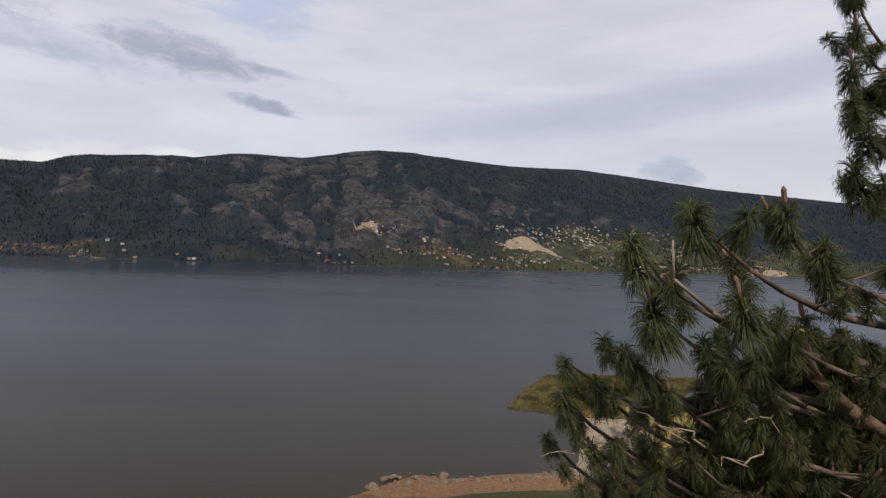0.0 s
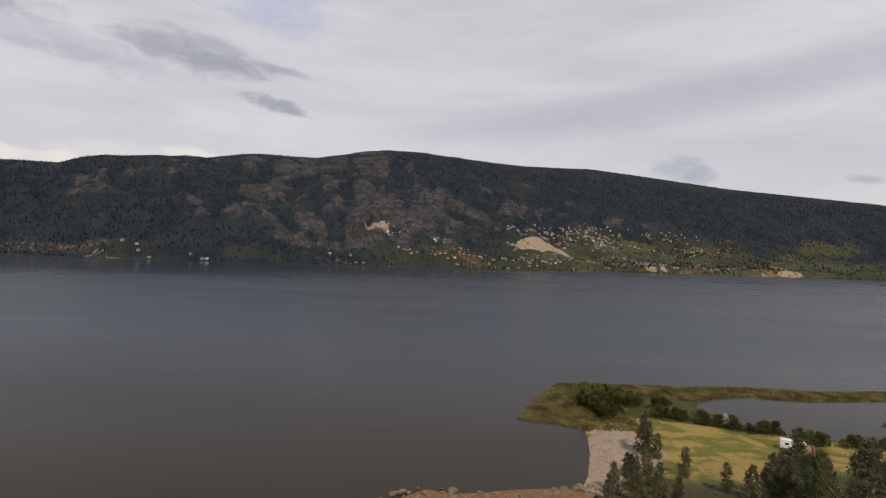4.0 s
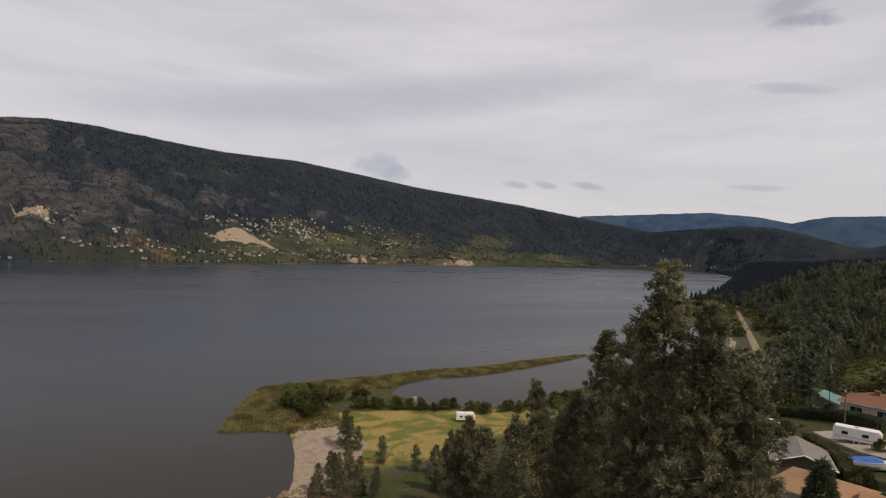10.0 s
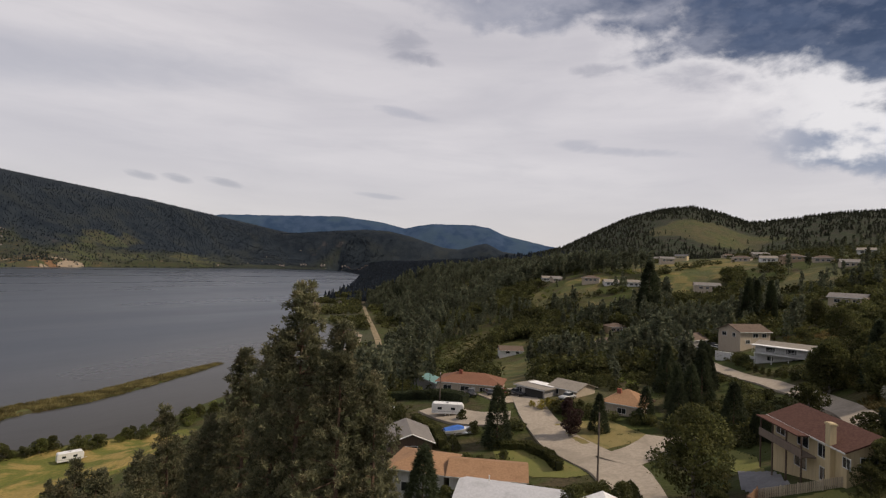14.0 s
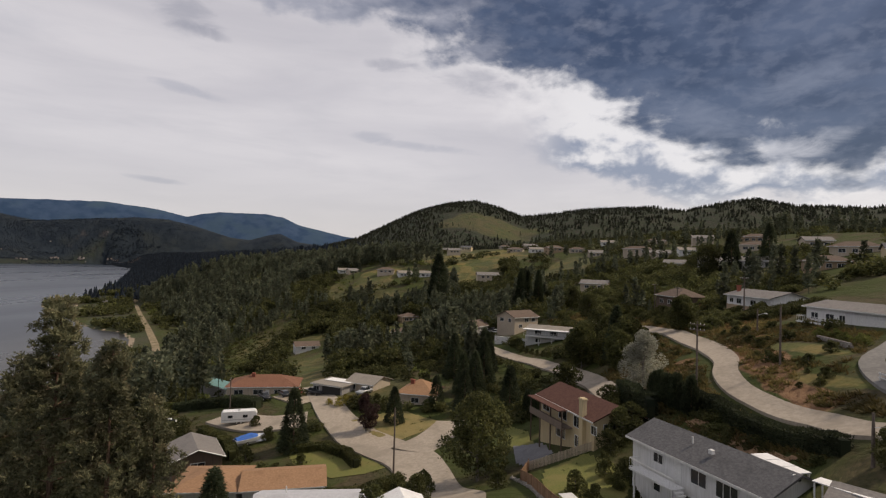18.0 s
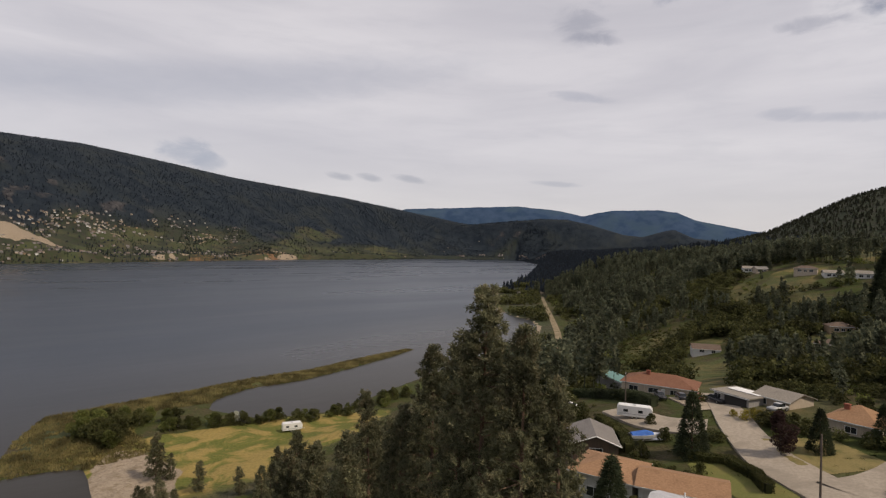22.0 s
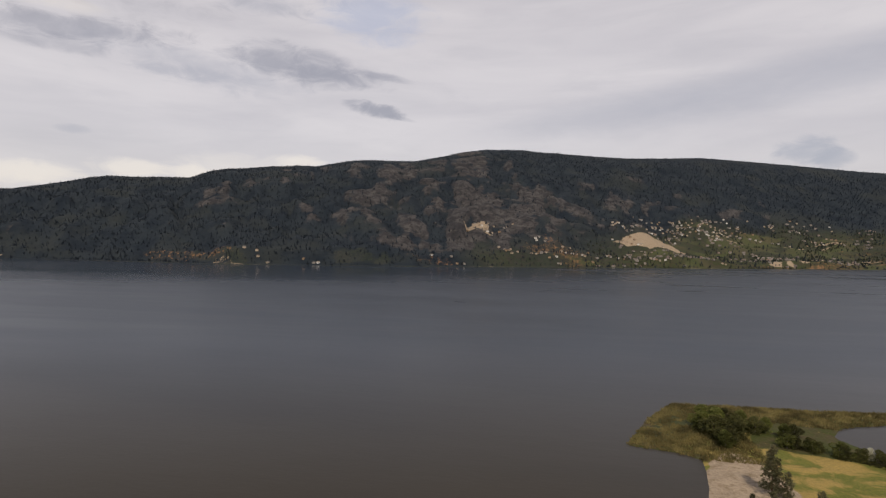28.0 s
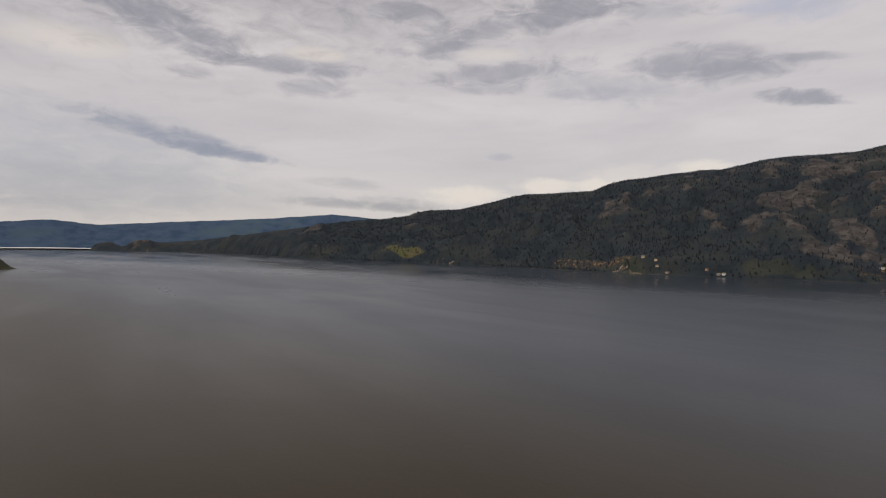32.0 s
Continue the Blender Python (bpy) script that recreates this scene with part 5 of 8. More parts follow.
def ponderosa(rg, clumps=64):
    """The unit shape of a pine of middle distance: stem and loose clumps of needles."""
    tri = [[[-0.012, 0, 0], [0.012, 0, 0], [0, 0, 0.9]], [[0, -0.012, 0], [0, 0.012, 0], [0, 0, 0.9]]]
    low = rg.uniform(0.15, 0.4)
    for _ in range(clumps):
        u = rg.uniform(0, 1)
        z = low + (0.97 - low) * u
        r = (0.125 * (1 - u) ** 0.75 + 0.015) * rg.uniform(0.2, 1.1) * (0.6 + 0.4 * min(1, 3 * u + 0.3))
        a = rg.uniform(0, 2 * math.pi)
        c = np.array([math.cos(a) * r, math.sin(a) * r, z])
        d = unit(rg.normal(size=(4, 3)) + [0, 0, 0.5])
        tri += list(soup(c + rg.normal(0, 0.012, (4, 3)), d, 0.085, 0.032, rg))
    return np.array(tri)


PONDEROSA = [ponderosa(rg) for _ in range(7)]
TINY_SHAPES = [tier_tree(rg, 2, 4) for _ in range(4)]
BALLS = [leaf_ball(rg, 60) for _ in range(4)]
FINE_BALLS = [leaf_ball(rg, 170, 0.15, 0.06) for _ in range(5)]

def sampled(n, x0, x1, y0, y1, keep, seed):
    rg = np.random.default_rng(seed)
    x, y = rg.uniform(x0, x1, n), rg.uniform(y0, y1, n)
    k = keep(x, y)
    return x[k], y[k]


def west_of(x, y):
    return signed(WEST + SOUTH, x, y)


# the hollow below the bench is half open, with gardens and scrub
def hollow(x, y):
    return patch(x, y, 305, 92, 175, 52, 25, 0.6, 9, 0.5)


# the wooded bank between the rail trail and the bench
def bank(x, y):
    w = west_of(x, y)
    top = 125 + 0.16 * np.maximum(0, x - 300) + 60 * fbm(x, y, 90, 3, 14)
    return (w > 40 + 50 * smooth(420, 600, x)) & (w < top + 70) & clear(x, y) & (fbm(x, y, 60, 3, 15) > -0.55 + np.maximum(0.85 * patch(x, y, 215, 62, 66, 38, 18, 0.7, 9, 0.5), 0.80 * hollow(x, y))) & (x > 150)


x, y = sampled(10500, 150, 720, 0, 560, bank, 5)
wood("wooded_bank", x, y, np.random.default_rng(6).uniform(9, 20, len(x)) * (1 - 0.35 * hollow(x, y)), PONDEROSA, BANK_PINE, "dark ponderosa pine wood on the bank above the lake")
x, y = sampled(5200, 150, 640, 0, 480, lambda x, y: bank(x, y) | ((west_of(x, y) > 60) & clear(x, y, 4) & (west_of(x, y) < 200) & (fbm(x, y, 40, 3, 16) > 0.1)), 55)
wood("bank_scrub", x, y, np.random.default_rng(56).uniform(1.2, 5.0, len(x)) * (1 - 0.35 * hollow(x, y)), BALLS, BRIGHT_LEAF, "light green leafy scrub under the pines of the bank", wide=1.15)
x, y = sampled(52000, 700, 3400, 0, 2500, lambda x, y: (west_of(x, y) > 8) & (west_of(x, y) < 330) & (fbm(x, y, 90, 3, 15) > -0.45), 7)
wood("far_bank_woods", x, y, np.random.default_rng(8).uniform(9, 19, len(x)), NEAR_SHAPES, HAZY_PINE, "dark pine wood along the far shore bank")
x, y = sampled(5200, 150, 440, -20, 160, lambda x, y: clear(x, y, 5) & ~tended(x, y) & (green_strip(x, y) < 0.4) & (west_of(x, y) > 60) & (fbm(x, y, 45, 3, 18) > -0.02), 8)
wood("mixed_wood", x, y, np.random.default_rng(9).uniform(3, 9, len(x)), FINE_BALLS, LEAF, "leafy scrub in the gully below the bench", wide=1.1)
x, y = sampled(1500, 140, 360, -30, 90, lambda x, y: clear(x, y, 6) & ~tended(x, y) & (fbm(x, y, 40, 3, 19) > 0.04), 18)
wood("gully_pines", x, y, np.random.default_rng(19).uniform(6, 14, len(x)), PONDEROSA, BANK_PINE, "dark pines in the gully among the houses")
x, y = sampled(16000, 130, 900, -230, 250, lambda x, y: clear(x, y, 4.5) & ~tended(x, y) & (green_strip(x, y) < 0.4) & (west_of(x, y) > 110) & (fbm(x, y, 55, 3, 28) > -0.08 + 0.2 * (y > 20) * (x < 300)), 28)
near = np.hypot(x, y) < 330
wood("garden_trees", x[near], y[near], np.random.default_rng(29).uniform(1.6, 6.5, near.sum()), FINE_BALLS, LEAF, "garden trees and hedges among the houses", wide=1.1)
wood("bench_trees", x[~near], y[~near], np.random.default_rng(30).uniform(1.2, 5.5, (~near).sum()), BALLS, LEAF, "garden trees, hedges and orchards on the bench", wide=1.1)
x, y = sampled(5200, 120, 1100, -260, 300, lambda x, y: clear(x, y, 5.5) & ~tended(x, y) & (green_strip(x, y) < 0.4) & (west_of(x, y) > 150) & (fbm(x, y, 80, 3, 38) > 0.13), 38)
wood("bench_pines", x, y, np.random.default_rng(39).uniform(5, 14, len(x)), PONDEROSA, BANK_PINE, "dark pines among the houses on the bench")
x, y = sampled(11000, 230, 1000, 130, 760, lambda x, y: (west_of(x, y) > 3) & (west_of(x, y) < 95) & clear(x, y, 7) & (fbm(x, y, 50, 3, 48) > 0.0), 48)
wood("shore_trees", x, y, np.random.default_rng(49).uniform(4, 11, len(x)), BALLS, LEAF, "leafy trees along the lake shore", wide=1.1)


# the hills in the south-west
def hills(x, y):
    r, a = np.hypot(x, y), np.degrees(np.arctan2(-x, y))
    open_slope = patch(x, y, 1120, 0, 66, 96, 0, 0.8, 4, 0.7) > 0.4 + 0.4 * fbm(x, y, 20, 2, 3)
    return (r > 640) & (r < 1560) & (west_of(x, y) > 120) & (fbm(x, y, 150, 4, 58) + 0.8 * fbm(x, y, 42, 3, 59) + 0.30 * smooth(1150, 1380, r) + 0.9 * smooth(-96, -90, a) > 0.02) & ~open_slope & (a > -132)


x, y = sampled(52000, 200, 1600, -1150, 900, hills, 58)
wood("hill_woods", x, y, np.random.default_rng(59).uniform(2.5, 9.0, len(x)), FAR_SHAPES, HILL_PINE, "pine woods on the hills behind the bench", wide=1.4)


# the mountain across the lake
def slopes(x, y):
    a = np.degrees(np.arctan2(-x, y))
    dome, u, bare = mountain(x, y)
    ea = signed(EAST, x, y)
    low = open_belt(x, y, u, a)
    clump = smooth(0.0, 0.35, fbm(x, y, 110, 3, 72)) + smooth(45, 15, ea) * smooth(-0.1, 0.2, fbm(x, y, 160, 3, 73))
    dice = np.random.default_rng(len(x)).uniform(0, 1, len(x))
    keep = (1.0 - 0.80 * bare) * (1 - low) + low * np.clip(0.26 + 0.8 * clump, 0, 1)
    pit = patch(x, y, 305, 1992, 128, 58, 16, 0.5, 5, 0.45)
    return (ea > 5) & (u < 1.03) & (a > -60) & (a < 66) & (dice < keep * (1 - pit))


x, y = sampled(150000, -3200, 3400, 1000, 4400, slopes, 68)
x2, y2 = sampled(14000, 2300, 3600, 1500, 3400, lambda x, y: (np.hypot(x, y) > 3700) & (np.hypot(x, y) < 4250) & (west_of(x, y) + signed(EAST, x, y) > -900), 88)
x, y = np.r_[x, x2], np.r_[y, y2]
wood("mountain_woods", x, y, np.random.default_rng(69).uniform(3.2, 9.0, len(x)) * (1 - 0.45 * smooth(0.8, 0.95, mountain(x, y)[1])), TINY_SHAPES, HAZY_PINE, "scattered pine woods on the rocky mountainside", wide=1.35)


# low scrub, weeds and grass tufts on the near slopes
rg = np.random.default_rng(101)
TUFTS = [soup(np.zeros((26, 3)), unit(rg.normal(size=(26, 3)) * [1, 1, 0.5] + [0, 0, 0.9]), 1.0, 0.16, rg) for _ in range(5)]
SCRUB = foliage("scrub_weeds", (0.10, 0.090, 0.030), (0.21, 0.165, 0.065), (0.25, 0.125, 0.065))
def off_road(x, y, room=3.0):
    ok = np.ones(x.shape, bool)
    for key in ("upper_road", "lane", "lower_road"):
        for (ax, ay), (bx, by) in zip(LANES[key], LANES[key][1:]):
            u = np.clip(((x - ax) * (bx - ax) + (y - ay) * (by - ay)) / ((bx - ax) ** 2 + (by - ay) ** 2), 0, 1)
            ok &= np.hypot(x - ax - u * (bx - ax), y - ay - u * (by - ay)) > room
    for hx, hy, rx, ry in ((133, -64.5, 12, 7), (94.5, -63, 12, 7), (176, -60, 9, 7), (56, -22, 12, 8), (84, -14, 11, 8), (84, -47, 9, 3.2), (70, -42, 7, 2.0), (44, -32, 9, 7)):
        ok &= np.hypot((x - hx) / rx, (y - hy) / ry) > 1
    return ok


x, y = sampled(30000, 44, 215, -66, -24, lambda x, y: off_road(x, y, 2.6) & (fbm(x, y, 12, 3, 102) > -0.35), 103)
wood("slope_scrub", x, y, np.random.default_rng(104).uniform(0.2, 1.0, len(x)), TUFTS, SCRUB, "weeds, grass tufts and low scrub on the dry slope", "scrub", 1.2)
x, y = sampled(15000, 50, 330, -22, 150, lambda x, y: clear(x, y, 3.6) & (west_of(x, y) > 8) & (fbm(x, y, 18, 3, 105) > -0.2), 106)
wood("gully_scrub", x, y, np.random.default_rng(107).uniform(0.4, 1.6, len(x)) * np.where(tended(x, y), 0.45, 1.0), TUFTS, LEAF, "green undergrowth between the trees and gardens", "scrub", 1.2)
x, y = sampled(5000, 30, 165, 120, 262, lambda x, y: (west_of(x, y) > 1.0) & (fbm(x, y, 10, 3, 108) > -0.05), 109)
wood("meadow_tufts", x, y, np.random.default_rng(110).uniform(0.12, 0.5, len(x)), TUFTS, REED, "yellowing grass tufts on the lake meadow", "grass", 1.3)

x, y = sampled(5200, 62, 215, -66, -43, lambda x, y: off_road(x, y, 3.6) & (fbm(x, y, 16, 3, 112) > np.where(x < 112, 0.30, -0.02)), 113)
wood("slope_bushes", x, y, np.random.default_rng(114).uniform(0.8, 2.6, len(x)), FINE_BALLS, LEAF, "dark green bushes below the bungalows on the slope", "bushes", 1.2)
x, y = sampled(5200, 150, 340, -125, -46, lambda x, y: clear(x, y, 4.0) & (fbm(x, y, 24, 3, 121) > -0.10), 122)
wood("terrace_bushes", x, y, np.random.default_rng(123).uniform(0.8, 3.4, len(x)), FINE_BALLS, LEAF, "bushes and hedges on the terraces above the bungalows", "bushes", 1.25)
def between(x, y):
    """Unmown ground between the plots of the street."""
    ok = clear(x, y, 4.6) & tended(x, y) & (fbm(x, y, 15, 3, 131) > -0.12)
    for cx, cy, r in ((98, 27, 11), (95, -6, 8), (113, 18, 10), (124, 45, 9), (84, -8, 7), (72, -11, 9), (128, 62, 8), (165, 82, 8)):
        ok &= np.hypot(x - cx, y - cy) > r
    return ok


x, y = sampled(3600, 96, 205, -30, 100, between, 132)
wood("garden_shrubbery", x, y, np.random.default_rng(133).uniform(0.7, 3.4, len(x)), FINE_BALLS, LEAF, "dense dark shrubbery between the gardens", "bushes", 1.25)
x, y = sampled(420, 52, 86, -33, -26, lambda x, y: off_road(x, y, 3.4) & (fbm(x, y, 8, 3, 115) > -0.1), 116)
wood("verge_bushes", x, y, np.random.default_rng(117).uniform(0.5, 1.6, len(x)), FINE_BALLS, LEAF, "low shrubs on the bank below the upper road", "bushes", 1.2)

# ---- houses ----
def shingles(name, a, b, row=0.16):
    m = bpy.data.materials.new(name)
    m.use_nodes = True
    k = Nodes(m.node_tree)
    vec = k.n("ShaderNodeTexCoord").outputs["Object"]
    z = k.n("ShaderNodeSeparateXYZ", Vector=vec).outputs[2]
    rows = k.math("FRACT", k.math("MULTIPLY", z, 1 / (row * 0.45)))
    grain = k.noise(vec, 3.5, 6, 0.7)
    stain = k.noise(vec, 0.5, 4, 0.6)
    c = k.mix(k.ramp(grain, 0.3, 0.7), a, b)
    c = k.mix(k.math("MULTIPLY", k.ramp(stain, 0.5, 0.75), 0.35), c, tuple(v * 0.6 for v in a))
    bs = k.n("ShaderNodeBsdfPrincipled", Base_Color=c, Roughness=0.9)
    bs.inputs["Specular IOR Level"].default_value = 0.2
    bp = k.n("ShaderNodeBump", Strength=0.5, Height=k.math("ADD", rows, k.math("MULTIPLY", grain, 0.8)))
    bp.inputs["Distance"].default_value = 0.02
    k.t.links.new(bp.outputs[0], bs.inputs["Normal"])
    k.t.links.new(bs.outputs[0], k.n("ShaderNodeOutputMaterial").inputs[0])
    return m


def siding(name, a, b, row=0.2):
    """Painted boards, with dust and rain streaks."""
    m = bpy.data.materials.new(name)
    m.use_nodes = True
    k = Nodes(m.node_tree)
    vec = k.n("ShaderNodeTexCoord").outputs["Object"]
    z = k.n("ShaderNodeSeparateXYZ", Vector=vec).outputs[2]
    rows = k.math("FRACT", k.math("MULTIPLY", z, 1 / row))
    streak = k.noise(k.mapped(vec, scale=(3, 3, 0.35)), 1.5, 4, 0.6)
    c = k.mix(k.ramp(streak, 0.35, 0.7), a, b)
    bs = k.n("ShaderNodeBsdfPrincipled", Base_Color=c, Roughness=0.7)
    bp = k.n("ShaderNodeBump", Strength=0.5, Height=rows)
    bp.inputs["Distance"].default_value = 0.015
    k.t.links.new(bp.outputs[0], bs.inputs["Normal"])
    k.t.links.new(bs.outputs[0], k.n("ShaderNodeOutputMaterial").inputs[0])
    return m


ROOF = {"grey": shingles("grey_shingles", (0.075, 0.075, 0.08), (0.13, 0.13, 0.135)), "red": shingles("red_brown_shingles", (0.070, 0.034, 0.027), (0.118, 0.060, 0.046)),
        "tan": shingles("tan_shingles", (0.25, 0.145, 0.082), (0.34, 0.21, 0.125)), "pale": shingles("pale_grey_shingles", (0.20, 0.18, 0.155), (0.29, 0.265, 0.23)),
        "rust": shingles("rust_red_shingles", (0.155, 0.075, 0.048), (0.225, 0.115, 0.075)), "teal": shingles("teal_sheet_roof", (0.12, 0.24, 0.23), (0.18, 0.30, 0.29)), "metal": shingles("silver_roof", (0.42, 0.43, 0.46), (0.52, 0.53, 0.56)), "brown": shingles("brown_shingles", (0.10, 0.075, 0.06), (0.16, 0.12, 0.095)),
        "mid": shingles("mid_grey_shingles", (0.16, 0.15, 0.145), (0.23, 0.215, 0.20)), "white": shingles("white_roof", (0.68, 0.68, 0.68), (0.78, 0.78, 0.78))}
WALL = {"white": siding("white_siding", (0.66, 0.66, 0.66), (0.55, 0.55, 0.54)), "cream": siding("cream_stucco", (0.56, 0.46, 0.28), (0.48, 0.39, 0.24), 3.0),
        "tan": siding("tan_siding", (0.34, 0.25, 0.16), (0.28, 0.20, 0.13)), "beige": siding("beige_stucco", (0.46, 0.39, 0.31), (0.38, 0.32, 0.25), 3.0),
        "brown": siding("brown_siding", (0.12, 0.08, 0.055), (0.085, 0.06, 0.042)), "grey": siding("grey_siding", (0.30, 0.29, 0.28), (0.24, 0.23, 0.22)),
        "weathered": siding("weathered_timber", (0.20, 0.155, 0.125), (0.155, 0.12, 0.095)), "brick": surface("red_brick_wall", [(0.22, 0.07, 0.045), (0.30, 0.11, 0.07)], 9, 0.9, 0.4)}
TRIM = surface("white_trim", [(0.70, 0.70, 0.69), (0.60, 0.60, 0.59)], 5, 0.55, 0.05)
# near-black colour that stands for shade under the carport
SHADE_DARK = surface("shade_dark", [(0.02, 0.02, 0.022), (0.035, 0.033, 0.03)], 5, 0.8, 0.0)
GLASS = surface("window_glass", [(0.020, 0.024, 0.028), (0.03, 0.034, 0.038)], 1, 0.16, 0.0, spec=0.6)
CONCRETE = surface("concrete", [(0.36, 0.34, 0.31), (0.44, 0.42, 0.39), (0.29, 0.27, 0.25)], 2.5, 0.9, 0.2)
TIMBER = surface("fence_timber", [(0.20, 0.115, 0.065), (0.28, 0.17, 0.10), (0.15, 0.09, 0.055)], 4, 0.85, 0.3, random_tint=0.2)
STONE = surface("dry_stone", [(0.17, 0.155, 0.14), (0.27, 0.25, 0.225)], 3, 0.9, 0.5, random_tint=0.2)


def roof_mesh(kind, L, W, rise, over=0.55, thick=0.18):
    """A pitched roof as a slab with eaves; kind: gable, hip or flat."""
    bm = bmesh.new()
    a, b = L / 2 + over, W / 2 + over
    if kind == "flat":
        return box(bm, -a, -b, 0, a, b, thick + 0.08)
    inset = 0 if kind == "gable" else min(a * 0.95, b)
    def v(x, y, z): return bm.verts.new((x, y, z))
    drop = rise * over / (W / 2)
    up = [v(-a, -b, thick - drop), v(a, -b, thick - drop), v(a, b, thick - drop), v(-a, b, thick - drop), v(-a + inset, 0, rise + thick), v(a - inset, 0, rise + thick)]
    dn = [v(-a, -b, -drop), v(a, -b, -drop), v(a, b, -drop), v(-a, b, -drop), v(-a + inset, 0, rise - 0.02), v(a - inset, 0, rise - 0.02)]
    for s, flip in ((up, False), (dn, True)):
        fs = [(s[0], s[1], s[5], s[4]), (s[2], s[3], s[4], s[5])]
        if kind == "hip":
            fs += [(s[1], s[2], s[5]), (s[3], s[0], s[4])]
        for f in fs:
            bm.faces.new(f[::-1] if flip else f)
    for i, j in ((0, 1), (2, 3)):
        bm.faces.new((dn[i], dn[j], up[j], up[i]))
    if kind == "hip":
        for i, j in ((1, 2), (3, 0)):
            bm.faces.new((dn[i], dn[j], up[j], up[i]))
    else:
        bm.faces.new((dn[1], dn[5], up[5], up[1])), bm.faces.new((dn[5], dn[2], up[2], up[5]))
        bm.faces.new((dn[3], dn[4], up[4], up[3])), bm.faces.new((dn[4], dn[0], up[0], up[4]))
    return bm


def window(parent, face, at, z, w, h, L, W, mullions=1, name="window"):
    """A framed window proud of a wall. face: f, b (long walls), l, r (ends); at: along it."""
    p = {"f": pose(at, -W / 2, z, 0, 0, 0), "b": pose(at, W / 2, z, 0, 0, 180), "r": pose(L / 2, at, z, 0, 0, 90), "l": pose(-L / 2, at, z, 0, 0, -90)}[face]
    key = (round(w, 2), round(h, 2), mullions)
    if key not in WINDOW_MESH:
        bm = bmesh.new()
        t = 0.09
        ring = [[bm.verts.new((sx * (w / 2 + d), yy, h / 2 + sz * (h / 2 + d))) for sx, sz in ((-1, -1), (1, -1), (1, 1), (-1, 1))] for d, yy in ((t, 0.02), (t, -0.07), (0, -0.07), (0, 0.02))]
        for k in range(4):
            p0, p1 = ring[k], ring[(k + 1) % 4]
            for i in range(4):
                bm.faces.new((p0[i], p0[(i + 1) % 4], p1[(i + 1) % 4], p1[i]))
        bmesh.ops.recalc_face_normals(bm, faces=bm.faces[:])
        bar = a_box(-0.03, -0.05, 0, 0.03, 0.02, h)
        mm = bpy.data.meshes.new("mullion")
        bar.to_mesh(mm), bar.free()
        mm.materials.append(TRIM)
        fm, gm = bpy.data.meshes.new("window_frame"), bpy.data.meshes.new("pane")
        bm.to_mesh(fm), bm.free()
        g = a_box(-w / 2, -0.025, 0, w / 2, 0.02, h)
        g.to_mesh(gm), g.free()
        fm.materials.append(TRIM), gm.materials.append(GLASS)
        WINDOW_MESH[key] = fm, gm, mm
    fm, gm, mm = WINDOW_MESH[key]
    f = hang(name, fm, parent, "", p)
    hang("pane", gm, f)
    for i in range(1, mullions + 1):
        hang("mullion", mm, f, "", pose(-w / 2 + w * i / (mullions + 1), 0, 0))


WINDOW_MESH = {}


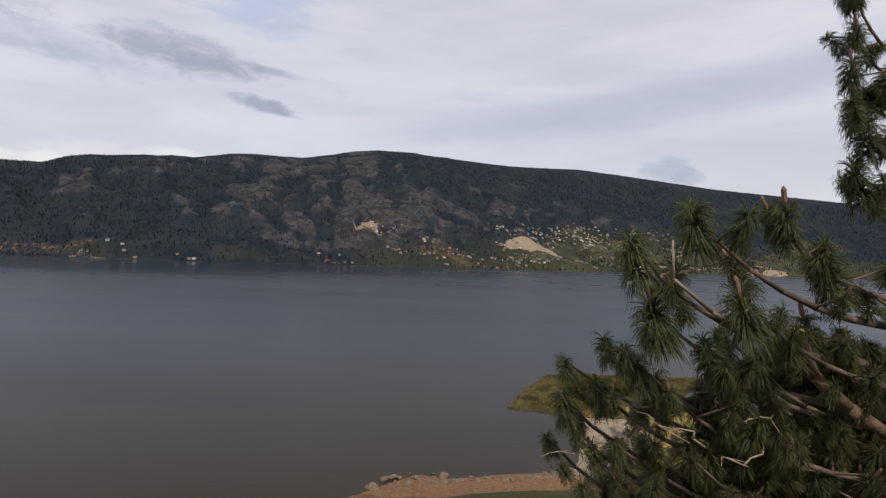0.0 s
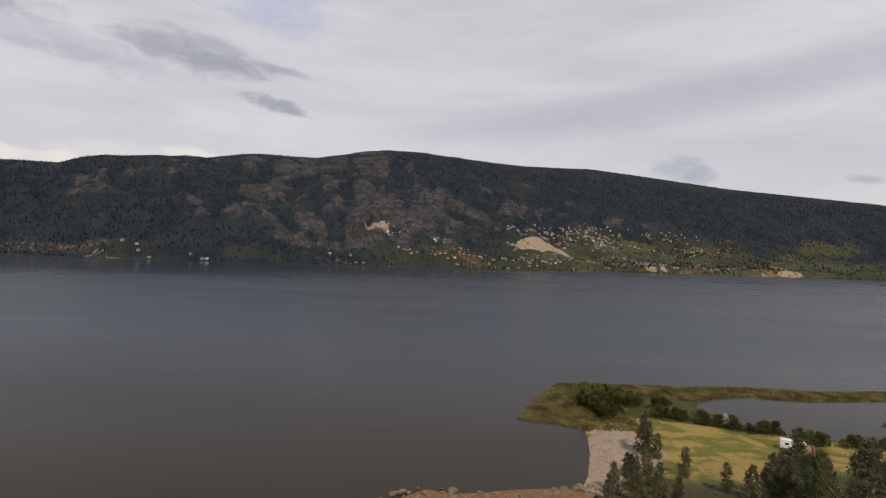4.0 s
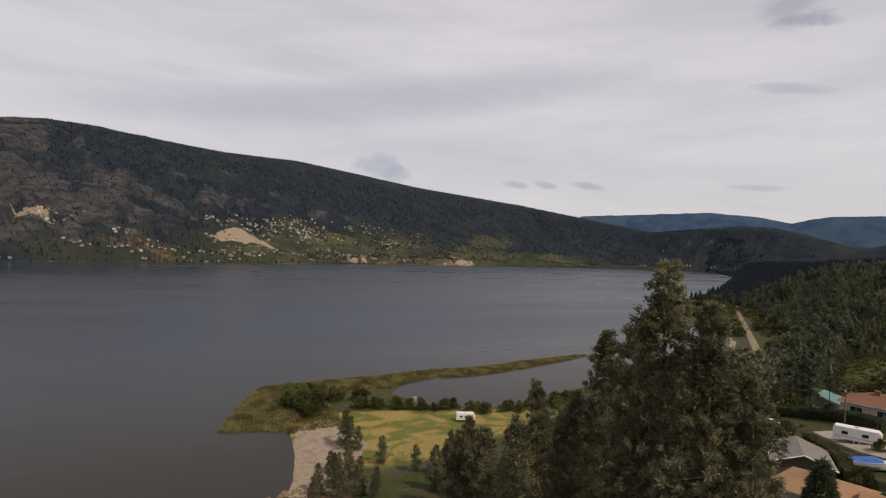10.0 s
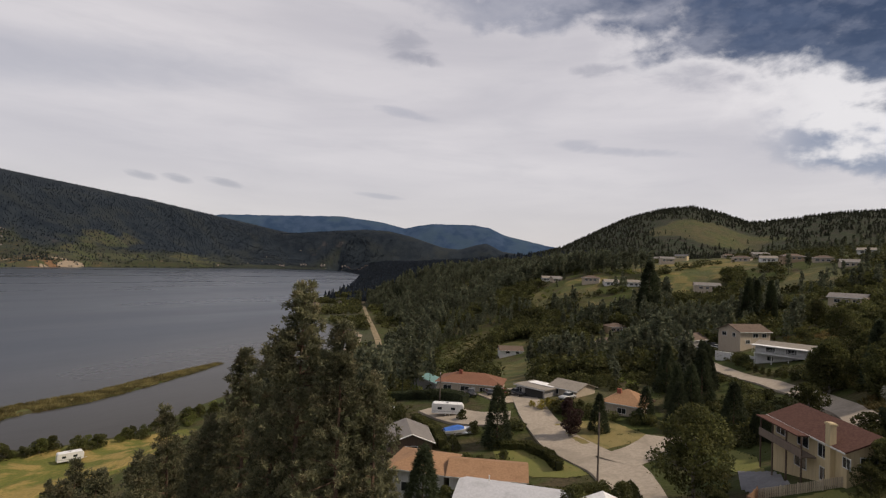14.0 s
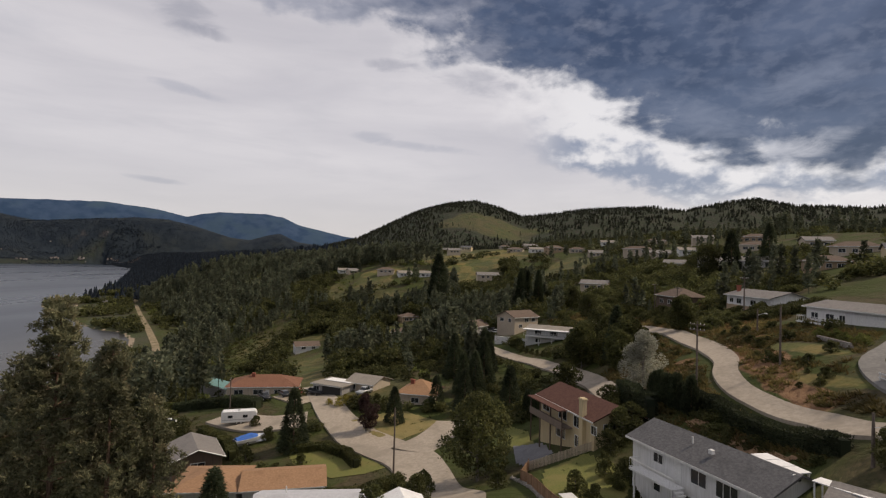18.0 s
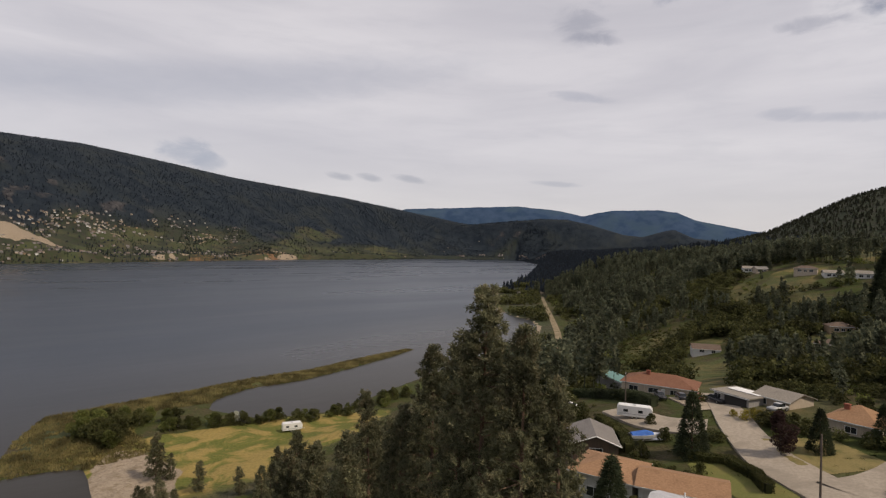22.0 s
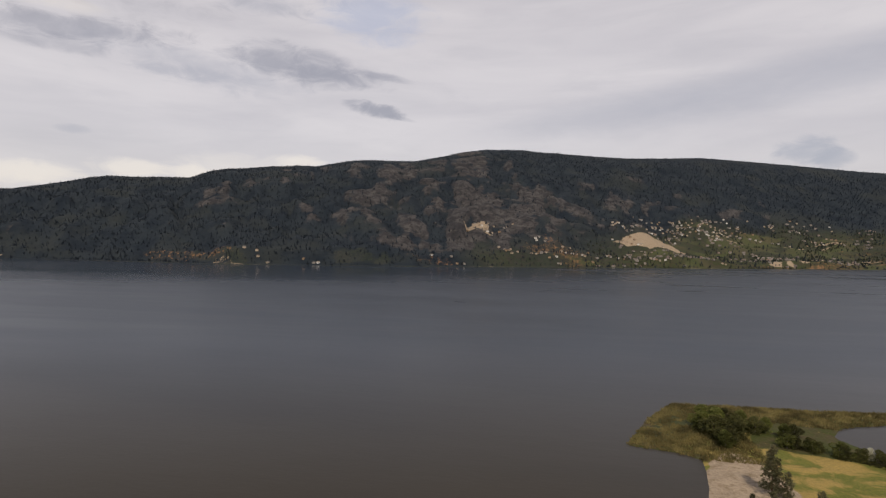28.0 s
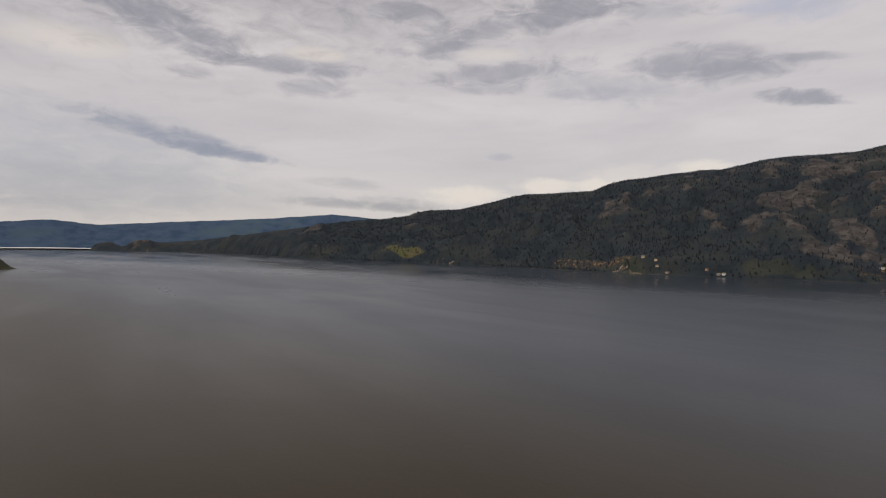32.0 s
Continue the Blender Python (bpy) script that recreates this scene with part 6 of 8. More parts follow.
def house(x, y, turn, L, W, wall_h, rise, label, wall="white", roof="grey", kind="gable", z=None, windows=(), chimney=None, doors=(), group="", deep=2.0, garage=None, flip=False):
    if flip:                       # plans are drawn as seen from the front
        swap = {'f': 'f', 'b': 'b', 'l': 'r', 'r': 'l'}
        windows = [(swap[w[0]], -w[1] if w[0] in 'fb' else w[1], *w[2:]) for w in windows]
        doors = [(swap[d[0]], -d[1], *d[2:]) for d in doors]
        chimney = chimney and (-chimney[0], *chimney[1:])
        garage = garage and (garage[0], -garage[1], *garage[2:])
    ob = thing("house", x, y, z, turn, label, "house", group)
    bm = a_box(-L / 2, -W / 2, -deep, L / 2, W / 2, wall_h)
    if kind == "gable":
        for s in (-1, 1):
            x0, x1 = (s * L / 2, s * (L / 2 - 0.2))
            a = [bm.verts.new((xx, yy, zz)) for xx in (x0, x1) for yy, zz in ((-W / 2, wall_h), (W / 2, wall_h), (0, wall_h + rise))]
            bm.faces.new(a[:3]), bm.faces.new(a[5:2:-1])
            for i, j in ((0, 1), (1, 2), (2, 0)):
                bm.faces.new((a[i], a[j], a[3 + j], a[3 + i]))
        bmesh.ops.recalc_face_normals(bm, faces=bm.faces[:])
    part("wall", bm, WALL[wall], ob)
    r = part("roof", roof_mesh(kind, L, W, rise), ROOF[roof], ob)
    r.location.z = wall_h
    a, b, drop = L / 2 + 0.57, W / 2 + 0.57, rise * 0.55 / (W / 2) if kind != "flat" else 0
    for s in (-1, 1):
        g = part("gutter", a_box(-a, s * b - 0.03, -drop - 0.04, a, s * b + 0.03, -drop + 0.16), TRIM, ob)
        g.location.z = wall_h
    for face, at, zz, w, h, *m in windows:
        window(ob, face, at, zz, w, h, L, W, m[0] if m else 1)
    for face, at, zz in doors:
        p = {"f": pose(at, -W / 2, zz, 0, 0, 0), "b": pose(at, W / 2, zz, 0, 0, 180), "r": pose(L / 2, at, zz, 0, 0, 90), "l": pose(-L / 2, at, zz, 0, 0, -90)}[face]
        d = part("door", a_box(-0.5, -0.06, 0, 0.5, 0.02, 2.05, bevel=0.01), TRIM, ob)
        d.matrix_basis = p
    if garage:
        face, at, zz, w = garage
        p = {"f": pose(at, -W / 2, zz, 0, 0, 0), "r": pose(L / 2, at, zz, 0, 0, 90), "l": pose(-L / 2, at, zz, 0, 0, -90), "b": pose(at, W / 2, zz, 0, 0, 180)}[face]
        bm = bmesh.new()
        for i in range(4):
            box(bm, -w / 2, -0.05, i * 0.53, w / 2, 0.02, i * 0.53 + 0.51)
        part("garage_door", bm, TRIM, ob).matrix_basis = p
    if chimney:
        cx, cy, top, mat = chimney
        bm = a_box(cx - 0.45, cy - 0.35, -0.5 if abs(cy) > W / 2 - 0.2 or abs(cx) > L / 2 - 0.2 else wall_h, cx + 0.45, cy + 0.35, top)
        box(bm, cx - 0.55, cy - 0.45, top - 0.25, cx + 0.55, cy + 0.45, top - 0.1)
        part("chimney", bm, WALL[mat], ob)
    return ob


def rail(ob, pts, mat, h=1.0, gap=0.35, name="railing"):
    bm = bmesh.new()
    for (ax, ay, az), (bx, by, bz) in zip(pts, pts[1:]):
        n = max(1, int(math.dist((ax, ay), (bx, by)) / gap))
        tube(bm, (ax, ay, az + h), (bx, by, bz + h), 0.04, 0.04, 5)
        tube(bm, (ax, ay, az + 0.12), (bx, by, bz + 0.12), 0.03, 0.03, 5)
        for i in range(n + 1):
            f = i / n
            p = (ax + (bx - ax) * f, ay + (by - ay) * f, az + (bz - az) * f)
            tube(bm, p, (p[0], p[1], p[2] + h), 0.018, 0.018, 4)
    return part(name, bm, mat, ob)


# the white two-storey house with a balcony, nearest to the camera; its long front looks to the lake
h = house(56.0, -22.8, 204.7, 16.4, 6.6, 5.2, 1.4, "white two-storey house with grey shingle roof and balcony", "white", "grey", "gable", 40.1, deep=4, flip=True,
          windows=[("f", 4.3, 3.6, 1.3, 0.9), ("f", -1.0, 3.3, 1.8, 1.3), ("f", -4.2, 3.2, 2.3, 1.4, 2), ("f", 4.4, 0.7, 0.9, 0.9, 0), ("f", 0.2, 0.6, 1.2, 1.2), ("f", -3.6, 0.5, 1.8, 1.3),
                   ("l", 1.6, 3.0, 1.5, 1.6), ("l", -1.8, 3.0, 1.7, 1.4), ("r", 0, 3.2, 1.6, 1.1), ("b", 2, 3.2, 1.6, 1.1), ("b", -2.5, 3.2, 1.6, 1.1), ("l", 0, 6.0, 0.9, 0.6, 0)], doors=[("f", 1.6, 2.75)])
part("balcony", a_box(-6.4, -5.3, 2.45, -0.2, -3.8, 2.65, bevel=0.02), TRIM, h)
for px in (-0.4, -5.7):
    part("post", a_box(px - 0.07, -5.2, -1.5, px + 0.07, -5.06, 2.45), TRIM, h)
rail(h, [(-6.35, -3.85, 2.65), (-6.35, -5.25, 2.65), (-0.25, -5.25, 2.65)], TRIM)
bm = bmesh.new()
for i in range(12):
    box(bm, -0.1 + 0.28 * i, -5.2, 2.35 - 0.2 * i, -0.1 + 0.28 * (i + 1), -4.2, 2.45 - 0.2 * i)
part("stair", bm, TRIM, h, "white outdoor stair")
rail(h, [(-0.1, -5.22, 2.5), (3.2, -5.22, 0.2)], TRIM, 0.95, 0.3)
part("vent_pipe", tube(bmesh.new(), (-1.5, -1.6, 6.3), (-1.5, -1.6, 6.95), 0.09, 0.09), TRIM, h)
part("roof_vent", a_box(1.0, -2.2, 6.2, 1.45, -1.8, 6.6, bevel=0.03), TRIM, h)

# neighbour of the same street behind it: grey roof with white skylight sheets
h = house(41.6, -30.6, 225, 9, 8, 2.6, 1.2, "low house with grey shingle roof and white roof panels", "white", "mid", "gable", 43.6, deep=3, windows=[("f", 2, 0.9, 1.6, 1.2), ("r", 0, 0.9, 1.4, 1.1)])
h = thing("carport", 52.6, -26.9, 43.6, 196, "white translucent carport roof on posts", "carport", "white roofs")
for i in range(3):
    part("roof_panel", a_box(-2.5 + 1.7 * i, -0.9, 2.6, -0.9 + 1.7 * i, 0.9, 2.68), ROOF["white"], h)
for px, py in ((-2.3, -0.8), (2.3, -0.8), (-2.3, 0.8), (2.3, 0.8)):
    part("post", a_box(px - 0.06, py - 0.06, -0.6, px + 0.06, py + 0.06, 2.6), TRIM, h)
copy_thing(h, pose(44.4, -27.5, 45.2, 0, 0, 216) @ Matrix.Scale(0.8, 4))

# the cream house with the brown-red roof and the big chimney
h = house(84.6, -15.6, 202.6, 15.2, 7.8, 5.2, 1.6, "cream two-storey house with red-brown roof and broad chimney", "cream", "red", "gable", 37.7, deep=4, flip=True, chimney=(-5.2, -4.15, 7.7, "cream"),
          windows=[("f", 0.5, 3.2, 2.2, 1.4), ("f", -3.4, 3.1, 1.6, 1.5), ("f", 5.5, 3.2, 2.0, 1.3), ("f", -3.6, 0.4, 1.3, 1.5), ("f", 1, 0.4, 2.4, 1.8), ("l", -1.5, 3.2, 1.8, 1.3), ("l", 2, 3.2, 1.4, 1.2), ("f", -7.6, 3.3, 1.2, 1.1)])
part("balcony", a_box(-7.6, -5.7, 2.5, 2.2, -3.9, 2.7), WALL["weathered"], h, "grey-brown timber balcony")
part("fascia", a_box(-7.6, -5.74, 2.45, 2.2, -5.68, 3.5), WALL["weathered"], h)
part("canopy_roof", a_box(-7.9, -6.0, 4.95, 1.8, -3.9, 5.1), ROOF["red"], h)
for px in (2, -1.2, -4.4, -7.4):
    part("post", a_box(px - 0.08, -5.66, -2, px + 0.08, -5.5, 4.95), WALL["brown"], h)

h = house(148.8, 60.0, 103, 18, 10.5, 3.0, 2.0, "long bungalow with red-brown hipped roof behind a hedge", "beige", "rust", "hip", 26.4, deep=5, chimney=(3, 1, 5.8, "brick"),
          windows=[("b", 6, 0.9, 2.2, 1.2), ("b", 1, 0.9, 2.4, 1.2), ("b", -4, 0.9, 1.6, 1.2), ("r", 0, 0.9, 1.8, 1.2), ("l", 0, 0.9, 1.6, 1.1)], doors=[("b", -1.4, 0.1)])
h = house(144.6, 30.2, 68.6, 8, 8.5, 2.6, 1.3, "pale grey-roofed bungalow at the end of the street", "beige", "pale", "gable", 29.5, deep=3,
          windows=[("b", 2.3, 0.9, 2.0, 1.2), ("b", -2.2, 0.9, 1.8, 1.2)])
h = house(141.8, 38.2, 68.6, 9, 7.5, 2.5, 0.4, "low wing with open carport and flat pale roof", "grey", "pale", "flat", 29.2, deep=3, windows=[("b", 3.4, 0.9, 1.6, 1.1)])
# dark panel on the solid wall, painting the shade inside the carport
part("carport_opening", a_box(-4.0, 3.6, 0.05, 1.6, 3.82, 2.2), SHADE_DARK, h)
part("roof_panel", a_box(-4.2, -3.0, 2.85, 3.6, 0.2, 2.95), ROOF["white"], h, "white flat roofing sheet")
h = house(132, 15, 80, 8.5, 9, 3.0, 2.3, "small house with orange-tan hipped roof among conifers", "beige", "tan", "hip", 30.2, deep=3, chimney=(1.5, 1.5, 5.6, "brick"), windows=[("b", 0, 0.9, 1.8, 1.1), ("l", 0, 0.9, 1.6, 1.1)])
h = house(82.5, 41.2, 100, 9.5, 9.5, 4.6, 1.2, "white house wing under a tan shingle roof", "white", "tan", "hip", 25.0, deep=4, windows=[("b", 1, 1.2, 2.2, 1.4), ("l", 0, 1.2, 2.0, 1.4), ("r", 1, 1.2, 1.6, 1.2)])
h = house(84, 30.4, 108, 11.5, 8, 4.6, 1.1, "long house wing under a tan shingle roof", "white", "tan", "gable", 25.2, deep=4, windows=[("b", -2, 1.2, 2.0, 1.2), ("l", 1, 1.2, 2.0, 1.3)], doors=[("b", 2, 0.3)])
h = house(66.5, 20.5, 100, 13, 8.5, 4.0, 1.3, "house with a pale silver sheet roof close below", "white", "metal", "gable", 29.6, deep=4, windows=[("b", 2, 1, 2, 1.2), ("r", 0, 1, 2, 1.3)])
part("vent_pipe", tube(bmesh.new(), (3.4, -1.2, 4.6), (3.4, -1.2, 5.9), 0.08, 0.08), TRIM, h)
h = house(57.5, 8.0, 20, 5, 4, 2.4, 0.8, "small white-roofed shed beside the street", "white", "white", "gable", deep=3, windows=[("f", 0, 1, 1, 0.8)])
h = house(103.5, 55.5, 35, 11, 8.5, 3.0, 1.6, "grey-roofed house with a white gable beside the driveway", "brown", "mid", "gable", 23.2, deep=4, windows=[("l", 0, 0.9, 2.4, 1.3), ("f", 2, 0.9, 1.6, 1.1)])
part("bargeboard", tube(tube(bmesh.new(), (-6.1, -4.8, 2.95), (-6.1, 0, 4.75), 0.12, 0.12, 4), (-6.1, 0, 4.75), (-6.1, 4.8, 2.95), 0.12, 0.12, 4), TRIM, h)
h = house(163, 80, 57, 15, 5, 1.6, 0.4, "teal flat-roofed shed beside the bungalow", "grey", "teal", "flat", 23.4, deep=6)
h = house(281, 92, 118, 12, 8, 2.6, 1.8, "white house with brown-grey roof in a clearing", "white", "brown", "gable", 16.6, deep=4, windows=[("b", 2, 1, 2, 1.2), ("b", -3, 1, 1.6, 1.2)])
h = house(177.6, -21, 68, 13.4, 9, 4.4, 1.0, "white raised house with a pale roof and railed deck", "white", "pale", "gable", 39.0, deep=3, windows=[("b", 3, 3, 2.2, 1.3), ("b", -2, 3, 2.4, 1.3), ("b", 3, 0.6, 1.4, 1.1), ("b", -3, 0.6, 1.4, 1.1)])
part("deck", a_box(-6.4, 4.5, 2.4, 6.4, 7.0, 2.6), TRIM, h)
rail(h, [(-6.3, 4.6, 2.6), (-6.3, 6.9, 2.6), (6.3, 6.9, 2.6), (6.3, 4.6, 2.6)], TRIM, 1.0, 0.5)
for px in (-6.2, -2, 2, 6.2):
    part("post", a_box(px - 0.09, 6.7, -4, px + 0.09, 6.88, 2.4), TRIM, h)
for i in range(9):
    part("veranda_post", a_box(-6.9 + 1.7 * i, 6.86, 2.6, -6.82 + 1.7 * i, 6.94, 4.6), TRIM, h)
part("veranda_roof", a_box(-7.2, 4.4, 4.6, 7.2, 7.2, 4.74), ROOF["white"], h, "white flat veranda roof")
w = thing("garden_wall", 185, -9.5, None, 60, "white rendered garden wall along the lower road", "wall")
part("wall_panel", a_box(-7, -0.12, -1.2, 7, 0.12, 1.5, bevel=0.03), WALL["white"], w)
part("coping", a_box(-7.1, -0.18, 1.5, 7.1, 0.18, 1.58, bevel=0.02), TRIM, w)
h = house(206, -12, 132, 12, 9, 4.2, 1.9, "beige house with brown roof beside a parking bay", "beige", "brown", "gable", 40.5, deep=3, windows=[("r", -2, 2.4, 1.8, 1.2), ("r", 2, 2.4, 1.2, 1.2), ("b", 0, 2.4, 2, 1.2), ("b", -3.5, 2.4, 1.6, 1.2), ("b", 3, 0.5, 1.6, 1.1)])
h = house(222, 4, 150, 9, 7, 4.5, 1.8, "grey house behind the parking bay", "grey", "brown", "gable", deep=3, windows=[("b", 0, 2.6, 1.8, 1.1)])
h = house(133, -64.5, 184, 18.5, 8.5, 4.7, 1.3, "two-storey bungalow, white over brown, with grey roof", "white", "mid", "gable", 53.0, deep=2, flip=True, chimney=(8.0, -2, 7.0, "brick"),
          windows=[("f", 7, 2.9, 1.6, 1.0), ("f", 3.6, 2.8, 2.0, 1.1), ("f", -2.5, 2.8, 2.2, 1.1), ("f", -6.5, 2.8, 2, 1.1), ("f", 6, 0.5, 1.4, 1), ("f", -1, 0.5, 1.6, 1)], doors=[("f", 0.8, 2.6)])
part("lower_wall", a_box(-9.3, -4.34, -2, 9.3, -4.2, 2.4), WALL["tan"], h)
h = house(94.5, -63, 188, 20, 8.5, 3.3, 1.0, "long pale bungalow with brown-grey roof and brick end", "white", "mid", "gable", 54.3, deep=2, flip=True, chimney=(-7.6, -2.4, 5.0, "brick"),
          windows=[("f", 8, 1.2, 1.6, 1.1), ("f", 4.5, 1.1, 1.8, 1.2), ("f", 1.8, 1.1, 1.2, 1.2)], garage=("f", -4.2, 0.2, 4.8))
part("end_wall", a_box(9.0, -4.3, -1, 10.06, 4.3, 3.25), WALL["brick"], h, "red brick end wall")
part("balcony", a_box(-9.9, -6.4, 0.5, -2.0, -4.3, 0.65), TRIM, h)
rail(h, [(-9.8, -4.4, 0.65), (-9.8, -6.3, 0.65), (-2.1, -6.3, 0.65)], TRIM, 1.0, 0.5)
h = house(176, -60, 190, 13, 9, 3.4, 2.2, "dark brown house with a broad brown roof", "brown", "brown", "hip", deep=4, windows=[("f", 2, 1, 2, 1.1), ("f", -3, 1, 1.8, 1.1)])

# houses farther off on the bench, in rows between orchards
FAR_KINDS = [("beige", "mid", "gable"), ("beige", "brown", "hip"), ("white", "pale", "gable"), ("tan", "brown", "hip"), ("cream", "grey", "gable"), ("grey", "mid", "gable")]
for i, (x, y, k, L) in enumerate(BENCH):
    L = L * 0.82
    wall, roof, kind = FAR_KINDS[k]
    face = math.degrees(math.atan2(y, x)) + 90 + (-14, 8, 20, -5, 12)[i % 5]
    tall = 2.8 if i % 3 or math.hypot(x, y) < 300 else 4.8
    far = math.hypot(x, y)
    front = max(hz(x * (1 - 5 / far), y * (1 - 5 / far)), hz(x, y) - 2.6)
    house(x, y, face, L, 7.6, tall, 1.5, z=front + 0.1, label=f"{'two-storey' if tall > 4 else 'low'} {wall} house with {roof} roof on the bench".replace("mid", "grey"), wall=wall, roof=roof, kind=kind, group="houses on the bench", deep=3,
          windows=[("b", -L / 4, tall - 2.1, 1.9, 1.2), ("b", L / 4, tall - 2.1, 1.9, 1.2), ("b", 0, tall - 2.1, 1.4, 1.2)])

# the settlement across the water: small far houses
rg = np.random.default_rng(91)
spots = []
for cx, cy, rx, ry, n in ((200, 2060, 60, 25, 12), (350, 2215, 70, 25, 22), (450, 2280, 70, 25, 24), (555, 2330, 70, 25, 24), (500, 2235, 80, 20, 12), (240, 1960, 60, 30, 12), (1030, 2425, 120, 10, 8), (670, 2400, 80, 25, 14), (824, 2480, 90, 25, 10), (980, 2560, 90, 25, 8),
                          (330, 2090, 60, 20, 8), (430, 2195, 60, 20, 10), (520, 2200, 60, 20, 8), (650, 2360, 60, 20, 8), (780, 2350, 70, 15, 6), (1067, 2464, 70, 12, 5), (-250, 1757, 50, 20, 12), (-200, 1829, 40, 15, 5),
                          (-143, 1634, 50, 20, 8), (-43, 1660, 60, 20, 10), (61, 1724, 60, 16, 10), (-48, 1774, 60, 20, 8), (173, 1782, 60, 14, 8), (325, 1816, 80, 10, 6), (496, 1901, 80, 10, 6), (-771, 1318, 40, 8, 4),
                          (-660, 1366, 30, 6, 3), (-280, 1515, 90, 16, 8), (590, 470, 60, 30, 7), (690, 540, 50, 14, 5), (2900, 2560, 420, 90, 8), (3450, 2380, 280, 90, 6), (1900, 2480, 400, 60, 8)):
    for _ in range(n):
        spots.append((cx + rg.normal(0, rx * 0.55), cy + rg.normal(0, ry * 0.55), int(rg.integers(0, 6))))
far_protos = {}
for x, y, k in spots:
    if max(signed(EAST, np.array([x]), np.array([y]))[0], signed(WEST + SOUTH, np.array([x]), np.array([y]))[0]) < 12 or math.hypot(x, y) > 4150:
        continue
    m = pose(x, y, hz(x, y), 0, 0, float(rg.uniform(0, 180)))
    if k not in far_protos:
        wall, roof, kind = FAR_KINDS[(2, 3, 1, 1, 0, 5)[k]]
        ob = thing("house", x, y, None, 0, f"small distant {wall} house across the lake", "house", "houses across the lake")
        part("wall", a_box(-3.8, -2.9, -2.5, 3.8, 2.9, 2.7), WALL[wall], ob)
        part("roof", roof_mesh(kind, 7.6, 5.8, 1.6), ROOF[roof], ob).location.z = 2.7
        far_protos[k] = ob
    else:
        copy_thing(far_protos[k], m)

# roofs too small and too many to count, between the gardens across the lake
def hamlet(name, x, y, label, size=1.0):
    rg = np.random.default_rng(len(x))
    n = len(x)
    a, L, W, H = rg.uniform(0, math.pi, n), rg.uniform(3, 6, n) * size, rg.uniform(2.4, 3.4, n) * size, rg.uniform(2.2, 4.2, n) * size
    z = height(x, y)
    unit_box = np.array([(-1, -1, -0.4), (1, -1, -0.4), (1, 1, -0.4), (-1, 1, -0.4), (-1, -1, 1), (1, -1, 1), (1, 1, 1), (-1, 1, 1), (-1, 0, 1.5), (1, 0, 1.5)])
    px, py = unit_box[:, 0] * L[:, None], unit_box[:, 1] * W[:, None]
    c, sn = np.cos(a)[:, None], np.sin(a)[:, None]
    v = np.stack([px * c - py * sn + x[:, None], px * sn + py * c + y[:, None], unit_box[:, 2] * H[:, None] + z[:, None]], -1)
    walls = np.array([(0, 1, 5), (0, 5, 4), (2, 3, 7), (2, 7, 6), (1, 2, 6), (1, 6, 5), (1, 5, 6), (5, 6, 9), (3, 0, 4), (3, 4, 7), (7, 4, 8)])
    roofs = np.array([(4, 5, 9), (4, 9, 8), (6, 7, 8), (6, 8, 9)])
    me = tris_mesh(name, np.concatenate([v[:, walls].reshape(-1, 3, 3), v[:, roofs].reshape(-1, 3, 3)]), SPECK_WALL)
    me.materials.append(SPECK_ROOF)
    me.polygons.foreach_set("material_index", np.r_[np.zeros(n * len(walls), np.int32), np.ones(n * len(roofs), np.int32)])
    return tagged(new(name, me), label, "settlement", kind="stuff")


SPECK_WALL = surface("distant_walls", [(0.15, 0.14, 0.135), (0.31, 0.30, 0.295), (0.19, 0.15, 0.13)], 0.02, 0.85, 0.0, space="World", big=2.0)
SPECK_ROOF = surface("distant_roofs", [(0.10, 0.085, 0.08), (0.24, 0.20, 0.18), (0.20, 0.12, 0.09)], 0.02, 0.85, 0.0, space="World", big=2.0)


def village(x, y):
    a = np.degrees(np.arctan2(-x, y))
    u = mountain(x, y)[1]
    return (signed(EAST, x, y) > 18) & (u < 0.5) & (open_belt(x, y, u, a) > 0.25) & (fbm(x, y, 120, 3, 171) > 0.16 - 0.40 * patch(x, y, 400, 2150, 220, 110, 25, 0.8, 5, 0.5)) & (a > -26) & (patch(x, y, 305, 1992, 128, 58, 16, 0.5, 5, 0.45) < 0.3)


x, y = sampled(2300, -260, 1300, 1500, 2700, village, 172)
hamlet("distant_settlement", x[:420], y[:420], "scattered houses and sheds among the gardens across the lake")
x, y = sampled(9000, 2400, 3600, 1500, 3300, lambda x, y: (np.hypot(x, y) > 3720) & (np.hypot(x, y) < 4060) & (height(x, y) > 1.5) & (height(x, y) < 95) & (fbm(x, y, 130, 3, 177) > height(x, y) * 0.004 - 0.02), 173)
hamlet("shore_settlement", x[:230], y[:230], "small pale houses along the far south shore", 1.35)
BELT_TREE = foliage("belt_trees", (0.018, 0.026, 0.020), (0.042, 0.052, 0.034), (0.05, 0.055, 0.036))
x, y = sampled(30000, -900, 2600, 1250, 2900, lambda x, y: (signed(EAST, x, y) > 6) & (open_belt(x, y, mountain(x, y)[1], np.degrees(np.arctan2(-x, y))) > 0.2) & (fbm(x, y, 75, 4, 174) > 0.10) & (patch(x, y, 305, 1992, 135, 62, 16, 0.5, 5, 0.45) < 0.3), 175)
wood("belt_trees", x[:9000], y[:9000], np.random.default_rng(176).uniform(4, 9.5, len(x[:9000])), FAR_SHAPES, BELT_TREE, "groups of dark trees between the gardens across the lake", wide=1.7)

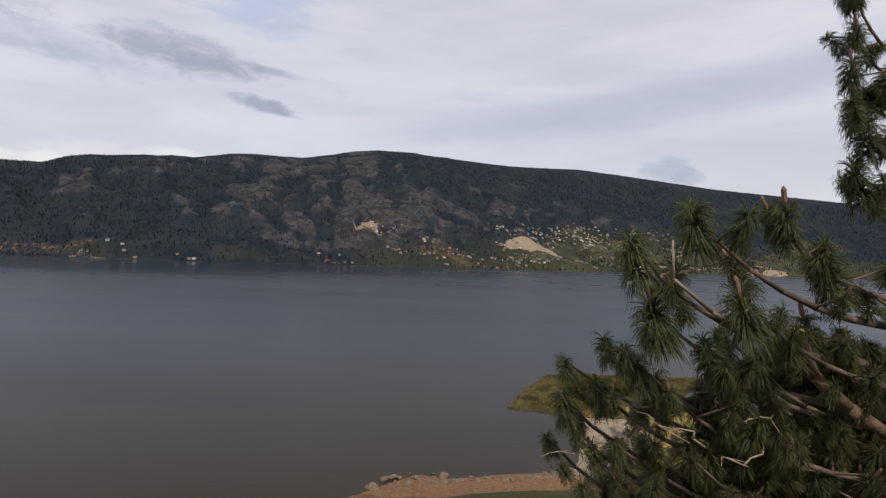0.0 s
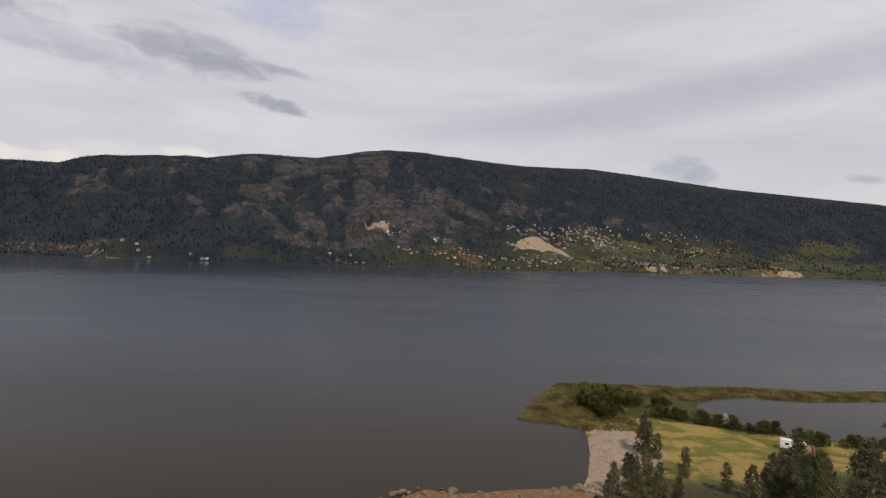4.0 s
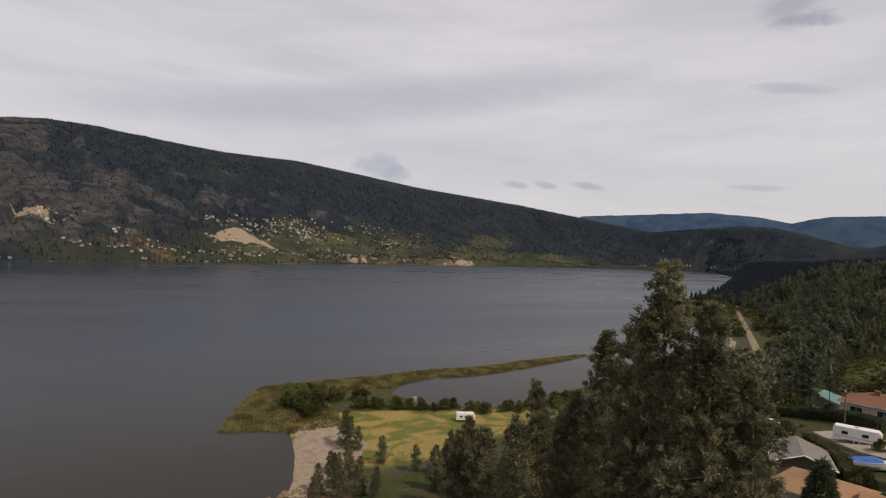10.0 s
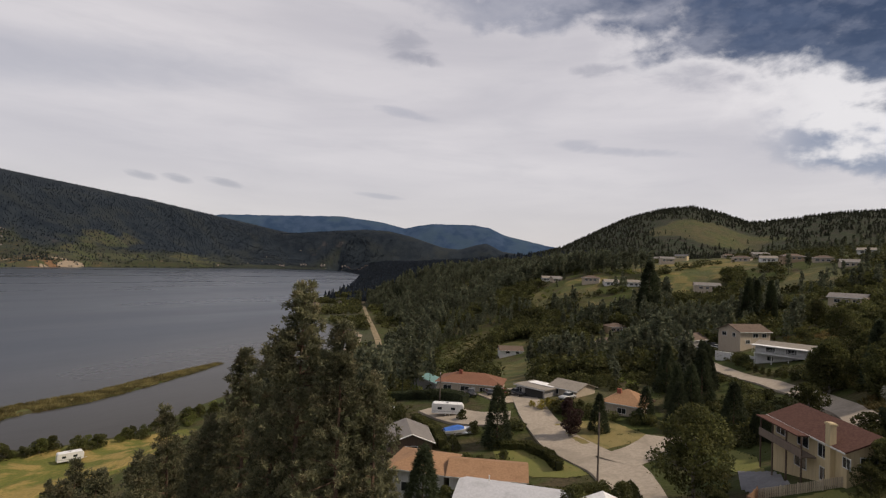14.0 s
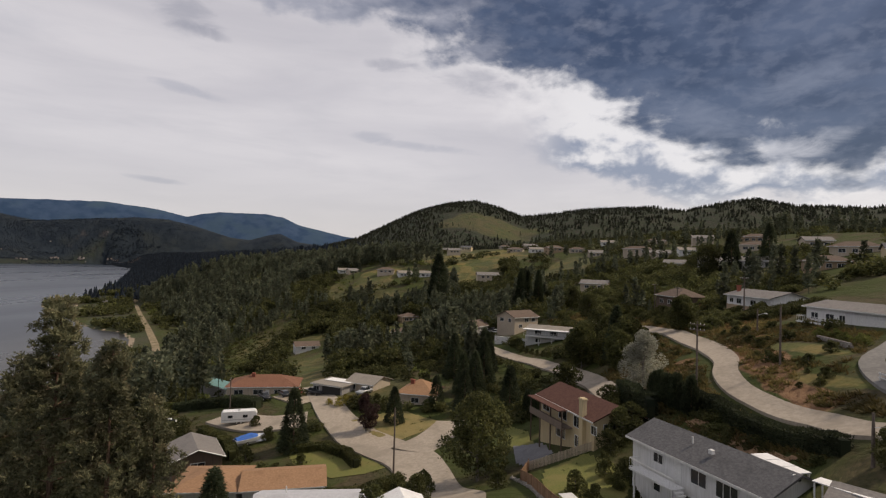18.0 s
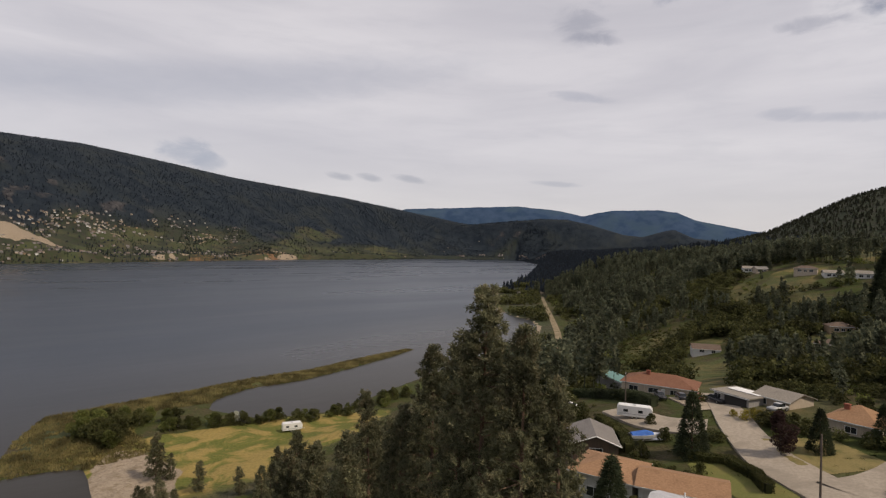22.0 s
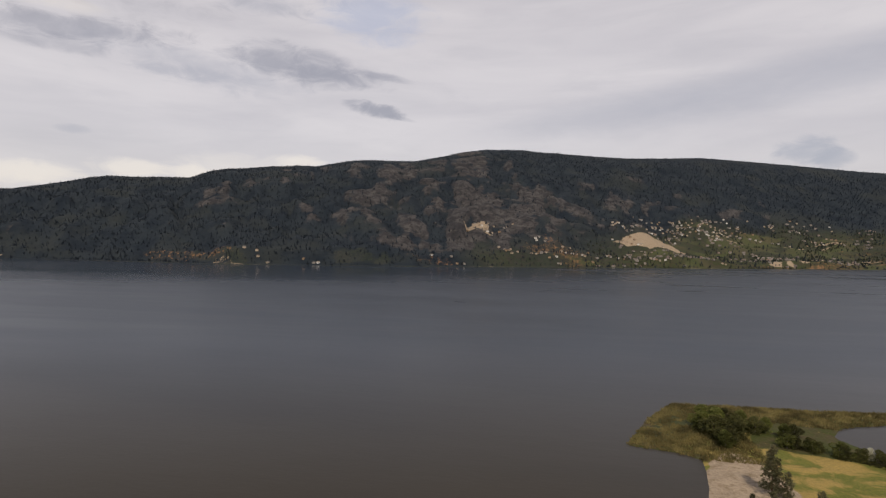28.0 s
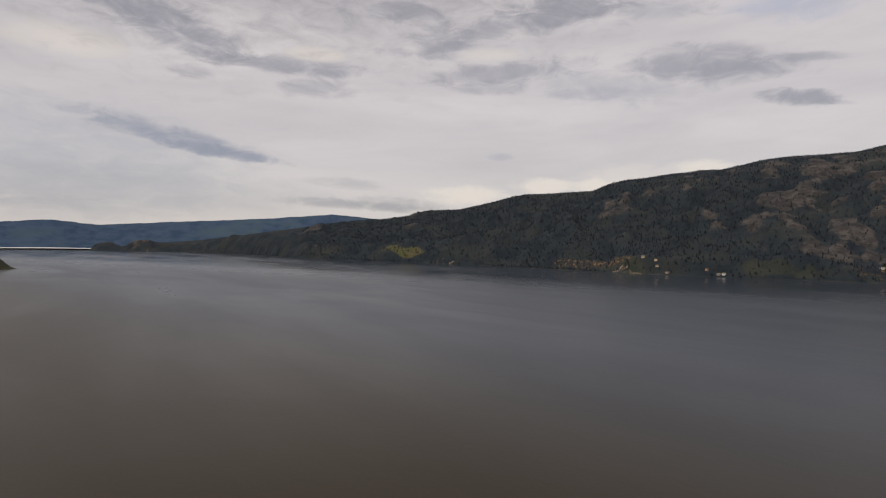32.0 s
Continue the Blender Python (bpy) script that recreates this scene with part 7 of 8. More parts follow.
# ---- roads, yards, vehicles ----
ASPHALT = surface("asphalt", [(0.17, 0.165, 0.155), (0.23, 0.22, 0.205), (0.13, 0.125, 0.12)], 2.2, 0.92, 0.15, space="World", big=0.09)
PALE_ROAD = surface("pale_road", [(0.29, 0.25, 0.20), (0.37, 0.32, 0.26), (0.22, 0.19, 0.15)], 1.6, 0.92, 0.15, space="World", big=0.09)
GRAVEL = surface("gravel", [(0.30, 0.25, 0.19), (0.40, 0.34, 0.26), (0.22, 0.18, 0.13)], 3, 0.95, 0.4, space="World", big=0.1)
TRACK = surface("sandy_track", [(0.20, 0.155, 0.095), (0.30, 0.235, 0.15), (0.09, 0.085, 0.035)], 0.5, 0.95, 0.4, space="World", big=0.5)
LAWN = surface("lawn", [(0.105, 0.115, 0.026), (0.155, 0.155, 0.040), (0.18, 0.155, 0.05)], 5, 0.95, 0.5, space="World", big=0.06)
PAVED = surface("blue_grey_paving", [(0.155, 0.155, 0.165), (0.20, 0.20, 0.21), (0.13, 0.13, 0.14)], 2.5, 0.9, 0.2, space="World", big=0.2)
DRY = surface("dry_grass", [(0.17, 0.14, 0.05), (0.24, 0.19, 0.075), (0.10, 0.10, 0.03)], 4, 0.95, 0.5, space="World", big=0.08)
EARTH = surface("bare_earth", [(0.20, 0.12, 0.065), (0.27, 0.17, 0.10), (0.13, 0.09, 0.05)], 3, 0.95, 0.4, space="World", big=0.1)


def densify(pts, step):
    out = []
    n = len(pts)
    for i in range(n - 1):
        p0, p1, p2, p3 = (np.array(pts[max(0, min(n - 1, j))], float) for j in (i - 1, i, i + 1, i + 2))
        m = max(1, int(np.linalg.norm(p2 - p1) / step))
        for k in range(m):
            t = k / m
            out.append(0.5 * (2 * p1 + (p2 - p0) * t + (2 * p0 - 5 * p1 + 4 * p2 - p3) * t**2 + (3 * p1 - p0 - 3 * p2 + p3) * t**3))
    out.append(np.array(pts[-1], float))
    return np.array(out)


def ribbon(name, pts, width, mat, label, category, lift=0.12, step=1.5):
    """A road laid over the ground, with sides that go into it."""
    c = densify(pts, step)
    d = np.gradient(c, axis=0)
    d = unit(d)
    nrm = np.stack([-d[:, 1], d[:, 0]], -1)
    w = np.full(len(c), width) if np.isscalar(width) else np.interp(np.linspace(0, 1, len(c)), np.linspace(0, 1, len(width)), width)
    cols = np.array([-0.5, -0.5, -0.25, 0, 0.25, 0.5, 0.5])
    p = c[:, None] + nrm[:, None] * (cols[None, :, None] * w[:, None, None])
    z = height(p[..., 0], p[..., 1])
    mid = z[:, 3:4]
    z = 0.65 * z + 0.35 * mid + lift if width is not None else z
    z[:, 1:6] = np.maximum(z[:, 1:6], height(p[:, 1:6, 0], p[:, 1:6, 1]) + lift * 0.6)
    z[:, 0] -= 0.8
    z[:, 6] -= 0.8
    n, k = p.shape[:2]
    j, i = np.meshgrid(np.arange(n - 1), np.arange(k - 1), indexing="ij")
    faces = np.stack([j * k + i, j * k + i + 1, (j + 1) * k + i + 1, (j + 1) * k + i], -1).reshape(-1, 4)
    ob = new(name, mesh_from(name, np.concatenate([p, z[..., None]], -1).reshape(-1, 3), faces, mat, False))
    return tagged(ob, label, category, kind="structure")


ribbon("road", LANES["street"], [5, 6, 7, 7.5, 9, 9, 8, 7, 7], PALE_ROAD, "pale worn asphalt residential street", "road", 0.14)
ribbon("road", LANES["side_street"], [9, 8, 7.5, 7], PALE_ROAD, "pale side street joining the corner", "road", 0.17)
ribbon("road", LANES["upper_road"], [3.8, 3.8, 3.8, 3.8, 3.9, 4.2, 4.2, 3.6, 3.2, 3.0, 3.0, 3.1, 3.4, 4], PALE_ROAD, "pale grey road curving round the hillside", "road", 0.14)
ribbon("road", LANES["lower_road"], 4.2, PALE_ROAD, "narrow road descending between the houses", "road", 0.14)
ribbon("road", LANES["lane"], 2.6, ASPHALT, "narrow asphalt lane up to the bungalow", "road", 0.18)
ribbon("path", LANES["rail_trail"], [4, 4.4, 5, 4.6, 4.2, 4, 3.4, 3.2, 3], TRACK, "sandy former railway trail along the shore", "path", 0.2, 3)
ribbon("path", [(530, 242), (562, 241), (598, 244), (633, 248)], 5, DRY, "pale dry track cut across the wooded bank", "path", 0.3, 4)
ribbon("driveway", [(121, 39), (119.5, 46), (122, 54), (128, 62)], 8, PALE_ROAD, "broad concrete driveway with parked boat", "driveway", 0.2)
ribbon("driveway", [(131, 42), (136, 47), (141, 52)], 6, GRAVEL, "gravel drive before the bungalow", "driveway", 0.22)


def yard(name, pts, mat, label, category, lift=0.1, step=0.4):
    """A plot of ground cover draped over the slope inside the outline pts."""
    p = np.array(pts, float)
    gx, gy = np.arange(p[:, 0].min(), p[:, 0].max(), step), np.arange(p[:, 1].min(), p[:, 1].max(), step)
    x, y = np.meshgrid(gx, gy)
    z = height(x, y) + lift
    inside = np.abs(signed(pts, x[:-1, :-1] + step / 2, y[:-1, :-1] + step / 2) - 50) < 50
    ny, nx = x.shape
    j, i = np.nonzero(inside)
    faces = np.stack([j * nx + i, j * nx + i + 1, (j + 1) * nx + i + 1, (j + 1) * nx + i], -1)
    used, where = np.unique(faces, return_inverse=True)
    verts = np.stack([x, y, z], -1).reshape(-1, 3)[used]
    return tagged(new(name, mesh_from(name, verts, where.reshape(-1, 4), mat, True)), label, category, kind="structure")


yard("lawn", [(105, 37.5), (95.4, 32), (90.4, 25), (90.2, 19.4), (92.2, 16.2), (98, 19.6), (103, 24.2), (106.5, 30)], LAWN, "mown corner lawn beside the street", "lawn")
yard("lawn", [(74.6, -8.2), (76.2, -13.8), (69.8, -16.2), (64.5, -17), (56, -13.5), (55, -8.6), (66, -7)], LAWN, "green back lawn inside a wooden fence", "lawn")
yard("lawn", [(104.5, -4.4), (97, -3.8), (91.6, -4.2), (88.2, -8.2), (97, -7.6)], LAWN, "sunlit lawn before the cream house", "lawn")
yard("driveway", [(91.4, -4.6), (88.4, -9.4), (81.4, -10.2), (79.6, -6.2), (83.5, -4.8)], PAVED, "blue-grey paved parking place before the cream house", "driveway", 0.14)
yard("garden_bed", [(74.5, -25.6), (66, -27.6), (56.5, -29.0), (56, -30.4), (64, -29.2), (73, -27.6)], EARTH, "bare dug garden behind the grey-roofed house", "garden", 0.12)
yard("dry_verge", [(120, 29), (112.2, 25.2), (104.6, 17.4), (110.6, 11.4), (115.4, 8.4), (123.4, 17.6)], DRY, "dry grass corner between the two streets", "verge", 0.08)


def fence(pts, h, label, gap=0.0, mat=TIMBER, post=2.4):
    x, y = pts[0]
    ob = thing("fence", x, y, 0, 0, label, "fence")
    ob.matrix_world = Matrix.Identity(4)
    bm = a_box(-0.07, -0.02, 0, 0.07, 0.02, h, bevel=0.006)
    slat = bpy.data.meshes.new("board")
    bm.to_mesh(slat), bm.free()
    bm = a_box(-0.06, -0.06, -0.5, 0.06, 0.06, h + 0.12, bevel=0.01)
    pm = bpy.data.meshes.new("post")
    bm.to_mesh(pm), bm.free()
    slat.materials.append(mat), pm.materials.append(mat)
    for (ax, ay), (bx, by) in zip(pts, pts[1:]):
        ln, a = math.dist((ax, ay), (bx, by)), math.degrees(math.atan2(by - ay, bx - ax))
        n = int(ln / (0.155 + gap))
        for i in range(n):
            f = (i + 0.5) / n
            px, py = ax + (bx - ax) * f, ay + (by - ay) * f
            hang("board", slat, ob, "", pose(px, py, hz(px, py) + 0.05, 0, 0, a))
        for i in range(int(ln / post) + 1):
            f = min(1, i * post / ln)
            px, py = ax + (bx - ax) * f, ay + (by - ay) * f
            hang("post", pm, ob, "", pose(px + 0.05, py + 0.05, hz(px, py), 0, 0, a))
    return ob


fence([(77.2, -6.4), (71.4, -5.0), (56.5, -8.0)], 1.5, "red-brown board fence on a stone wall")
fence([(77.2, -6.4), (76.9, -10.5), (76.6, -14.8)], 1.2, "pale timber fence beside the lawn", 0.02, surface("pale_timber", [(0.36, 0.30, 0.22), (0.46, 0.39, 0.30)], 4, 0.85, 0.2, random_tint=0.15))

ob = thing("stone_wall", 66, -5, 0, 0, "dry stone retaining wall below the fence", "wall")
ob.matrix_world = Matrix.Identity(4)
stones = []
for s in range(6):
    bm = bmesh.new()
    bmesh.ops.create_icosphere(bm, subdivisions=1, radius=0.5)
    for v in bm.verts:
        v.co *= rg.uniform(0.75, 1.15)
    me = bpy.data.meshes.new("stone")
    bm.to_mesh(me), bm.free()
    me.materials.append(STONE)
    stones.append(me)
for row in range(4):
    for i in range(34):
        f = (i + 0.5 * (row % 2)) / 34
        x, y = 75.8 - 19.2 * f, -4.0 - 3.8 * f
        hang("stone", stones[(i * 7 + row) % 6], ob, "", pose(x, y, hz(x, y) - 1.0 + 0.36 * row, float(rg.uniform(0, 90)), 0, float(rg.uniform(0, 360))) @ Matrix.Diagonal((0.75, 0.75, 0.5, 1)))

POLE = surface("pole_wood", [(0.10, 0.08, 0.065), (0.16, 0.13, 0.11)], 5, 0.9, 0.3)


def utility_pole(x, y, h, turn, arms=1, lamp=False, label="weathered wooden utility pole with crossarm"):
    ob = thing("utility_pole", x, y, None, turn, label, "utility pole", "utility poles")
    part("pole", tube(bmesh.new(), (0, 0, -0.8), (0, 0, h), 0.17, 0.11, 10), POLE, ob)
    for i in range(arms):
        part("crossarm", a_box(-1.2, -0.06, h - 0.5 - 0.8 * i, 1.2, 0.06, h - 0.36 - 0.8 * i, bevel=0.01), POLE, ob)
        for px in (-1.1, -0.5, 0.5, 1.1):
            part("insulator", tube(bmesh.new(), (px, 0, h - 0.36 - 0.8 * i), (px, 0, h - 0.18 - 0.8 * i), 0.05, 0.03, 6), TRIM, ob)
    if lamp:
        part("lamp_arm", tube(bmesh.new(), (0, 0, h - 1.2), (1.6, 0, h - 0.7), 0.035, 0.03, 6), TRIM, ob)
        part("lamp_head", a_box(1.5, -0.12, h - 0.8, 2.1, 0.12, h - 0.66, bevel=0.04), TRIM, ob)


utility_pole(87, 13.9, 11, 70, 0)
utility_pole(82.6, -30.6, 9.6, 35, 2)
utility_pole(80, -40.8, 8.2, 30, 0)
utility_pole(146, -49, 9, 30, 1)
utility_pole(103.7, -48.9, 4.4, 200, 0, True, "pale street lamp pole beside the road")
utility_pole(205, 6, 9, 20, 1)
utility_pole(47.6, -31.6, 4.4, 200, 0, True, "pale street lamp pole behind the hedge")
utility_pole(132, 62, 8, 20, 1)
utility_pole(175, -52, 9, 20, 1)
utility_pole(127, -57, 9, 20, 1)

RUBBER = surface("tyre_rubber", [(0.02, 0.02, 0.02), (0.03, 0.03, 0.03)], 8, 0.85, 0.1)
CHROME = surface("bare_metal", [(0.5, 0.5, 0.5), (0.6, 0.6, 0.6)], 4, 0.35, 0.0, metal=0.9)
PAINT = {n: surface(n + "_paint", [c, tuple(v * 0.9 for v in c)], 1.5, 0.3, 0.0, spec=0.5) for n, c in
         (("white", (0.72, 0.72, 0.71)), ("dark", (0.03, 0.032, 0.036)), ("red", (0.28, 0.03, 0.025)), ("silver", (0.38, 0.39, 0.40)), ("blue", (0.03, 0.10, 0.34)))}
CANVAS = surface("blue_canvas", [(0.03, 0.10, 0.38), (0.05, 0.16, 0.50)], 3, 0.8, 0.3)


def wheel(ob, x, y, r, w=0.22):
    t = part("tyre", tube(bmesh.new(), (x, y - w / 2, r), (x, y + w / 2, r), r, r, 14), RUBBER, ob)
    part("rim", tube(bmesh.new(), (x, y - w / 2 - 0.01, r), (x, y + w / 2 + 0.01, r), r * 0.55, r * 0.55, 10), CHROME, t)


def car(x, y, turn, paint, kind="car", z=None):
    """A parked car or pickup with cabin, glass and wheels."""
    colour = {"white": "white", "dark": "black", "red": "red", "silver": "silver", "blue": "blue"}[paint]
    ob = thing("car" if kind == "car" else "pickup_truck", x, y, (hz(x, y) + 0.2) if z is None else z, turn, f"parked {colour} {'car' if kind == 'car' else 'pickup truck'} on the driveway", "car", "parked vehicles")
    body = bmesh.new()
    side = [(-2.2, 0.45), (-2.25, 0.75), (-1.9, 0.95), (1.0, 1.0), (2.15, 0.85), (2.25, 0.5)] if kind == "car" else [(-2.7, 0.5), (-2.75, 1.05), (-0.6, 1.1), (1.2, 1.12), (2.5, 1.0), (2.65, 0.5)]
    top = [(-1.7, 0.95), (-1.1, 1.42), (0.35, 1.45), (1.15, 1.0)] if kind == "car" else [(-0.7, 1.1), (-0.5, 1.72), (0.7, 1.74), (1.4, 1.12)]
    for prof, half, bmx in ((side, 0.88, body),):
        l = [bmx.verts.new((px, -half, pz)) for px, pz in prof]
        r = [bmx.verts.new((px, half, pz)) for px, pz in prof]
        bmx.faces.new(l), bmx.faces.new(r[::-1])
        for i in range(len(prof)):
            j = (i + 1) % len(prof)
            bmx.faces.new((l[j], l[i], r[i], r[j]))
    bmesh.ops.bevel(body, geom=body.edges[:], offset=0.06, segments=2, affect="EDGES")
    part("body", body, PAINT[paint], ob, flat=False)
    cab = bmesh.new()
    l = [cab.verts.new((px, -0.80 if pz < 1.2 else -0.66, pz)) for px, pz in top]
    r = [cab.verts.new((px, 0.80 if pz < 1.2 else 0.66, pz)) for px, pz in top]
    cab.faces.new(l), cab.faces.new(r[::-1])
    for i in range(4):
        j = (i + 1) % 4
        cab.faces.new((l[j], l[i], r[i], r[j]))
    part("windows", cab, GLASS, ob)
    x0, x1, zt = top[1][0], top[2][0], top[2][1]
    part("roof", a_box(x0, -0.66, zt - 0.03, x1, 0.66, zt + 0.04, bevel=0.02), PAINT[paint], ob)
    for wx in (-1.4, 1.4) if kind == "car" else (-1.75, 1.65):
        for wy in (-0.78, 0.78):
            wheel(ob, wx, wy, 0.33 if kind == "car" else 0.39)
    return ob


def camper(x, y, turn, L, label, z=None):
    """A white travel trailer."""
    ob = thing("camper_trailer", x, y, (hz(x, y) + 0.15) if z is None else z, turn, label, "camper trailer", "camper trailers")
    bm = bmesh.new()
    prof = [(-L / 2, 0.55), (-L / 2, 2.5), (-L / 2 + 0.3, 2.9), (L / 2 - 0.5, 2.9), (L / 2, 2.3), (L / 2 - 0.1, 0.9), (L / 2 - 0.7, 0.55)]
    l, r = ([bm.verts.new((px, s, pz)) for px, pz in prof] for s in (-1.2, 1.2))
    bm.faces.new(l), bm.faces.new(r[::-1])
    for i in range(len(prof)):
        j = (i + 1) % len(prof)
        bm.faces.new((l[j], l[i], r[i], r[j]))
    bmesh.ops.bevel(bm, geom=bm.edges[:], offset=0.05, segments=1, affect="EDGES")
    part("body", bm, PAINT["white"], ob)
    for s in (-1, 1):
        for wx in (-L / 4, L / 6):
            part("window", a_box(wx - 0.5, s * 1.21 - 0.015, 1.5, wx + 0.5, s * 1.21 + 0.015, 2.1), GLASS, ob)
        part("stripe", a_box(-L / 2 + 0.2, s * 1.208 - 0.01, 1.05, L / 2 - 0.4, s * 1.208 + 0.01, 1.18), PAINT["silver"], ob)
        for wx in (-0.5, 0.4):
            wheel(ob, wx, s * 1.05, 0.36)
    part("roof_vent", a_box(-0.4, -0.3, 2.9, 0.2, 0.3, 3.08, bevel=0.03), PAINT["silver"], ob)
    part("drawbar", tube(tube(bmesh.new(), (L / 2 - 0.6, -0.6, 0.6), (L / 2 + 1.0, 0, 0.55), 0.05, 0.05, 6), (L / 2 - 0.6, 0.6, 0.6), (L / 2 + 1.0, 0, 0.55), 0.05, 0.05, 6), CHROME, ob)
    return ob


camper(100.9, 165.2, -22, 6.6, "white travel trailer parked in the meadow")
camper(121.5, 54.8, -68, 7.6, "long white camper trailer on the driveway")
ob = thing("motorboat", 110, 47.4, hz(110, 47.4) + 0.5, -42, "white motorboat under a blue cover on its trailer", "boat")
bm = bmesh.new()
rings = []
for px, half, low, top in ((-3.0, 1.05, 0.35, 1.15), (-1.0, 1.15, 0.3, 1.2), (1.2, 1.05, 0.4, 1.3), (2.5, 0.55, 0.7, 1.42), (3.3, 0.06, 1.2, 1.5)):
    rings.append([bm.verts.new(c) for c in ((px, 0, low - 0.15), (px, half * 0.8, low + 0.2), (px, half, top), (px, -half, top), (px, -half * 0.8, low + 0.2))])
for a, b in zip(rings, rings[1:]):
    for i in range(5):
        bm.faces.new((a[i], a[(i + 1) % 5], b[(i + 1) % 5], b[i]))
bm.faces.new(rings[0][::-1]), bm.faces.new(rings[-1])
part("hull", bm, PAINT["white"], ob)
bm = bmesh.new()
cover = []
for px, half, zt, zl in ((-2.9, 0.9, 1.5, 1.18), (-1.2, 1.05, 1.75, 1.22), (0.4, 1.0, 1.95, 1.28), (1.6, 0.8, 1.6, 1.36)):
    cover.append([bm.verts.new(c) for c in ((px, half, zl), (px, half * 0.5, zt), (px, 0, zt + 0.12), (px, -half * 0.5, zt), (px, -half, zl))])
for a, b in zip(cover, cover[1:]):
    for i in range(4):
        bm.faces.new((a[i], a[i + 1], b[i + 1], b[i]))
bm.faces.new(cover[0]), bm.faces.new(cover[-1][::-1])
part("cover", bm, CANVAS, ob, "blue canvas cover")
part("trailer_frame", a_box(-2.8, -0.7, 0.1, 3.6, 0.7, 0.22), CHROME, ob)
for s in (-0.95, 0.95):
    wheel(ob, -0.8, s, 0.32)
part("outboard_motor", a_box(-3.5, -0.2, 0.4, -3.05, 0.2, 1.5, bevel=0.08), PAINT["dark"], ob)

car(139, 51, 40, "dark"), car(137.5, 55.5, 40, "dark", "pickup"), car(140.5, 47.5, 30, "red")
car(136, 29.5, -20, "silver", "pickup"), car(139.5, 43.5, 60, "dark", "pickup")
car(130, 76, -60, "white"), car(216, -1, 60, "dark"), car(213, -4, 60, "silver"), car(219, 1, 60, "white"), car(224, -3, 60, "dark")
car(150, -52.5, 10, "silver", "pickup")

# garden things on the lawn
TABLE = surface("pale_garden_paint", [(0.55, 0.55, 0.53), (0.65, 0.65, 0.63)], 3, 0.6, 0.1)
ob = thing("garden_table", 60.5, -9.3, None, 20, "pale square garden table on the lawn", "table")
part("tabletop", a_box(-0.8, -0.8, 0.7, 0.8, 0.8, 0.76, bevel=0.02), TABLE, ob)
for sx in (-0.65, 0.65):
    for sy in (-0.65, 0.65):
        part("leg", a_box(sx - 0.04, sy - 0.04, -0.1, sx + 0.04, sy + 0.04, 0.7), TABLE, ob)
for x, y in ((63.5, -10.5), (58.5, -11.5)):
    grow(LEAFY[2], x, y, 2.6, "small young tree on the back lawn", "tree", "lawn trees", name="young_tree")

for i in range(9):
    f = i / 8
    grow(LEAFY[3], 177 - 29 * f, -9.0 - 9.6 * f, 1.9, "small round shrub in a row along the lower road", "bush", "row of shrubs by the road", 0.8, "bush")
ob = thing("road_barrier", 63.2, -43.4, hz(63.2, -43.4) + 0.1, 175, "white two-rail barrier across the lane", "barrier")
for sx in (-1.4, 1.4):
    part("post", a_box(sx - 0.06, -0.06, -0.4, sx + 0.06, 0.06, 1.05, bevel=0.01), TRIM, ob)
for pz in (0.45, 0.92):
    part("rail", a_box(-1.7, -0.04, pz - 0.06, 1.7, 0.04, pz + 0.06, bevel=0.01), TRIM, ob)
ob = thing("retaining_wall", 84, -50.4, hz(84, -50.4), 176, "grey block retaining wall before the bungalow", "wall")
for row in range(3):
    for i in range(11):
        b = part("block", a_box(-0.39, -0.16, 0, 0.39, 0.16, 0.34, bevel=0.02), STONE, ob)
        b.location = (-4.4 + 0.8 * i + 0.4 * (row % 2), 0, -0.3 + 0.35 * row)
for i in range(12):
    grow(FRESH[1], 79.5 + 1.0 * i, -52.2 - 0.3 * math.sin(i), 0.9 + 0.3 * (i % 3), "light green garden plant behind the retaining wall", "bush", "plants of the terrace bed", 1.2, "bush")

# reeds on the spit, rocks on the near shore
rg = np.random.default_rng(123)
x, y = sampled(60000, 18, 245, 176, 260, lambda x, y: (west_of(x, y) > 0.2) & ((y > 218) | (x < 62)) & (fbm(x, y, 12, 3, 33) > -0.5), 6)
n = min(9000, len(x))
x, y = x[:n], y[:n]
c = np.stack([x, y, height(x, y) - 0.1], -1)
tri = [soup(c + rg.normal(0, 0.35, (n, 3)) * [1, 1, 0], unit(rg.normal(size=(n, 3)) * 0.35 + [0, 0, 1]), rg.uniform(0.5, 1.2, (n, 1)), 0.15, rg) for _ in range(6)]
tagged(new("reeds", tris_mesh("reeds", np.concatenate(tri), REED)), "yellow-green reeds and grass on the low spit", "reeds", kind="stuff")
ROCK = surface("shore_rock", [(0.12, 0.09, 0.062), (0.20, 0.15, 0.105), (0.08, 0.066, 0.05)], 1.2, 0.9, 0.7, random_tint=0.15)
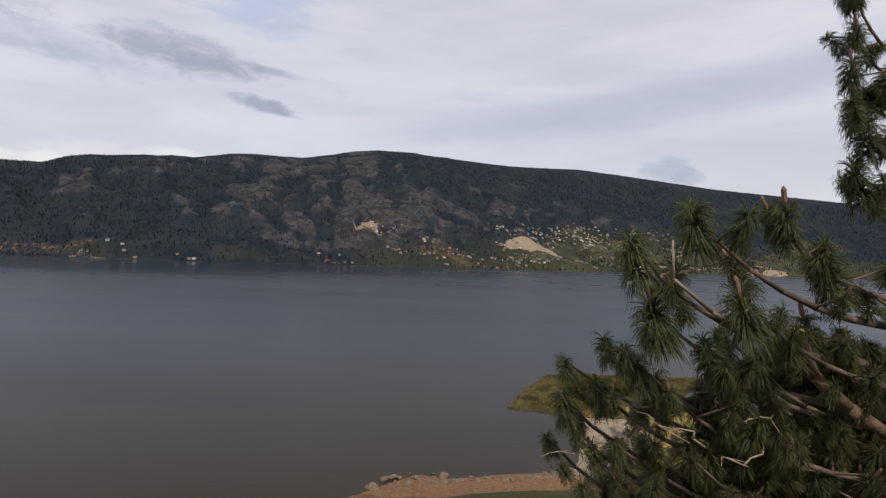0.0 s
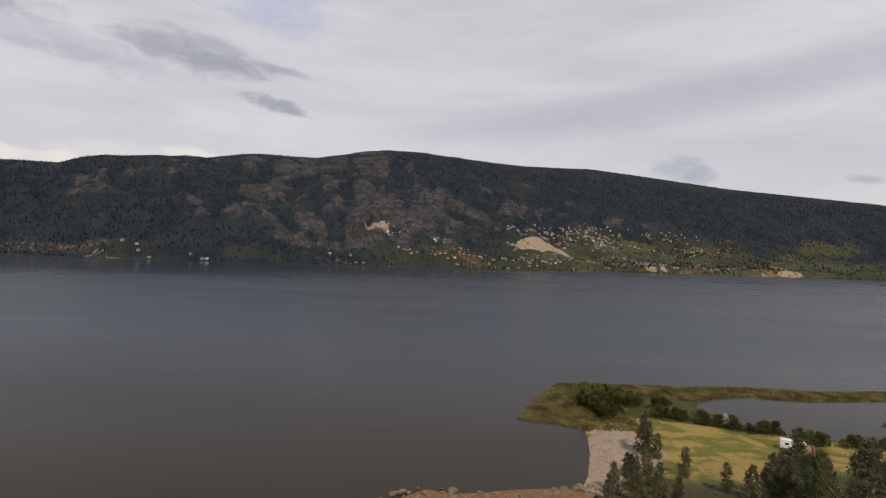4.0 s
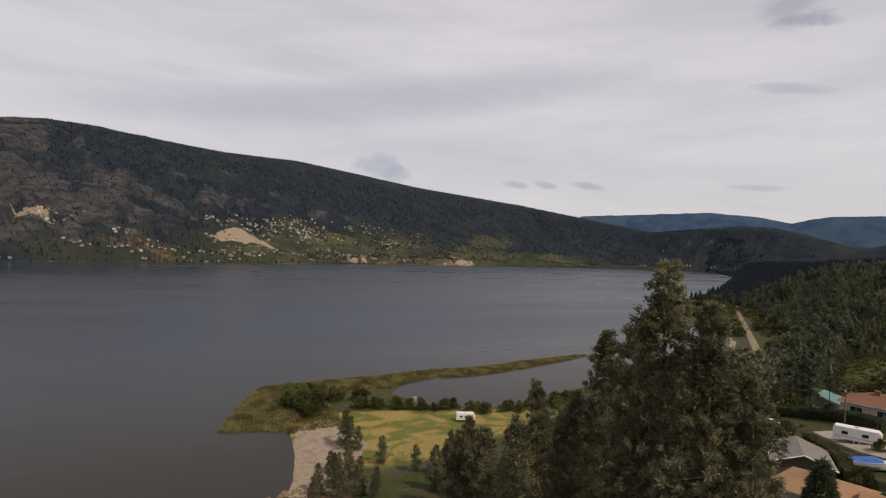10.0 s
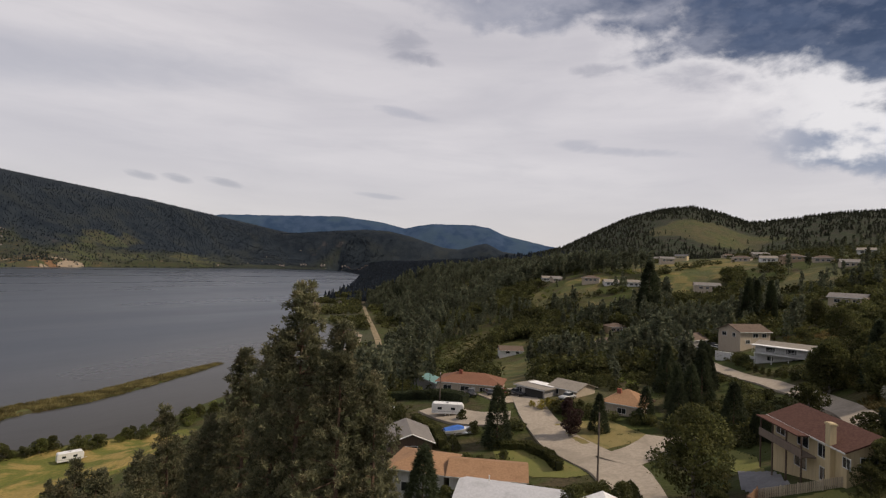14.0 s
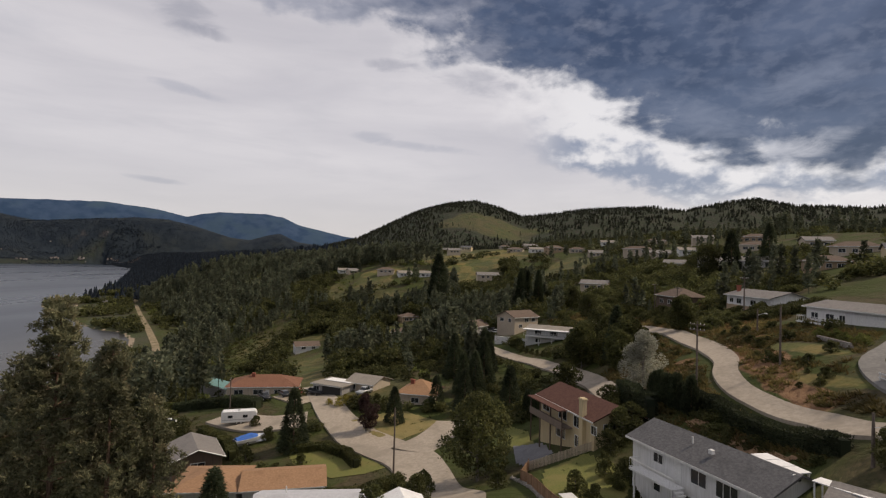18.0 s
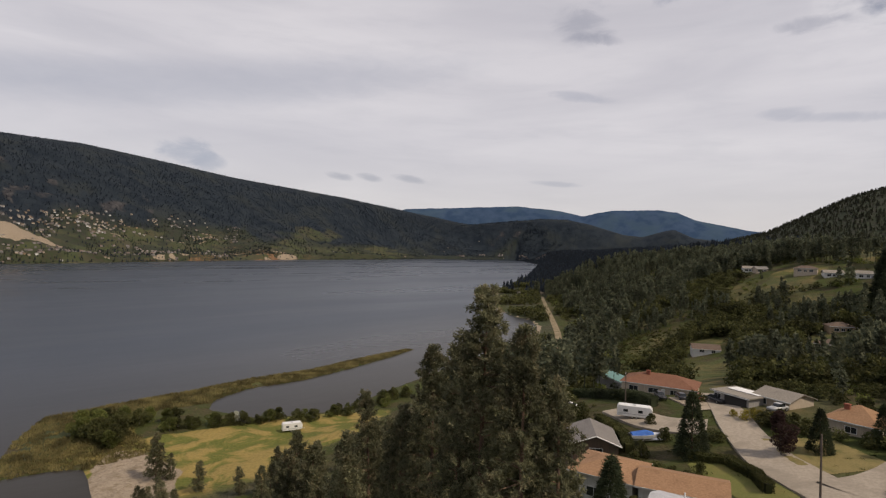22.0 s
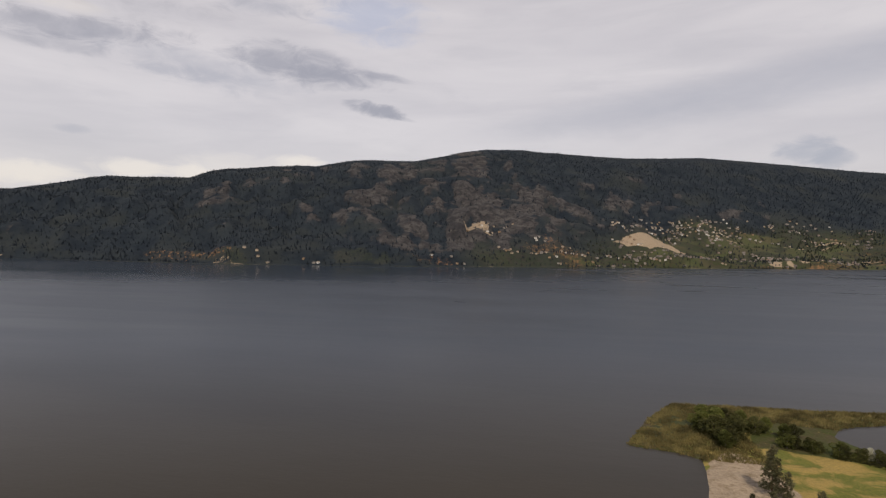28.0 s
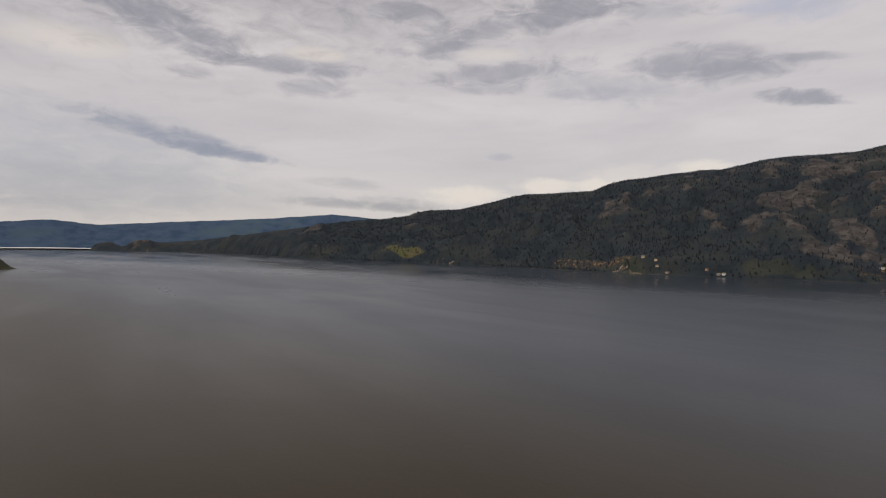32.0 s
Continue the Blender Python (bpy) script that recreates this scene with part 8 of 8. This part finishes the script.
for i in range(70):
    f = i / 69
    x, y = -12 + 50 * f + rg.normal(0, 1.6), 121.5 + 10 * f + 1.5 * math.sin(f * 9) + rg.normal(0, 1.6)
    bm = bmesh.new()
    bmesh.ops.create_icosphere(bm, subdivisions=2, radius=1)
    for v in bm.verts:
        v.co *= 1 + 0.45 * noise.noise(v.co * 1.7 + Vector((i, 0, 0)))
    me = bpy.data.meshes.new("rock")
    bm.to_mesh(me), bm.free()
    me.materials.append(ROCK)
    ob = new("rock", me)
    s = rg.uniform(0.25, 1.15)
    ob.matrix_world = pose(x, y, 0.15, float(rg.uniform(0, 40)), 0, float(rg.uniform(0, 360))) @ Matrix.Diagonal((s * 1.3, s, s * 0.55, 1))
    tagged(ob, "tan weathered boulder at the water's edge", "rock", "boulders on the shore")

# ---- the pine crown close beside the camera ----
NEEDLE = foliage("long_needles", (0.040, 0.051, 0.023), (0.115, 0.125, 0.050), (0.108, 0.108, 0.042), 0.5)
CANDLE = surface("pine_candle", [(0.19, 0.11, 0.08), (0.27, 0.17, 0.12)], 20, 0.8, 0.2)
TWIG = surface("pine_twig", [(0.10, 0.072, 0.054), (0.19, 0.145, 0.115), (0.07, 0.05, 0.04)], 14, 0.9, 0.5)
DEAD = surface("bleached_twig", [(0.26, 0.21, 0.17), (0.34, 0.29, 0.24), (0.18, 0.14, 0.11)], 16, 0.9, 0.4)
CUT = surface("fresh_cut_wood", [(0.55, 0.34, 0.14), (0.62, 0.42, 0.20)], 20, 0.8, 0.1)


def tuft_mesh(seed, n=150, ln=0.20):
    """A brush of long needles round the end of a shoot that points along z; the older ones droop."""
    rg = np.random.default_rng(seed)
    tri = []
    for i in range(n // 3):
        # needles grow in bundles of three, rise from the shoot and hang over
        back = rg.uniform(0, 1) ** 0.8
        a = rg.uniform(0, 2 * math.pi)
        out = math.radians(rg.uniform(22, 66) + 52 * back)
        p = np.array([0, 0, -0.22 * back])
        droop = rg.uniform(0.8, 1.7) * (0.7 + 0.9 * back)
        for _ in range(3):
            d = unit(np.array([math.sin(out) * math.cos(a), math.sin(out) * math.sin(a), math.cos(out)]) + rg.normal(0, 0.09, 3))
            l, w = ln * rg.uniform(0.7, 1.2), 0.0024
            one = p + d * l * 0.42
            two = one + unit(d + np.array([0, 0, -0.75 * droop])) * l * 0.33
            tip = two + unit(d * 0.75 + np.array([0, 0, -1.6 * droop])) * l * 0.33
            s = unit(np.cross(d, rg.normal(size=3))) * w
            tri += [[p - s, p + s, one + s], [p - s, one + s, one - s], [one - s, one + s, two + s], [one - s, two + s, two - s], [two - s, two + s, tip]]
    return tris_mesh("needle_tuft", np.array(tri), NEEDLE)


BRUSHES = [tuft_mesh(200 + i, 460 + 40 * i, 0.120 + 0.010 * i) for i in range(6)]
bm = bmesh.new()
tube(bm, (0, 0, -0.02), (0, 0, 0.03), 0.008, 0.014, 8), tube(bm, (0, 0, 0.03), (0, 0, 0.08), 0.014, 0.013, 8), tube(bm, (0, 0, 0.08), (0, 0, 0.10), 0.013, 0.004, 8)
candle_mesh = bpy.data.meshes.new("candle")
bm.to_mesh(candle_mesh), bm.free()
candle_mesh.materials.append(CANDLE)

TRUNK = Vector((4.35, 4.55, 0))
pine = thing("pine_tree", TRUNK.x, TRUNK.y, 0, 0, "ponderosa pine with long needle tufts and brown buds beside the camera", "pine tree")
pine.matrix_world = Matrix.Identity(4)
zg = hz(TRUNK.x, TRUNK.y)
bm = bmesh.new()
line = [(0, 0, zg - 0.6), (0.1, -0.05, zg + 4), (0.05, 0.05, zg + 8), (-0.15, 0.0, 51.3), (-0.30, -0.05, 52.6), (-0.36, -0.1, 53.0), (-0.38, -0.1, 53.4)]
rad = [0.21, 0.18, 0.14, 0.075, 0.05, 0.032, 0.012]
for i in range(6):
    tube(bm, TRUNK + Vector(line[i]), TRUNK + Vector(line[i + 1]), rad[i], rad[i + 1], 10)
part("trunk", bm, BARK, pine)


def stem(z):
    for a, b in zip(line, line[1:]):
        if z <= b[2]:
            return TRUNK + Vector(a).lerp(Vector(b), max(0, (z - a[2]) / (b[2] - a[2])))
    return TRUNK + Vector(line[-1])


# ends of the shoots: azimuth to the right of +y, height angle, distance from (0, 0, 52)
TIPS = [(18.2, 1.4, 3.6), (23.6, 4.6, 3.7), (31.5, 4.7, 4.1), (28.2, -3.6, 3.9), (34.5, 0.0, 4.6), (20.5, -5.0, 3.75), (16.0, -8.6, 3.9), (12.0, -11.0, 4.1), (10.8, -18.5, 4.4), (13.6, -17.5, 4.2), (25.2, -8.0, 4.0), (22.4, -13.0, 4.0),
        (19.2, -10.6, 3.9), (26.8, -13.4, 4.3), (29.6, -8.6, 4.3), (33.2, -5.2, 4.7), (24.5, -18.5, 4.2), (28.4, -16.6, 4.5), (20.0, -17.8, 4.3), (32.2, -13.2, 4.7), (34.5, -18.0, 4.9), (36.4, -9.0, 5.0), (17.6, -21.5, 4.4),
        (12.2, -14.6, 4.2), (15.6, -13.4, 4.1), (17.4, -18.4, 4.2), (21.2, -21.0, 4.3), (14.6, -22.5, 4.3), (25.0, -22.0, 4.5), (30.0, -21.2, 4.7), (35.6, 23.0, 5.2), (36.0, 19.6, 5.15), (35.8, 16.8, 5.0), (36.6, 12.2, 4.95), (36.2, 8.2, 4.9), (37.4, 6.0, 5.05), (38.2, 14.8, 5.2)]
rg = np.random.default_rng(404)


def shoot(p, d, candle, size=0.0):
    q = Vector(d).normalized().to_track_quat("Z", "Y").to_matrix().to_4x4()
    m = Matrix.Translation(p) @ q @ Matrix.Rotation(float(rg.uniform(0, 6.28)), 4, "Z") @ Matrix.Scale(size or float(rg.uniform(0.62, 1.02)), 4)
    t = hang("needle_tuft", BRUSHES[int(rg.integers(0, 6))], pine, "", m)
    if candle:
        hang("candle", candle_mesh, t, "brown bud", pose(0, 0, 0.02))


limb_no = 0
extra = [(float(rg.uniform(18, 40)), float(rg.uniform(-34, -17)), float(rg.uniform(4.4, 5.6))) for _ in range(20)] + [(float(rg.uniform(25, 42)), float(rg.uniform(-32, -5)), float(rg.uniform(4.9, 6.2))) for _ in range(64)] + [(float(rg.uniform(41, 54)), float(rg.uniform(-10, 26)), float(rg.uniform(5.2, 6.4))) for _ in range(6)]
for az, el, dist in TIPS + extra:
    a, e = radians(az), radians(el)
    end = Vector((math.sin(a) * dist, math.cos(a) * dist, 52 + math.tan(e) * dist))
    out = end - stem(end.z - 0.5)
    start = stem(max(zg + 5, end.z - 0.15 - 0.22 * Vector((out.x, out.y)).length))
    sag = start.lerp(end, 0.72) + Vector((float(rg.normal(0, 0.16)), float(rg.normal(0, 0.16)), -0.20 * (end - start).length))
    pts = [start * (1 - u) ** 2 + sag * 2 * u * (1 - u) + end * u * u for u in np.linspace(0, 1, 9)]
    bm = bmesh.new()
    r0 = 0.009 + 0.010 * (end - start).length
    for i in range(8):
        tube(bm, pts[i], pts[i + 1], r0 * (1 - i / 10), r0 * (1 - (i + 1) / 10), 6)
    part("branch", bm, TWIG, pine, flat=False)
    d = (pts[8] - pts[7]).normalized() + Vector((0, 0, 1.7))
    shoot(end, d, rg.random() < (0.22 if el < 14 else 1.0), 1.25 if el > -6 and dist < 5 else 0.0)
    # side shoots along the outer half
    for u in ((0.4, 0.5, 0.6, 0.7, 0.8, 0.9) if el < -6 else (0.6, 0.75, 0.9)):
        p = pts[int(u * 8)]
        s = Vector((float(rg.normal(0, 1)), float(rg.normal(0, 1)), float(rg.uniform(0.1, 0.9)))).normalized()
        ln = float(rg.uniform(0.12, 0.42)) * (1.2 - u * 0.5)
        q = p + s * ln
        tube_bm = tube(bmesh.new(), p, q, 0.008, 0.005, 5)
        part("twig", tube_bm, TWIG, pine)
        shoot(q, s + Vector((0, 0, 1.1)), rg.random() < 0.15)

# bare, bleached twigs among the lower limbs
for az, el, dist in ((13.0, -19.5, 4.2), (15.2, -20.6, 4.2), (17.6, -15.6, 3.95), (20.6, -18.8, 3.9), (23.0, -15.2, 3.9), (26.2, -17.4, 4.1), (28.6, -14.6, 4.2)):
    a, e = radians(az), radians(el)
    p = Vector((math.sin(a) * dist, math.cos(a) * dist, 52 + math.tan(e) * dist))
    step = (stem(p.z) - p).normalized() * -0.08
    p = p - step * 6
    bm = bmesh.new()
    for i in range(7):
        q = p + step + Vector([float(v) for v in rg.normal(0, 0.035, 3)])
        tube(bm, p, q, 0.0085 - 0.0009 * i, 0.0076 - 0.0009 * i, 6)
        if i in (2, 4):
            tube(bm, q, q + Vector([float(v) for v in rg.normal(0, 0.09, 3)]), 0.005, 0.002, 5)
        p = q
    part("bare_twig", bm, DEAD, pine, "bleached bare twig", flat=False)

# the bare, sawn-off limb that reaches out to the left
bm = bmesh.new()
cut = [Vector((2.35, 3.70, 51.52)), Vector((2.0, 3.55, 51.50)), Vector((1.66, 3.42, 51.66)), Vector((1.37, 3.32, 51.86)), Vector((1.36, 3.33, 52.1))]
for i in range(4):
    tube(bm, cut[i], cut[i + 1], 0.022 - 0.004 * i, 0.018 - 0.004 * i, 7)
part("bare_branch", bm, DEAD, pine, "pale bare branch", flat=False)
part("sawn_end", tube(bmesh.new(), (2.33, 3.69, 51.52), (2.42, 3.73, 51.51), 0.032, 0.034, 10), CUT, pine, "fresh yellow saw cut")
bm = bmesh.new()
old = [Vector((2.42, 3.74, 51.5)), Vector((2.6, 3.85, 51.2)), Vector((2.95, 4.0, 50.95)), Vector((3.6, 4.3, 50.6)), stem(50.2)]
for i in range(4):
    tube(bm, old[i], old[i + 1], 0.036 + 0.008 * i, 0.044 + 0.008 * i, 8)
part("limb", bm, BARK, pine, flat=False)
